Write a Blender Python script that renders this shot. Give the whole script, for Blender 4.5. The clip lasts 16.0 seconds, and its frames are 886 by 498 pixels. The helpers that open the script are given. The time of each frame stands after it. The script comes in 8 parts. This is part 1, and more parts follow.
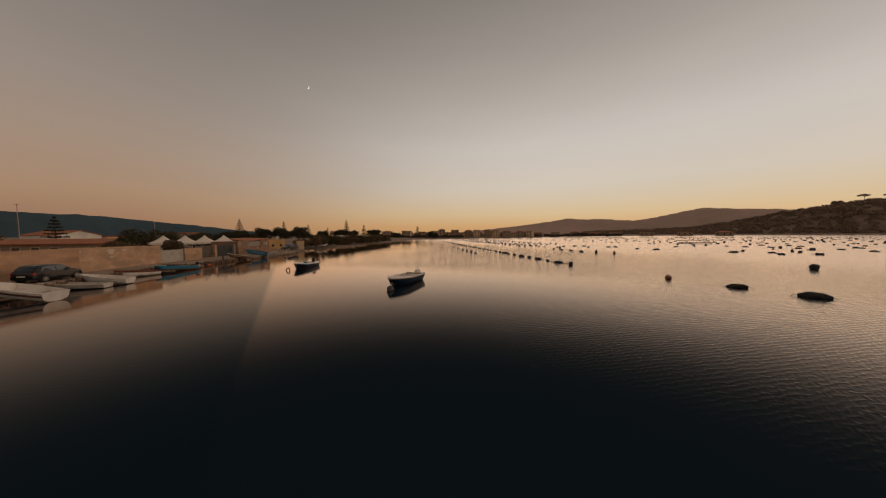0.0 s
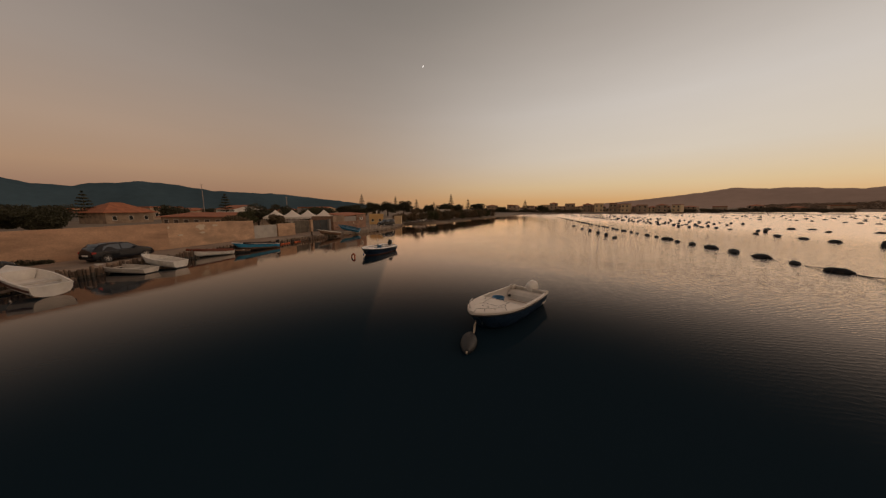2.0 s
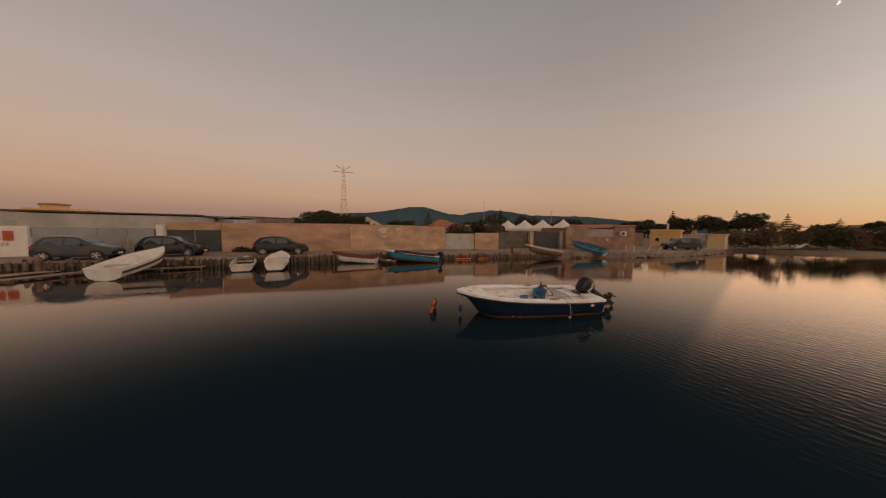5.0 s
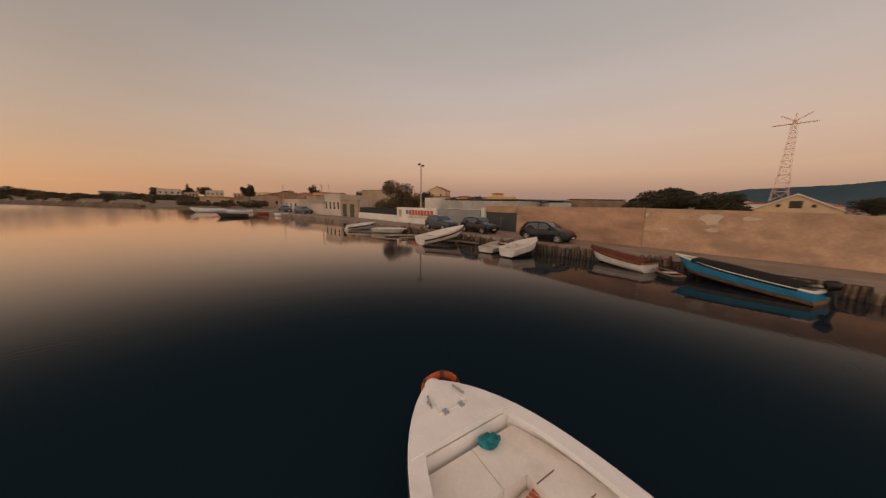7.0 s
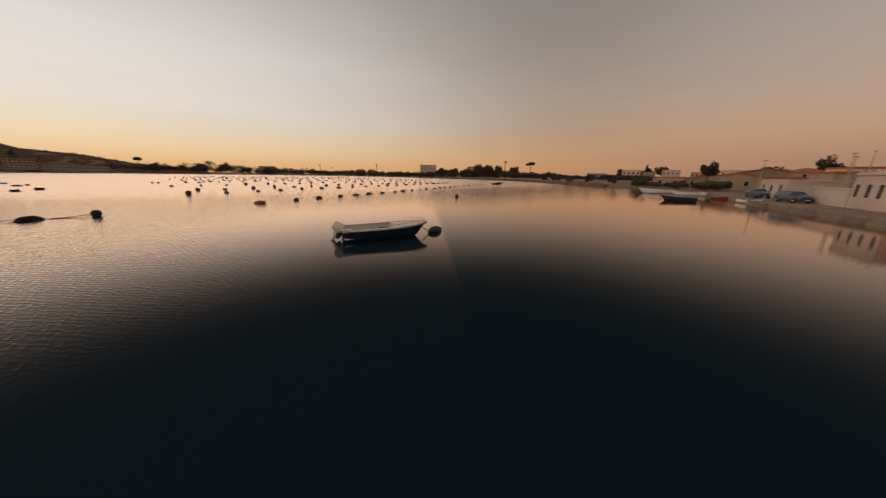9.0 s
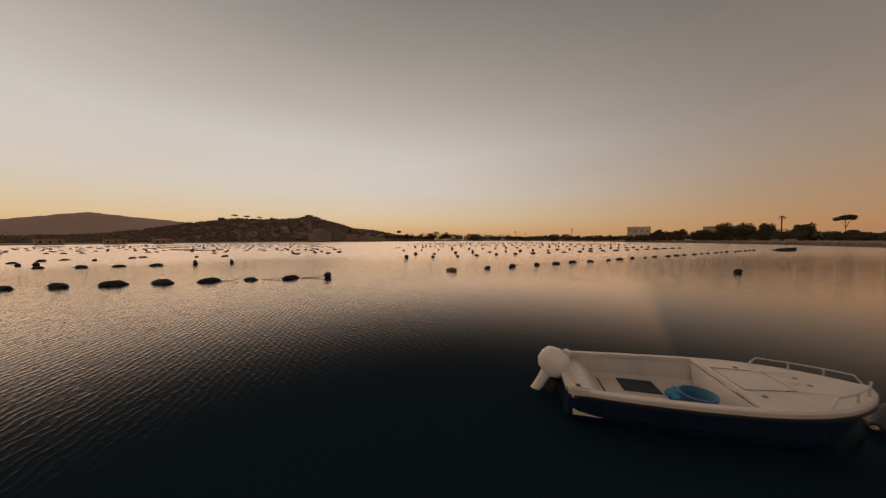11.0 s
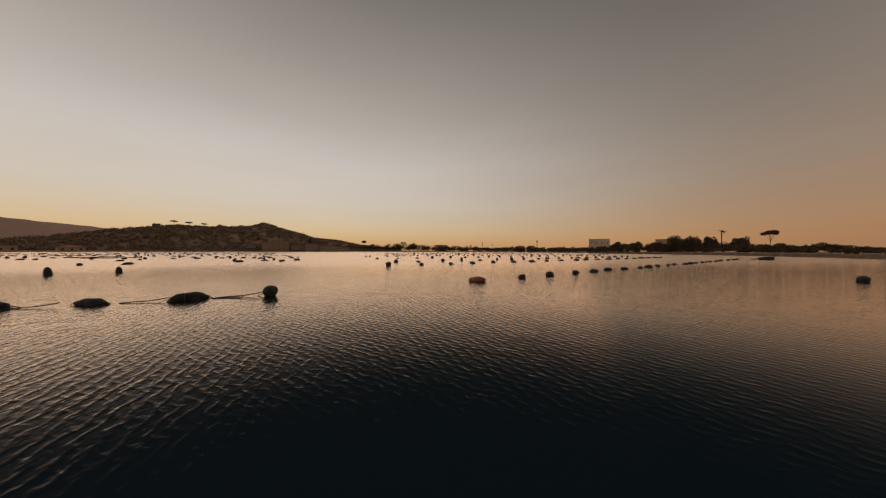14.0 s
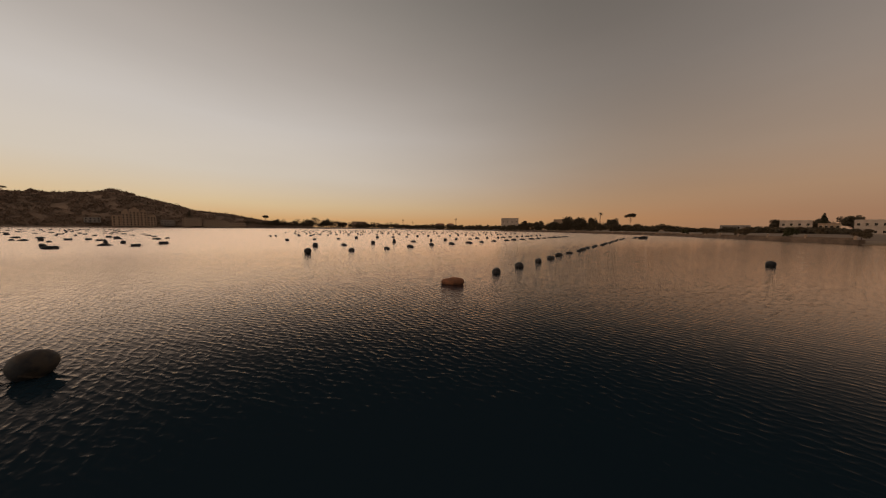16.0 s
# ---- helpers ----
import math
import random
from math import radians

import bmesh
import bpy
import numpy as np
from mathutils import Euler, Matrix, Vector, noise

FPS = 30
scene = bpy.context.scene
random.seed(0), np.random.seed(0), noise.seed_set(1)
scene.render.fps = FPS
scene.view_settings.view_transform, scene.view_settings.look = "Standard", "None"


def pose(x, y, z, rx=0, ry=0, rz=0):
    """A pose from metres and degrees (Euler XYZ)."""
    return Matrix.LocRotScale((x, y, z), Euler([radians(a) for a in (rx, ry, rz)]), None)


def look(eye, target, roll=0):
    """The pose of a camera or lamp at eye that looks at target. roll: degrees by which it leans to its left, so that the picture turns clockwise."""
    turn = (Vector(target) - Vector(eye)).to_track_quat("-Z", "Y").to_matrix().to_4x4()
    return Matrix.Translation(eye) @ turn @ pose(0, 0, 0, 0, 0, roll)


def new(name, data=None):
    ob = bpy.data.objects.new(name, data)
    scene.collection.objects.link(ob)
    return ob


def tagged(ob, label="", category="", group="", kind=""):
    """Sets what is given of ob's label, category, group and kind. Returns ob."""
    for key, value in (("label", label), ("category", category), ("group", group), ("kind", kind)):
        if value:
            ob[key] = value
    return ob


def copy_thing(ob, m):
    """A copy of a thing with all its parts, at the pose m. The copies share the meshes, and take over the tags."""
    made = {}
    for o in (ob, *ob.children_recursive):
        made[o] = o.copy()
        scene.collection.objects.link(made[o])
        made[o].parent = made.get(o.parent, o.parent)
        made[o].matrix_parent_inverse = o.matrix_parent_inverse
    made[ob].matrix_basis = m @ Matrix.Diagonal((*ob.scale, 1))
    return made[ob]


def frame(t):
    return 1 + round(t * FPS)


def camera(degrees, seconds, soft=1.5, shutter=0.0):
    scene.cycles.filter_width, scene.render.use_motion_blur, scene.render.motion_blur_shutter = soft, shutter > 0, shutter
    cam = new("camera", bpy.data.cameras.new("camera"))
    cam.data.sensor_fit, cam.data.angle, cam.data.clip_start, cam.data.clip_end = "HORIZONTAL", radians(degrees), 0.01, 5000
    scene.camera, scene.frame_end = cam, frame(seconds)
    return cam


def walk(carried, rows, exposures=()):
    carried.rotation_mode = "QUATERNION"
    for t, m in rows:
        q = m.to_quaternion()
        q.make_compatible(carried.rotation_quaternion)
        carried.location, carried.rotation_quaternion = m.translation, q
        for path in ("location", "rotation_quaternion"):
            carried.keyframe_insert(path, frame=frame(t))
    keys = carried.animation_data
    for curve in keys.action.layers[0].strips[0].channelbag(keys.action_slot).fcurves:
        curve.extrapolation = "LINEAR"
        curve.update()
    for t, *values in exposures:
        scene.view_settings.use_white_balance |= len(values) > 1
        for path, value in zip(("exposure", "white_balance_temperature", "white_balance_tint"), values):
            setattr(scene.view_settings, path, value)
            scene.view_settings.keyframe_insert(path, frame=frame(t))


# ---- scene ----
# ---- camera: seconds, place, heading (to the left from +y), pitch, roll ----
PATH = [
    (0, 0.024, 0.023, 4.350, 2.08, -3.11, -0.43),
    (0.5, -0.523, 2.775, 4.773, 5.76, -5.04, -0.28),
    (1, -1.007, 5.891, 4.871, 10.78, -6.55, -0.40),
    (1.5, -1.461, 9.300, 4.761, 16.86, -7.66, -0.40),
    (2, -2.189, 12.865, 4.503, 23.62, -8.30, -0.29),
    (2.5, -3.128, 16.018, 4.246, 30.16, -8.46, -0.00),
    (3, -4.328, 19.553, 3.917, 37.85, -8.35, -0.01),
    (3.2, -4.881, 21.149, 3.722, 41.50, -8.16, -0.03),
    (5.3, -12.081, 32.968, 2.728, 88.70, -3.81, 0.94),
    (5.5, -12.812, 33.734, 2.717, 94.57, -3.86, 0.97),
    (6, -14.712, 35.331, 2.839, 111.57, -4.83, 1.20),
    (6.5, -16.540, 36.308, 2.977, 130.43, -6.67, 1.42),
    (7, -18.091, 36.706, 3.195, 150.51, -9.34, 1.19),
    (7.5, -19.274, 36.407, 3.395, 170.98, -12.43, 1.06),
    (8, -19.701, 35.212, 3.400, 191.28, -14.97, 0.85),
    (8.5, -19.341, 33.770, 3.489, 210.73, -16.13, 0.44),
    (9, -17.998, 32.114, 3.444, 228.26, -14.95, 0.80),
    (9.5, -15.899, 30.486, 3.386, 243.49, -11.84, 0.22),
    (10, -13.475, 29.520, 3.384, 255.20, -8.02, -0.07),
    (10.2, -12.621, 29.339, 3.428, 258.67, -6.76, -0.05),
    (12.5, -2.824, 30.400, 2.624, 269.80, 0.51, -0.12),
    (13, -1.179, 31.175, 2.306, 266.56, 1.35, -0.13),
    (13.5, 0.243, 31.806, 2.203, 263.17, 1.13, -0.04),
    (14, 1.763, 32.552, 2.133, 259.15, 0.41, 0.15),
    (14.5, 3.216, 33.122, 2.229, 254.95, -0.82, 0.30),
    (15, 4.741, 33.486, 2.461, 250.59, -2.14, 0.38),
    (15.5, 6.331, 33.639, 2.682, 246.22, -3.36, 0.48),
    (16, 8.018, 33.550, 2.860, 242.44, -4.29, 0.52),
]
cam = camera(116.22, 16.0, soft=1.25, shutter=0.16)
walk(cam, [(t, pose(x, y, z, 90 + p, 0, h) @ pose(0, 0, 0, 0, 0, r)) for t, x, y, z, h, p, r in PATH],
     exposures=[(0, -0.28, 6450, 10), (3, -0.14, 6500, 10), (5.5, 0.25, 6320, 10), (7, 0.40, 6180, 10), (8, 0.37, 6000, 10), (9, 0.1, 6150, 10), (10, -0.08, 6250, 10), (12.5, -0.33, 6450, 10), (16, -0.28, 6400, 10)])

# ---- dusk sky: afterglow to the north-east, dull band opposite ----
def lin(r, g, b):
    return tuple(((c / 255 + 0.055) / 1.055) ** 2.4 if c > 10 else c / 3294.6 for c in (r, g, b)) + (1.0,)


GLOW = Vector((math.sin(radians(48)), math.cos(radians(48)), 0))
DULL = Vector((-math.sin(radians(116)), math.cos(radians(116)), 0))


def build_sky():
    world = bpy.data.worlds.new("dusk_sky")
    scene.world = world
    world.use_nodes = True
    nt = world.node_tree
    nt.nodes.clear()
    N, K = nt.nodes.new, nt.links.new

    def m(op, a, b=None, clamp=False):
        n = N("ShaderNodeMath")
        n.operation, n.use_clamp = op, clamp
        for i, v in enumerate((a, b)):
            if v is None:
                continue
            if isinstance(v, (int, float)):
                n.inputs[i].default_value = v
            else:
                K(v, n.inputs[i])
        return n.outputs[0]

    tc = N("ShaderNodeTexCoord").outputs["Generated"]
    sep = N("ShaderNodeSeparateXYZ")
    K(tc, sep.inputs[0])
    x, y, z = sep.outputs
    up = m("POWER", m("MAXIMUM", z, 0.0), 0.5)
    flat = m("SQRT", m("ADD", m("ADD", m("MULTIPLY", x, x), m("MULTIPLY", y, y)), 1e-5))
    side = m("DIVIDE", m("ADD", m("MULTIPLY", x, GLOW.x), m("MULTIPLY", y, GLOW.y)), flat)

    def ramp(stops):
        n = N("ShaderNodeValToRGB")
        n.color_ramp.interpolation = "LINEAR"
        e = n.color_ramp.elements
        while len(e) < len(stops):
            e.new(0.5)
        for i, (deg, c) in enumerate(stops):
            e[i].position = math.sqrt(math.sin(radians(deg)))
            e[i].color = lin(*c)
        K(up, n.inputs[0])
        return n.outputs[0]

    glow = ramp([(0, (214, 162, 108)), (1.5, (224, 178, 124)), (4, (228, 200, 158)), (9, (225, 211, 193)), (17, (218, 208, 198)),
                 (28, (183, 172, 162)), (42, (138, 131, 122)), (60, (97, 93, 89)), (90, (74, 73, 72))])
    mid = ramp([(0, (184, 133, 90)), (2, (192, 141, 97)), (5, (180, 141, 106)), (12, (158, 136, 116)), (25, (128, 117, 107)),
                (42, (99, 93, 86)), (60, (82, 78, 74)), (90, (74, 73, 72))])
    anti = ramp([(0, (118, 104, 101)), (2.5, (154, 121, 102)), (6, (179, 145, 118)), (11, (181, 154, 133)), (20, (168, 153, 142)),
                 (36, (142, 135, 129)), (60, (106, 102, 98)), (90, (76, 75, 74))])

    def smooth(v, a, b):
        n = N("ShaderNodeMapRange")
        n.interpolation_type = "SMOOTHSTEP"
        n.inputs[1].default_value, n.inputs[2].default_value = a, b
        K(v, n.inputs[0])
        return n.outputs[0]

    def mix(f, a, b):
        n = N("ShaderNodeMix")
        n.data_type = "RGBA"
        K(f, n.inputs["Factor"])
        K(a, n.inputs["A"])
        K(b, n.inputs["B"])
        return n.outputs["Result"]

    col = mix(smooth(side, -0.45, 1.0), mid, glow)
    back = m("DIVIDE", m("ADD", m("MULTIPLY", x, DULL.x), m("MULTIPLY", y, DULL.y)), flat)
    col = mix(smooth(back, -0.35, 1.0), col, anti)
    # faint uneven veil
    no = N("ShaderNodeTexNoise")
    no.inputs["Scale"].default_value, no.inputs["Detail"].default_value = 2.2, 4
    mp = N("ShaderNodeMapping")
    mp.inputs["Scale"].default_value = (1, 1, 5)
    K(tc, mp.inputs[0])
    K(mp.outputs[0], no.inputs["Vector"])
    hs = N("ShaderNodeHueSaturation")
    K(m("ADD", m("MULTIPLY", no.outputs["Fac"], 0.10), 0.95), hs.inputs["Value"])
    K(col, hs.inputs["Color"])
    bg = N("ShaderNodeBackground")
    K(hs.outputs[0], bg.inputs[0])
    bg.inputs[1].default_value = 1.0
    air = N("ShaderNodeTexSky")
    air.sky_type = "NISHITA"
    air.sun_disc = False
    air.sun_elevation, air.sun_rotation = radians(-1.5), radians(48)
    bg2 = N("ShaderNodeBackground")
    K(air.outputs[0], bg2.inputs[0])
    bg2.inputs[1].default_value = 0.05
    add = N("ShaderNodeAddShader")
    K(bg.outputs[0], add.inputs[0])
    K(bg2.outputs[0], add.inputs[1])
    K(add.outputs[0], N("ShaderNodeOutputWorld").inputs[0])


build_sky()
sun_data = bpy.data.lights.new("twilight", "SUN")
sun_data.energy, sun_data.angle, sun_data.color = 0.92, radians(160), (1.0, 0.56, 0.33)
sun = new("twilight", sun_data)
sun.matrix_world = look((0, 0, 60), (-GLOW.x * 150, -GLOW.y * 150, 0))

# ---- materials ----
def mat(name, c, rough=0.6, metal=0.0, var=0.25, scale=1.2, fine=25.0, bump=0.15, spec=0.5, piece=0.0, stain=None, stain_amt=0.5, coat=0.0, level=1.0):
    """A painted or natural surface: broad stains, fine grain, relief; piece: brightness that differs from object to object; level: above 1, stains run level."""
    ma = bpy.data.materials.new(name)
    ma.use_nodes = True
    nt = ma.node_tree
    N, K = nt.nodes.new, nt.links.new
    b = nt.nodes["Principled BSDF"]
    b.inputs["Metallic"].default_value = metal
    b.inputs["Specular IOR Level"].default_value = spec
    b.inputs["Coat Weight"].default_value = coat
    tc = N("ShaderNodeTexCoord").outputs["Object"]

    def noise_tex(sc, det, off):
        n = N("ShaderNodeTexNoise")
        n.inputs["Scale"].default_value, n.inputs["Detail"].default_value = sc, det
        n.inputs["Roughness"].default_value = 0.6
        mp = N("ShaderNodeMapping")
        mp.inputs["Location"].default_value = (off, off * 2.3, -off)
        mp.inputs["Scale"].default_value = (1, 1, level if sc < fine else 1)
        K(tc, mp.inputs[0])
        K(mp.outputs[0], n.inputs["Vector"])
        return n.outputs["Fac"]

    def rng(v, a, b2, c2, d):
        n = N("ShaderNodeMapRange")
        n.inputs[1].default_value, n.inputs[2].default_value, n.inputs[3].default_value, n.inputs[4].default_value = a, b2, c2, d
        K(v, n.inputs[0])
        return n.outputs[0]

    broad, grain = noise_tex(scale, 4, 3.1), noise_tex(fine, 3, 7.7)
    mul = N("ShaderNodeMath")
    mul.operation = "MULTIPLY"
    K(rng(broad, 0.3, 0.7, 1 - var, 1 + var * 0.6), mul.inputs[0])
    K(rng(grain, 0.25, 0.75, 1 - var * 0.45, 1 + var * 0.35), mul.inputs[1])
    val = mul.outputs[0]
    if piece:
        oi = N("ShaderNodeObjectInfo")
        m2 = N("ShaderNodeMath")
        m2.operation = "MULTIPLY"
        K(val, m2.inputs[0])
        K(rng(oi.outputs["Random"], 0, 1, 1 - piece, 1 + piece), m2.inputs[1])
        val = m2.outputs[0]
    hs = N("ShaderNodeHueSaturation")
    hs.inputs["Color"].default_value = (*c, 1)
    K(val, hs.inputs["Value"])
    out = hs.outputs[0]
    if stain:
        mx = N("ShaderNodeMix")
        mx.data_type = "RGBA"
        K(rng(noise_tex(scale * 0.7, 6, 19.0), 0.52, 0.62, 0, stain_amt), mx.inputs["Factor"])
        K(out, mx.inputs["A"])
        mx.inputs["B"].default_value = (*stain, 1)
        out = mx.outputs["Result"]
    K(out, b.inputs["Base Color"])
    K(rng(grain, 0.2, 0.8, max(0.02, rough - 0.08), min(1, rough + 0.08)), b.inputs["Roughness"])
    if bump:
        bu = N("ShaderNodeBump")
        bu.inputs["Strength"].default_value, bu.inputs["Distance"].default_value = bump, 0.02
        K(grain, bu.inputs["Height"])
        K(bu.outputs[0], b.inputs["Normal"])
    return ma


def foliage(name, c, var=0.34):
    """Leaves: brightness differs from leaf to leaf, some light through them."""
    ma = bpy.data.materials.new(name)
    ma.use_nodes = True
    nt = ma.node_tree
    N, K = nt.nodes.new, nt.links.new
    b = nt.nodes["Principled BSDF"]
    geo = N("ShaderNodeNewGeometry")
    r = N("ShaderNodeMapRange")
    r.inputs[3].default_value, r.inputs[4].default_value = 1 - var, 1 + var
    K(geo.outputs["Random Per Island"], r.inputs[0])
    hs = N("ShaderNodeHueSaturation")
    hs.inputs["Color"].default_value = (*c, 1)
    K(r.outputs[0], hs.inputs["Value"])
    K(hs.outputs[0], b.inputs["Base Color"])
    b.inputs["Roughness"].default_value = 0.7
    b.inputs["Specular IOR Level"].default_value = 0.2
    b.inputs["Subsurface Weight"].default_value = 0.0
    return ma


def glowing(name, c, strength):
    ma = bpy.data.materials.new(name)
    ma.use_nodes = True
    b = ma.node_tree.nodes["Principled BSDF"]
    b.inputs["Base Color"].default_value = (*c, 1)
    b.inputs["Emission Color"].default_value = (*c, 1)
    b.inputs["Emission Strength"].default_value = strength
    return ma


def water_material():
    ma = bpy.data.materials.new("lagoon_water")
    ma.use_nodes = True
    nt = ma.node_tree
    N, K = nt.nodes.new, nt.links.new
    nt.nodes.remove(nt.nodes["Principled BSDF"])
    deep = N("ShaderNodeBsdfDiffuse")
    deep.inputs["Color"].default_value = (0.0085, 0.0190, 0.0290, 1)
    gloss = N("ShaderNodeBsdfGlossy")
    gloss.inputs["Color"].default_value = (1.0, 0.885, 0.785, 1)
    gloss.inputs["Roughness"].default_value = 0.03
    pos = N("ShaderNodeNewGeometry").outputs["Position"]

    def m(op, a, b2):
        n = N("ShaderNodeMath")
        n.operation = op
        for i, v in enumerate((a, b2)):
            if isinstance(v, (int, float)):
                n.inputs[i].default_value = v
            else:
                K(v, n.inputs[i])
        return n.outputs[0]

    def waves(size, stretch, turn, det):
        mp = N("ShaderNodeMapping")
        mp.vector_type = "TEXTURE"
        mp.inputs["Rotation"].default_value = (0, 0, radians(turn))
        mp.inputs["Scale"].default_value = (size, size * stretch, size)
        K(pos, mp.inputs[0])
        n = N("ShaderNodeTexNoise")
        n.inputs["Scale"].default_value, n.inputs["Detail"].default_value = 1.0, det
        n.inputs["Distortion"].default_value = 0.6
        K(mp.outputs[0], n.inputs["Vector"])
        return n.outputs["Fac"]

    # breeze: open water is rippled, the lee of the quay almost still
    sep = N("ShaderNodeSeparateXYZ")
    K(pos, sep.inputs[0])
    gust = waves(38, 1.6, 20, 2)
    ramp = N("ShaderNodeMapRange")
    ramp.interpolation_type = "SMOOTHSTEP"
    ramp.inputs[1].default_value, ramp.inputs[2].default_value = -14, 18
    ramp.inputs[3].default_value, ramp.inputs[4].default_value = 0.06, 1.0
    shore = m("MINIMUM", m("MAXIMUM", m("MULTIPLY", m("SUBTRACT", sep.outputs[1], 31.5), 1.5), -8.0), 11.0)
    K(m("ADD", m("ADD", sep.outputs[0], shore), m("MULTIPLY", m("SUBTRACT", gust, 0.5), 15)), ramp.inputs[0])
    def train(length, turn, bend):
        """A train of ripples of that wavelength, bent and broken by noise."""
        mp = N("ShaderNodeMapping")
        mp.vector_type = "TEXTURE"
        mp.inputs["Rotation"].default_value = (0, 0, radians(turn))
        K(pos, mp.inputs[0])
        n = N("ShaderNodeTexWave")
        n.wave_type, n.bands_direction, n.wave_profile = "BANDS", "X", "SIN"
        n.inputs["Scale"].default_value = 0.314 / length
        n.inputs["Distortion"].default_value, n.inputs["Detail"].default_value, n.inputs["Detail Scale"].default_value = bend, 2.0, 1.6
        K(mp.outputs[0], n.inputs["Vector"])
        return m("POWER", n.outputs["Fac"], 2.2)

    h = m("ADD", m("MULTIPLY", train(0.22, WIND - 12, 5.0), m("MULTIPLY", waves(0.6, 1.4, WIND, 2), 0.34)), m("MULTIPLY", train(0.17, WIND + 22, 5.5), m("MULTIPLY", waves(0.45, 1.5, WIND + 40, 2), 0.24)))
    h = m("ADD", h, m("MULTIPLY", waves(0.13, 1.8, WIND + 5, 2), 0.26))
    h = m("ADD", h, m("MULTIPLY", waves(0.9, 2.0, WIND + 4, 1), 0.35))
    h = m("MULTIPLY", h, ramp.outputs[0])
    # the open lagoon, away from the quay, is roughened all over by the breeze
    fetch = N("ShaderNodeMapRange")
    fetch.interpolation_type = "SMOOTHSTEP"
    fetch.inputs[1].default_value, fetch.inputs[2].default_value = 14, 60
    fetch.inputs[3].default_value, fetch.inputs[4].default_value = 0.04, 0.23
    K(m("ADD", sep.outputs[0], m("MULTIPLY", m("MAXIMUM", m("SUBTRACT", sep.outputs[1], 55), 0.0), 0.5)), fetch.inputs[0])
    K(fetch.outputs[0], gloss.inputs["Roughness"])
    bu = N("ShaderNodeBump")
    bu.inputs["Strength"].default_value, bu.inputs["Distance"].default_value = 1.0, 0.031
    K(h, bu.inputs["Height"])
    soft = N("ShaderNodeBump")
    soft.inputs["Strength"].default_value, soft.inputs["Distance"].default_value = 1.0, 0.034
    K(h, soft.inputs["Height"])
    lw = N("ShaderNodeLayerWeight")
    K(soft.outputs[0], lw.inputs["Normal"])
    K(bu.outputs[0], gloss.inputs["Normal"])
    mx = N("ShaderNodeMixShader")
    steep = m("DIVIDE", m("MAXIMUM", m("SUBTRACT", 0.97, lw.outputs["Facing"]), 0.0), 0.166)
    K(m("ADD", m("MULTIPLY", m("POWER", 2.718, m("MULTIPLY", m("POWER", steep, 2.05), -1.0)), 0.97), 0.0008), mx.inputs[0])
    K(deep.outputs[0], mx.inputs[1])
    K(gloss.outputs[0], mx.inputs[2])
    K(mx.outputs[0], nt.nodes["Material Output"].inputs["Surface"])
    return ma


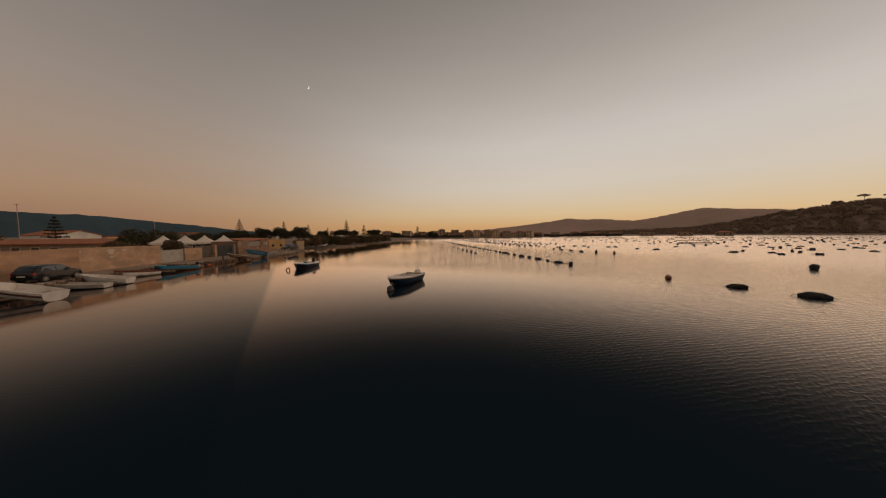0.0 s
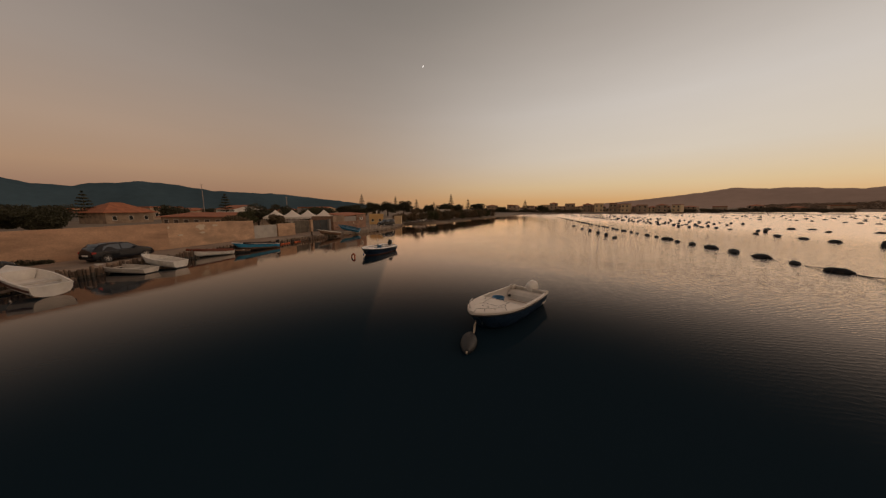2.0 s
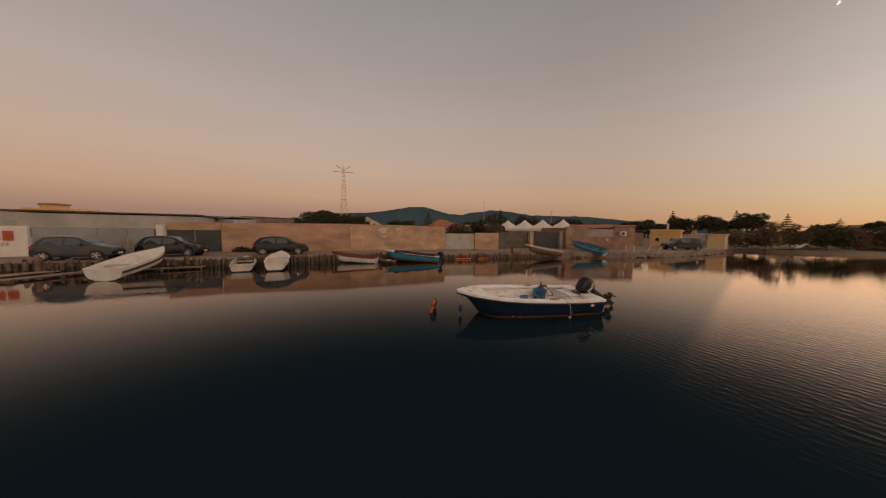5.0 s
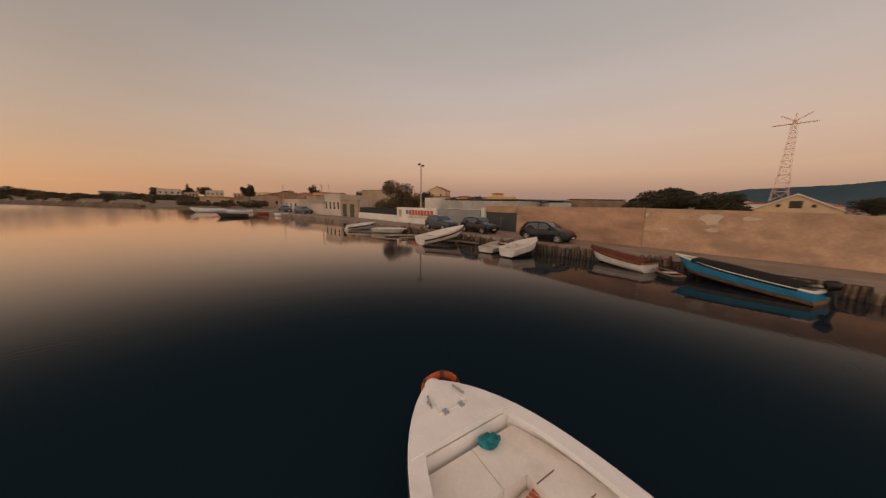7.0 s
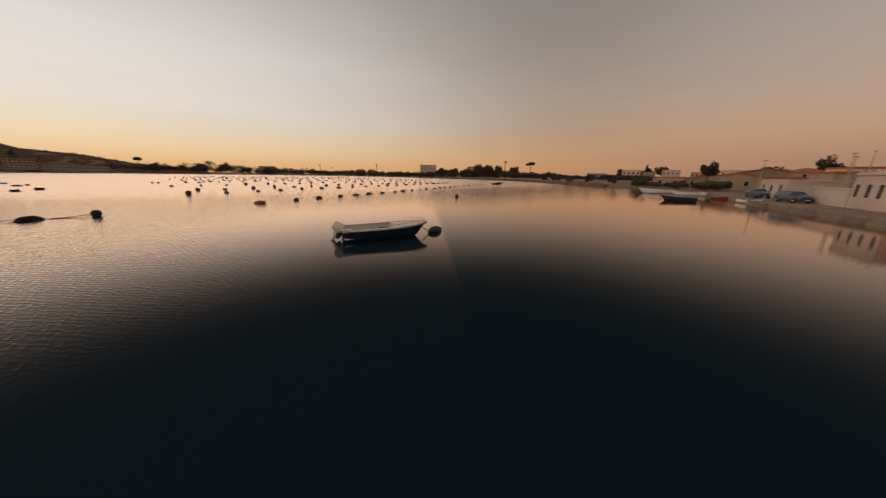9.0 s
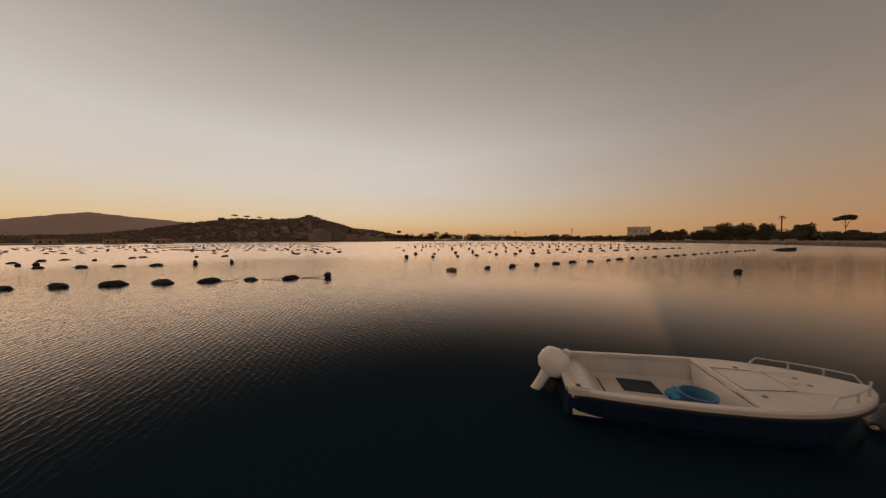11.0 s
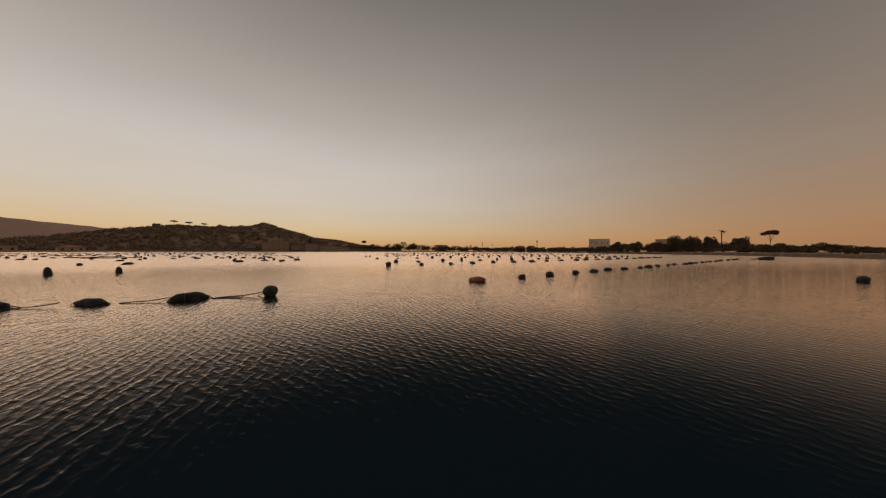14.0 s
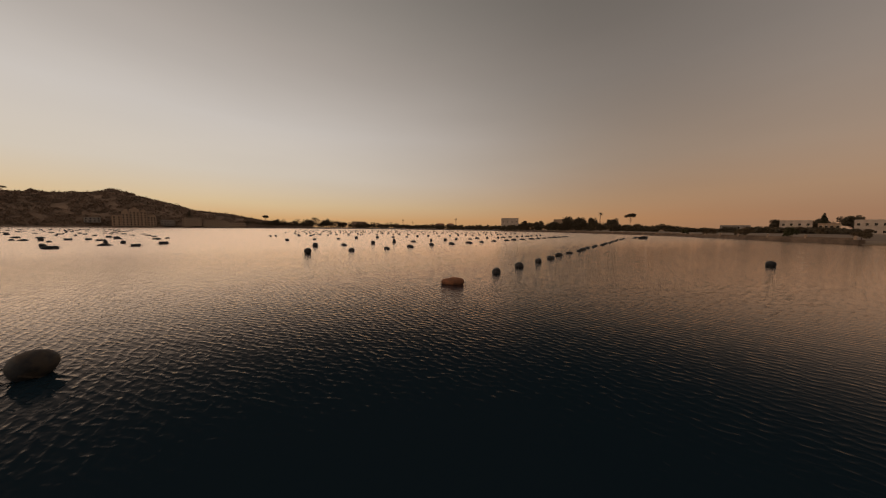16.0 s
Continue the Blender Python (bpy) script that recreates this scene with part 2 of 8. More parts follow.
WIND = -66
M = {
    "water": water_material(),
    "earth": mat("dry_earth", (0.19, 0.145, 0.10), 0.9, var=0.4, scale=0.15, fine=3, bump=0.3),
    "asphalt": mat("worn_paving", (0.27, 0.205, 0.155), 0.9, var=0.3, scale=0.5, fine=18, bump=0.2, stain=(0.17, 0.13, 0.10), stain_amt=0.5),
    "concrete": mat("stained_concrete", (0.27, 0.215, 0.165), 0.88, var=0.35, scale=0.9, fine=20, bump=0.3, stain=(0.07, 0.06, 0.05), stain_amt=0.6),
    "render_wall": mat("weathered_render", (0.46, 0.285, 0.178), 0.9, var=0.34, scale=0.42, fine=9, bump=0.35, stain=(0.25, 0.155, 0.10), stain_amt=0.55, level=2.6),
    "render_wall2": mat("patched_render", (0.51, 0.335, 0.215), 0.9, var=0.34, scale=0.6, fine=9, bump=0.35, stain=(0.31, 0.22, 0.15), stain_amt=0.6, level=1.8),
    "patch": mat("pale_patch", (0.56, 0.47, 0.35), 0.9, var=0.12),
    "pale_wall": mat("pale_grey_wall", (0.45, 0.42, 0.37), 0.9, var=0.18, scale=0.8, stain=(0.28, 0.26, 0.22), stain_amt=0.4),
    "brown_wall": mat("brown_block_wall", (0.33, 0.235, 0.16), 0.9, var=0.3, scale=0.9, stain=(0.17, 0.12, 0.085), stain_amt=0.5),
    "embank": mat("dark_embankment_stone", (0.17, 0.12, 0.085), 0.95, var=0.4, scale=0.4, fine=4, bump=0.5, stain=(0.09, 0.065, 0.045), stain_amt=0.6),
    "brick": mat("old_brick_wall", (0.30, 0.175, 0.115), 0.9, var=0.35, scale=1.2, fine=22, bump=0.4, stain=(0.18, 0.12, 0.085), stain_amt=0.6),
    "white_paint": mat("white_wall_paint", (0.74, 0.70, 0.63), 0.8, var=0.12, scale=0.6, stain=(0.5, 0.45, 0.38), stain_amt=0.35),
    "villa_white": mat("weathered_villa_plaster", (0.56, 0.47, 0.39), 0.9, var=0.22, scale=0.3, stain=(0.38, 0.30, 0.23), stain_amt=0.5),
    "ochre": mat("ochre_wall_paint", (0.66, 0.42, 0.17), 0.8, var=0.12, scale=0.8),
    "cream": mat("cream_wall_paint", (0.64, 0.47, 0.28), 0.85, var=0.15, scale=0.5),
    "tan": mat("tan_plaster", (0.40, 0.29, 0.20), 0.9, var=0.2, scale=0.4),
    "grey_plaster": mat("grey_plaster", (0.30, 0.27, 0.24), 0.9, var=0.2, scale=0.4),
    "tile": mat("terracotta_roof", (0.36, 0.13, 0.06), 0.85, var=0.35, scale=1.0, fine=8, bump=0.5),
    "sheet": mat("grey_metal_sheet", (0.28, 0.28, 0.27), 0.5, metal=0.3, var=0.2, scale=0.6, stain=(0.2, 0.13, 0.09), stain_amt=0.4),
    "dark_sheet": mat("dark_metal_gate", (0.055, 0.06, 0.06), 0.55, metal=0.2, var=0.3),
    "roof_dark": mat("dark_roof_edge", (0.10, 0.07, 0.055), 0.8),
    "net": mat("dark_shade_net", (0.02, 0.028, 0.026), 0.9, var=0.4, scale=2),
    "net_green": mat("brown_grey_net", (0.12, 0.10, 0.075), 0.9, var=0.4, scale=1.2),
    "wood": mat("weathered_pile_wood", (0.19, 0.13, 0.09), 0.9, var=0.5, scale=2.5, fine=18, bump=0.6, piece=0.5, stain=(0.08, 0.06, 0.045), stain_amt=0.6),
    "plank": mat("grey_plank", (0.30, 0.22, 0.16), 0.9, var=0.35, scale=2, fine=20, bump=0.5, piece=0.3),
    "boat_white": mat("white_gelcoat", (0.86, 0.85, 0.84), 0.32, var=0.07, scale=1.6, fine=40, bump=0.03, stain=(0.64, 0.58, 0.50), stain_amt=0.3),
    "boat_liner": mat("warm_white_liner", (0.85, 0.81, 0.76), 0.5, var=0.10, scale=2.2, fine=30, bump=0.05, stain=(0.56, 0.47, 0.37), stain_amt=0.3),
    "rust_sheet": mat("rusty_corrugated_sheet", (0.25, 0.175, 0.12), 0.75, metal=0.1, var=0.35, scale=0.8, fine=6, stain=(0.13, 0.08, 0.05), stain_amt=0.6),
    "mat_blue": mat("blue_grey_rubber_mat", (0.022, 0.036, 0.05), 0.7, var=0.25, scale=4),
    "weed": mat("wet_weedy_wood", (0.045, 0.036, 0.026), 0.45, var=0.5, scale=4, fine=22, bump=0.5, piece=0.3),
    "boat_chalk": mat("weathered_white_boat_paint", (0.74, 0.70, 0.64), 0.5, var=0.14, scale=1.8, fine=30, bump=0.05, stain=(0.52, 0.46, 0.38), stain_amt=0.4),
    "stripe_brown": mat("red_brown_boat_stripe", (0.10, 0.035, 0.02), 0.5, var=0.2, scale=3),
    "thole_wood": mat("pale_worn_thole_wood", (0.42, 0.30, 0.20), 0.8, var=0.3, scale=5, fine=30, bump=0.4),
    "deck_white": mat("dulled_white_gelcoat", (0.60, 0.55, 0.49), 0.4, var=0.12, scale=1.8, fine=40, bump=0.03, stain=(0.46, 0.40, 0.33), stain_amt=0.35),
    "boat_white_old": mat("chalky_white_gelcoat", (0.56, 0.51, 0.45), 0.55, var=0.18, scale=2, fine=30, bump=0.06, stain=(0.42, 0.37, 0.30), stain_amt=0.5),
    "navy": mat("navy_hull_paint", (0.010, 0.024, 0.050), 0.3, var=0.25, scale=2, fine=30, bump=0.03),
    "antifoul": mat("rust_red_antifouling", (0.13, 0.045, 0.025), 0.8, var=0.4, scale=5, fine=30, bump=0.2),
    "blue": mat("sky_blue_hull_paint", (0.03, 0.24, 0.42), 0.42, var=0.18, scale=2, fine=30, bump=0.03, stain=(0.03, 0.13, 0.25), stain_amt=0.4),
    "blue_old": mat("faded_blue_boat_paint", (0.06, 0.17, 0.26), 0.6, var=0.3, scale=3, stain=(0.16, 0.12, 0.09), stain_amt=0.4),
    "cover": mat("dark_boat_cover", (0.03, 0.028, 0.028), 0.85, var=0.3, scale=3),
    "red_cover": mat("rust_red_boat_cover", (0.25, 0.065, 0.03), 0.8, var=0.25, scale=2.5, bump=0.3),
    "hull_wood": mat("varnished_old_wood", (0.24, 0.14, 0.08), 0.7, var=0.4, scale=3, bump=0.4),
    "black": mat("black_cowling", (0.009, 0.009, 0.010), 0.28, var=0.2, bump=0.0, spec=0.35),
    "black_matt": mat("black_plastic", (0.015, 0.015, 0.016), 0.6, var=0.2),
    "steel": mat("stainless_steel", (0.55, 0.54, 0.52), 0.3, metal=0.9, var=0.1, bump=0.0),
    "alu": mat("grey_aluminium", (0.32, 0.31, 0.30), 0.5, metal=0.5, var=0.15),
    "cowl_white": mat("white_cowling", (0.72, 0.68, 0.62), 0.35, var=0.08, bump=0.0),
    "tub": mat("blue_plastic_tub", (0.012, 0.115, 0.24), 0.45, var=0.15, bump=0.03),
    "bucket": mat("light_blue_plastic", (0.02, 0.22, 0.40), 0.45, var=0.1, bump=0.03),
    "teal": mat("teal_cloth", (0.02, 0.24, 0.28), 0.9, var=0.3, scale=8, bump=0.5),
    "rope": mat("pale_rope", (0.45, 0.38, 0.29), 0.9, var=0.3, fine=90, bump=0.6),
    "orange": mat("orange_ring_shell", (0.52, 0.10, 0.015), 0.6, var=0.3, scale=5, stain=(0.25, 0.07, 0.03), stain_amt=0.5),
    "bluefloat": mat("dark_blue_float", (0.015, 0.03, 0.16), 0.5, var=0.2),
    "buoy": mat("weathered_black_float", (0.028, 0.032, 0.036), 0.62, spec=0.2, var=0.5, scale=3.5, fine=18, bump=0.5, piece=0.5, stain=(0.07, 0.055, 0.04), stain_amt=0.6),
    "buoy_rust": mat("rusty_orange_float", (0.24, 0.10, 0.045), 0.7, var=0.4, scale=4, bump=0.5, stain=(0.09, 0.05, 0.03), stain_amt=0.5),
    "buoy_blue": mat("dark_blue_bag_float", (0.02, 0.045, 0.06), 0.6, var=0.4, scale=3, bump=0.4),
    "car_black": mat("black_car_paint", (0.007, 0.010, 0.015), 0.16, var=0.1, bump=0.0, coat=0.1, spec=0.42),
    "car_grey": mat("grey_car_paint", (0.05, 0.062, 0.075), 0.2, metal=0.1, var=0.1, bump=0.0, coat=0.0, spec=0.4),
    "car_blue": mat("dusty_blue_car_paint", (0.02, 0.045, 0.075), 0.35, var=0.1, bump=0.0, coat=0.5),
    "glass": mat("dark_car_glass", (0.025, 0.036, 0.048), 0.05, var=0.05, bump=0.0, spec=0.7),
    "window": mat("dark_window_pane", (0.03, 0.028, 0.026), 0.12, var=0.2, bump=0.0),
    "shutter": mat("brown_shutter", (0.10, 0.065, 0.045), 0.7, var=0.2),
    "tyre": mat("tyre_rubber", (0.012, 0.012, 0.012), 0.85),
    "rim": mat("alloy_rim", (0.50, 0.48, 0.45), 0.35, metal=0.7, var=0.1, bump=0.0),
    "lamp_glass": mat("clear_headlight", (0.6, 0.58, 0.55), 0.15, var=0.05, bump=0.0),
    "tail": mat("red_tail_light", (0.35, 0.02, 0.015), 0.2, var=0.05, bump=0.0),
    "sign_red": mat("faded_red_lettering", (0.46, 0.10, 0.045), 0.85, var=0.25, scale=3),
    "sign_grey": mat("grey_lettering", (0.16, 0.16, 0.17), 0.85, var=0.2),
    "sign_blue": mat("faded_blue_emblem", (0.10, 0.25, 0.38), 0.85, var=0.2),
    "canvas": mat("white_tent_canvas", (0.72, 0.66, 0.58), 0.85, var=0.08, scale=0.8, bump=0.1),
    "pole": mat("galvanised_pole", (0.46, 0.36, 0.29), 0.7, metal=0.1, var=0.2),
    "pylon": mat("faded_red_white_pylon", (0.75, 0.50, 0.40), 0.8, var=0.2, scale=0.03),
    "bark": mat("brown_bark", (0.09, 0.065, 0.05), 0.95, var=0.4, scale=2, bump=0.6),
    "leaf_dark": foliage("dark_evergreen_leaves", (0.058, 0.056, 0.033)),
    "leaf_olive": foliage("olive_green_leaves", (0.065, 0.065, 0.03)),
    "leaf_dry": foliage("dry_brown_reed", (0.15, 0.10, 0.055)),
    "leaf_brown": foliage("brownish_scrub", (0.12, 0.088, 0.052)),
    # hillside ground, lightened to carry the haze in its colour
    "hill": mat("hazed_hillside", (0.245, 0.182, 0.132), 0.95, var=0.5, scale=0.02, fine=0.25, bump=0.5, stain=(0.22, 0.165, 0.12), stain_amt=0.4),
    # aerial haze is painted into this range: base colour lifted and blued
    "far_blue": mat("haze_blue_mountain", (0.062, 0.10, 0.125), 1.0, var=0.2, scale=0.002, fine=0.02, bump=0.0, spec=0.0),
    # paler than bare rock: the lit haze before the ridge is in its colour
    "far_brown": mat("haze_brown_ridge", (0.40, 0.31, 0.265), 1.0, var=0.15, scale=0.002, fine=0.02, bump=0.0, spec=0.0),
    "moon": glowing("moonlit_disc", (0.95, 0.93, 0.9), 0.9),
    "lamp_on": glowing("lit_lamp", (1.0, 0.72, 0.42), 4.0),
}

# ---- building helpers ----
def mesh_of(name, bm, material, smooth=False):
    me = bpy.data.meshes.new(name)
    bmesh.ops.recalc_face_normals(bm, faces=bm.faces)
    bm.to_mesh(me)
    bm.free()
    for ma in material if isinstance(material, (list, tuple)) else (material,):
        me.materials.append(ma)
    if smooth:
        me.polygons.foreach_set("use_smooth", [True] * len(me.polygons))
    return me


def part(name, bm, material, parent, label="", smooth=False):
    """Links a bmesh as one mesh object under a thing or a part."""
    ob = new(name, mesh_of(name, bm, material, smooth))
    ob.parent = parent
    return tagged(ob, label)


def thing(name, m, label, category, group="", kind=""):
    e = new(name)
    e.empty_display_size = 0.2
    e.matrix_world = m
    return tagged(e, label, category, group, kind)


def solid(name, bm, material, label="", category="", group="", kind="", m=None, smooth=False):
    ob = new(name, mesh_of(name, bm, material, smooth))
    if m is not None:
        ob.matrix_world = m
    return tagged(ob, label, category, group, kind)


def box(bm, x0, y0, z0, x1, y1, z1, bevel=0.0, m=None):
    v = [bm.verts.new(p) for p in ((x0, y0, z0), (x1, y0, z0), (x1, y1, z0), (x0, y1, z0), (x0, y0, z1), (x1, y0, z1), (x1, y1, z1), (x0, y1, z1))]
    f = [bm.faces.new([v[i] for i in q]) for q in ((3, 2, 1, 0), (4, 5, 6, 7), (0, 1, 5, 4), (1, 2, 6, 5), (2, 3, 7, 6), (3, 0, 4, 7))]
    if bevel:
        r = bmesh.ops.bevel(bm, geom=list({e for q in f for e in q.edges}), offset=bevel, segments=2, affect="EDGES", clamp_overlap=True)
        v = list({w for q in r["faces"] for w in q.verts})
    if m is not None:
        bmesh.ops.transform(bm, matrix=m, verts=v)
    return bm


def B(*a, **k):
    return box(bmesh.new(), *a, **k)


def loft(bm, rings, closed=True, caps=(True, True)):
    """A skin through rings of points, all of one length."""
    vs = [[bm.verts.new(p) for p in r] for r in rings]
    n = len(vs[0])
    for a, b in zip(vs, vs[1:]):
        for i in range(n if closed else n - 1):
            q = [a[i], a[(i + 1) % n], b[(i + 1) % n], b[i]]
            q = [w for k, w in enumerate(q) if (w.co - q[k - 1].co).length > 1e-6]
            if len(q) > 2:
                bm.faces.new(q)
    for ring, on in ((vs[0], caps[0]), (vs[-1], caps[1])):
        if on and closed:
            bm.faces.new(ring)
    return bm


def lathe(bm, profile, n=20, m=None, caps=(True, True)):
    rings = [[(r * math.cos(2 * math.pi * i / n), r * math.sin(2 * math.pi * i / n), z) for i in range(n)] for r, z in profile]
    if m is not None:
        rings = [[m @ Vector(p) for p in r] for r in rings]
    return loft(bm, rings, True, caps)


def tube(bm, pts, r, n=8):
    """A round bar or rope along points; r may be a list."""
    pts = [Vector(p) for p in pts]
    rings = []
    for i, p in enumerate(pts):
        d = (pts[min(i + 1, len(pts) - 1)] - pts[max(i - 1, 0)]).normalized()
        a = d.orthogonal().normalized()
        if i:
            a = (prev - d * prev.dot(d)).normalized()
        prev, c = a, d.cross(a)
        q = r[i] if isinstance(r, (list, tuple)) else r
        rings.append([p + (a * math.cos(2 * math.pi * k / n) + c * math.sin(2 * math.pi * k / n)) * q for k in range(n)])
    return loft(bm, rings)


def wall_run(bm, pts, thick, z0, z1):
    """A wall of that thickness along points (x, y) or (x, y, top); thickness lies to the left of the way."""
    lo, prof = [], []
    for i, p in enumerate(pts):
        a, b = pts[max(i - 1, 0)], pts[min(i + 1, len(pts) - 1)]
        d = Vector((b[0] - a[0], b[1] - a[1], 0)).normalized()
        n = Vector((-d.y, d.x, 0)) * thick
        t = p[2] if len(p) > 2 else z1
        q = Vector((p[0], p[1], 0))
        prof.append([q + Vector((0, 0, z0)), q + n + Vector((0, 0, z0)), q + n + Vector((0, 0, t)), q + Vector((0, 0, t))])
    return loft(bm, prof)


def heading(a, b):
    return math.degrees(math.atan2(b[1] - a[1], b[0] - a[0]))


def brg(yaw, dist, ox=0.0, oy=32.0):
    """A place at a bearing (degrees to the left from +y) and distance from the middle of the lagoon's west end."""
    a = radians(yaw)
    return ox - math.sin(a) * dist, oy + math.cos(a) * dist


def leaves(blobs, per, size, seed, flat=1.0):
    """Vertices and faces of many small leaf clumps that fill soft balls (x, y, z, rx, ry, rz)."""
    rng = np.random.default_rng(seed)
    b = np.repeat(np.array(blobs, float), per, axis=0)
    n = len(b)
    d = rng.normal(size=(n, 3))
    d /= np.linalg.norm(d, axis=1, keepdims=True)
    rad = rng.uniform(0.25, 1.08, (n, 1)) ** 0.55
    c = b[:, :3] + d * rad * b[:, 3:]
    u = rng.normal(size=(n, 3))
    u /= np.linalg.norm(u, axis=1, keepdims=True)
    w = np.cross(u, rng.normal(size=(n, 3)))
    w /= np.linalg.norm(w, axis=1, keepdims=True)
    s = size * rng.uniform(0.5, 1.5, (n, 1))
    w *= flat
    co = np.stack([c - u * s, c + w * s * 0.55, c + u * s, c - w * s * 0.55], 1).reshape(-1, 3)
    faces = np.arange(4 * n).reshape(-1, 4)
    return co, faces


def leaf_object(name, blobs, per, size, seed, material, parent=None, flat=1.0):
    co, faces = leaves(blobs, per, size, seed, flat)
    me = bpy.data.meshes.new(name)
    me.from_pydata(co.tolist(), [], faces.tolist())
    me.materials.append(material)
    ob = new(name, me)
    ob.parent = parent
    return ob


def uneven(rng, x, y, z, rx, ry, rz, n):
    """Lumps of a crown with an uneven outline."""
    out = []
    for _ in range(n):
        a, e, q = rng.uniform(0, 2 * math.pi), rng.uniform(-0.7, 1.0), rng.uniform(0.35, 0.85)
        k = rng.uniform(0.28, 0.5)
        ce = math.sqrt(max(0, 1 - e * e * 0.8))
        out.append((x + rx * q * ce * math.cos(a), y + ry * q * ce * math.sin(a), z + rz * q * e, rx * k, ry * k, rz * k * 0.9))
    return out


G = 0.55  # height of the quay above the water

# ---- lagoon, shore and ground ----
QUAY = [(-42.6, 77), (-38.8, 66), (-37.6, 62), (-37.4, 58), (-37.8, 52), (-37.8, 47), (-37.0, 39), (-35.3, 31), (-33.8, 26), (-33.0, 23.5), (-31.7, 20),
        (-30.6, 15), (-29.6, 10), (-27.6, 1), (-25.4, -7), (-22.5, -14), (-18.6, -23.5), (-14, -40), (-9, -55), (2, -70)]
FAR_SHORE = [(20, -80), (45, -100), (78, -132), (112, -150), (180, -178), (275, -185), (440, -215), (585, -120), (610, 20), (590, 150), (500, 280), (380, 365), (240, 375), (120, 325), (70, 296),
             (25, 258), (-10, 250), (-30, 215), (-36, 150), (-37, 113), (-36, 95), (-44, 84)]


def resample(pts, step):
    out = []
    for a, b in zip(pts, pts[1:]):
        n = max(1, int(math.dist(a, b) / step))
        out += [(a[0] + (b[0] - a[0]) * i / n, a[1] + (b[1] - a[1]) * i / n) for i in range(n)]
    return out


def build_land():
    quay = resample(QUAY + FAR_SHORE[:1], 4)
    wild = resample(FAR_SHORE + QUAY[:1], 9)
    line = [(x, y, True) for x, y in quay] + [(x + noise.noise((x / 9, y / 9, 0)) * 1.6, y + noise.noise((x / 9, y / 9, 5)) * 1.6, False) for x, y in wild]
    line.reverse()
    cx, cy = 130, 60
    rings = [[], [], [], [], [], [], []]
    for x, y, built in line:
        d = Vector((x - cx, y - cy, 0))
        r = d.length
        d.normalize()
        w = 0.02 if built else 2.2
        h = G if built else 0.45
        for k, (out, z) in enumerate(((-3.0 if not built else 0.0, -1.6), (0.0, -0.25 if not built else -1.6), (w, h), (14, h + (0 if built else 0.5)), (70, 0.8 + (0.7 if not built else 0)), (700, 2.0), (4300 - r, 3.0))):
            rings[k].append((cx + d.x * (r + out), cy + d.y * (r + out), z))
    bm = bmesh.new()
    loft(bm, rings, True, (True, False))
    solid("ground", bm, M["earth"], "dry earth banks and flat land round the lagoon", "ground", kind="structure")
    bm = bmesh.new()
    bm.faces.new([bm.verts.new((cx + (x - cx) * 1.012, cy + (y - cy) * 1.012, 0)) for x, y, _ in line])
    bmesh.ops.triangulate(bm, faces=bm.faces)
    solid("water", bm, M["water"], "dark calm lagoon water with fine ripples", "water", kind="structure")


build_land()


def ridge(name, profile, dist, material, label, foot=0.72, rough=0.02, step=0.5, cx=0.0, cy=32.0, eye=3.4, z0=1.0, lump=0.0):
    """A range of hills whose skyline stands at the given bearings and heights (degrees)."""
    bm = bmesh.new()
    n = int((profile[-1][0] - profile[0][0]) / step)
    cols = []
    for i in range(n + 1):
        yaw = profile[0][0] + (profile[-1][0] - profile[0][0]) * i / n
        el = float(np.interp(yaw, [p[0] for p in profile], [p[1] for p in profile]))
        dd = float(np.interp(yaw, [p[0] for p in profile], [p[2] if len(p) > 2 else dist for p in profile]))
        el += rough * noise.fractal((yaw * 0.8, dist * 0.01, 0), 0.8, 2.0, 4) * (1 if el > 0.2 else 0.2)
        top = eye + dd * math.tan(radians(max(el, 0.02)))
        col = []
        for k in range(13):
            f = k / 9
            r = dd * (foot + (1 - foot) * f)
            s = math.sin(min(f, 1.0) * math.pi / 2) ** 1.15 if f <= 1 else 1 - 0.35 * (f - 1) * 3
            x, y = brg(yaw, r, cx, cy)
            z = z0 + (top - z0) * s
            if 0 < k < 9:
                z += (top - z0) * lump * noise.fractal((x * 0.012 * 400 / dist, y * 0.012 * 400 / dist, 0), 0.8, 2.0, 4) * f * (1 - f) * 3
            col.append((x, y, z))
        cols.append(col)
    loft(bm, cols, False)
    return solid(name, bm, material, label, "mountain" if dist > 1000 else "hill", kind="structure", smooth=True)


WEST = [(32, 0.3), (38, 0.8), (42, 1.3), (47.5, 1.95), (54, 2.55), (60, 2.9), (63, 3.0), (67.7, 3.7), (71.3, 3.95), (73, 3.5), (75, 3.45), (76.6, 3.05), (79.5, 3.2), (81.5, 3.75), (84.3, 4.5), (87.5, 4.5),
        (89.5, 4.1), (92, 3.65), (96, 3.05), (99.8, 2.95), (103.5, 2.8), (105.5, 2.4), (108, 1.2), (112, 0.5), (117, 0.1)]
ridge("mountain_west", WEST, 4000, M["far_blue"], "long haze-blue mountain range across the strait", foot=0.85, rough=0.09, step=0.35, lump=0.25)
NORTH = [(308, 2.5), (311, 2.95), (315, 3.2), (318.4, 3.6), (320.8, 3.2), (324, 2.55), (327, 2.05), (329.3, 2.2), (332, 2.5), (335, 2.5), (337.6, 2.82), (339.5, 2.45), (342.4, 2.05), (346, 1.6), (350, 1.15), (354, 0.75), (358, 0.35), (361, 0.1)]
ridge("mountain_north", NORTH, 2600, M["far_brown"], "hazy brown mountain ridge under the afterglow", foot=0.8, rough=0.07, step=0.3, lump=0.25)
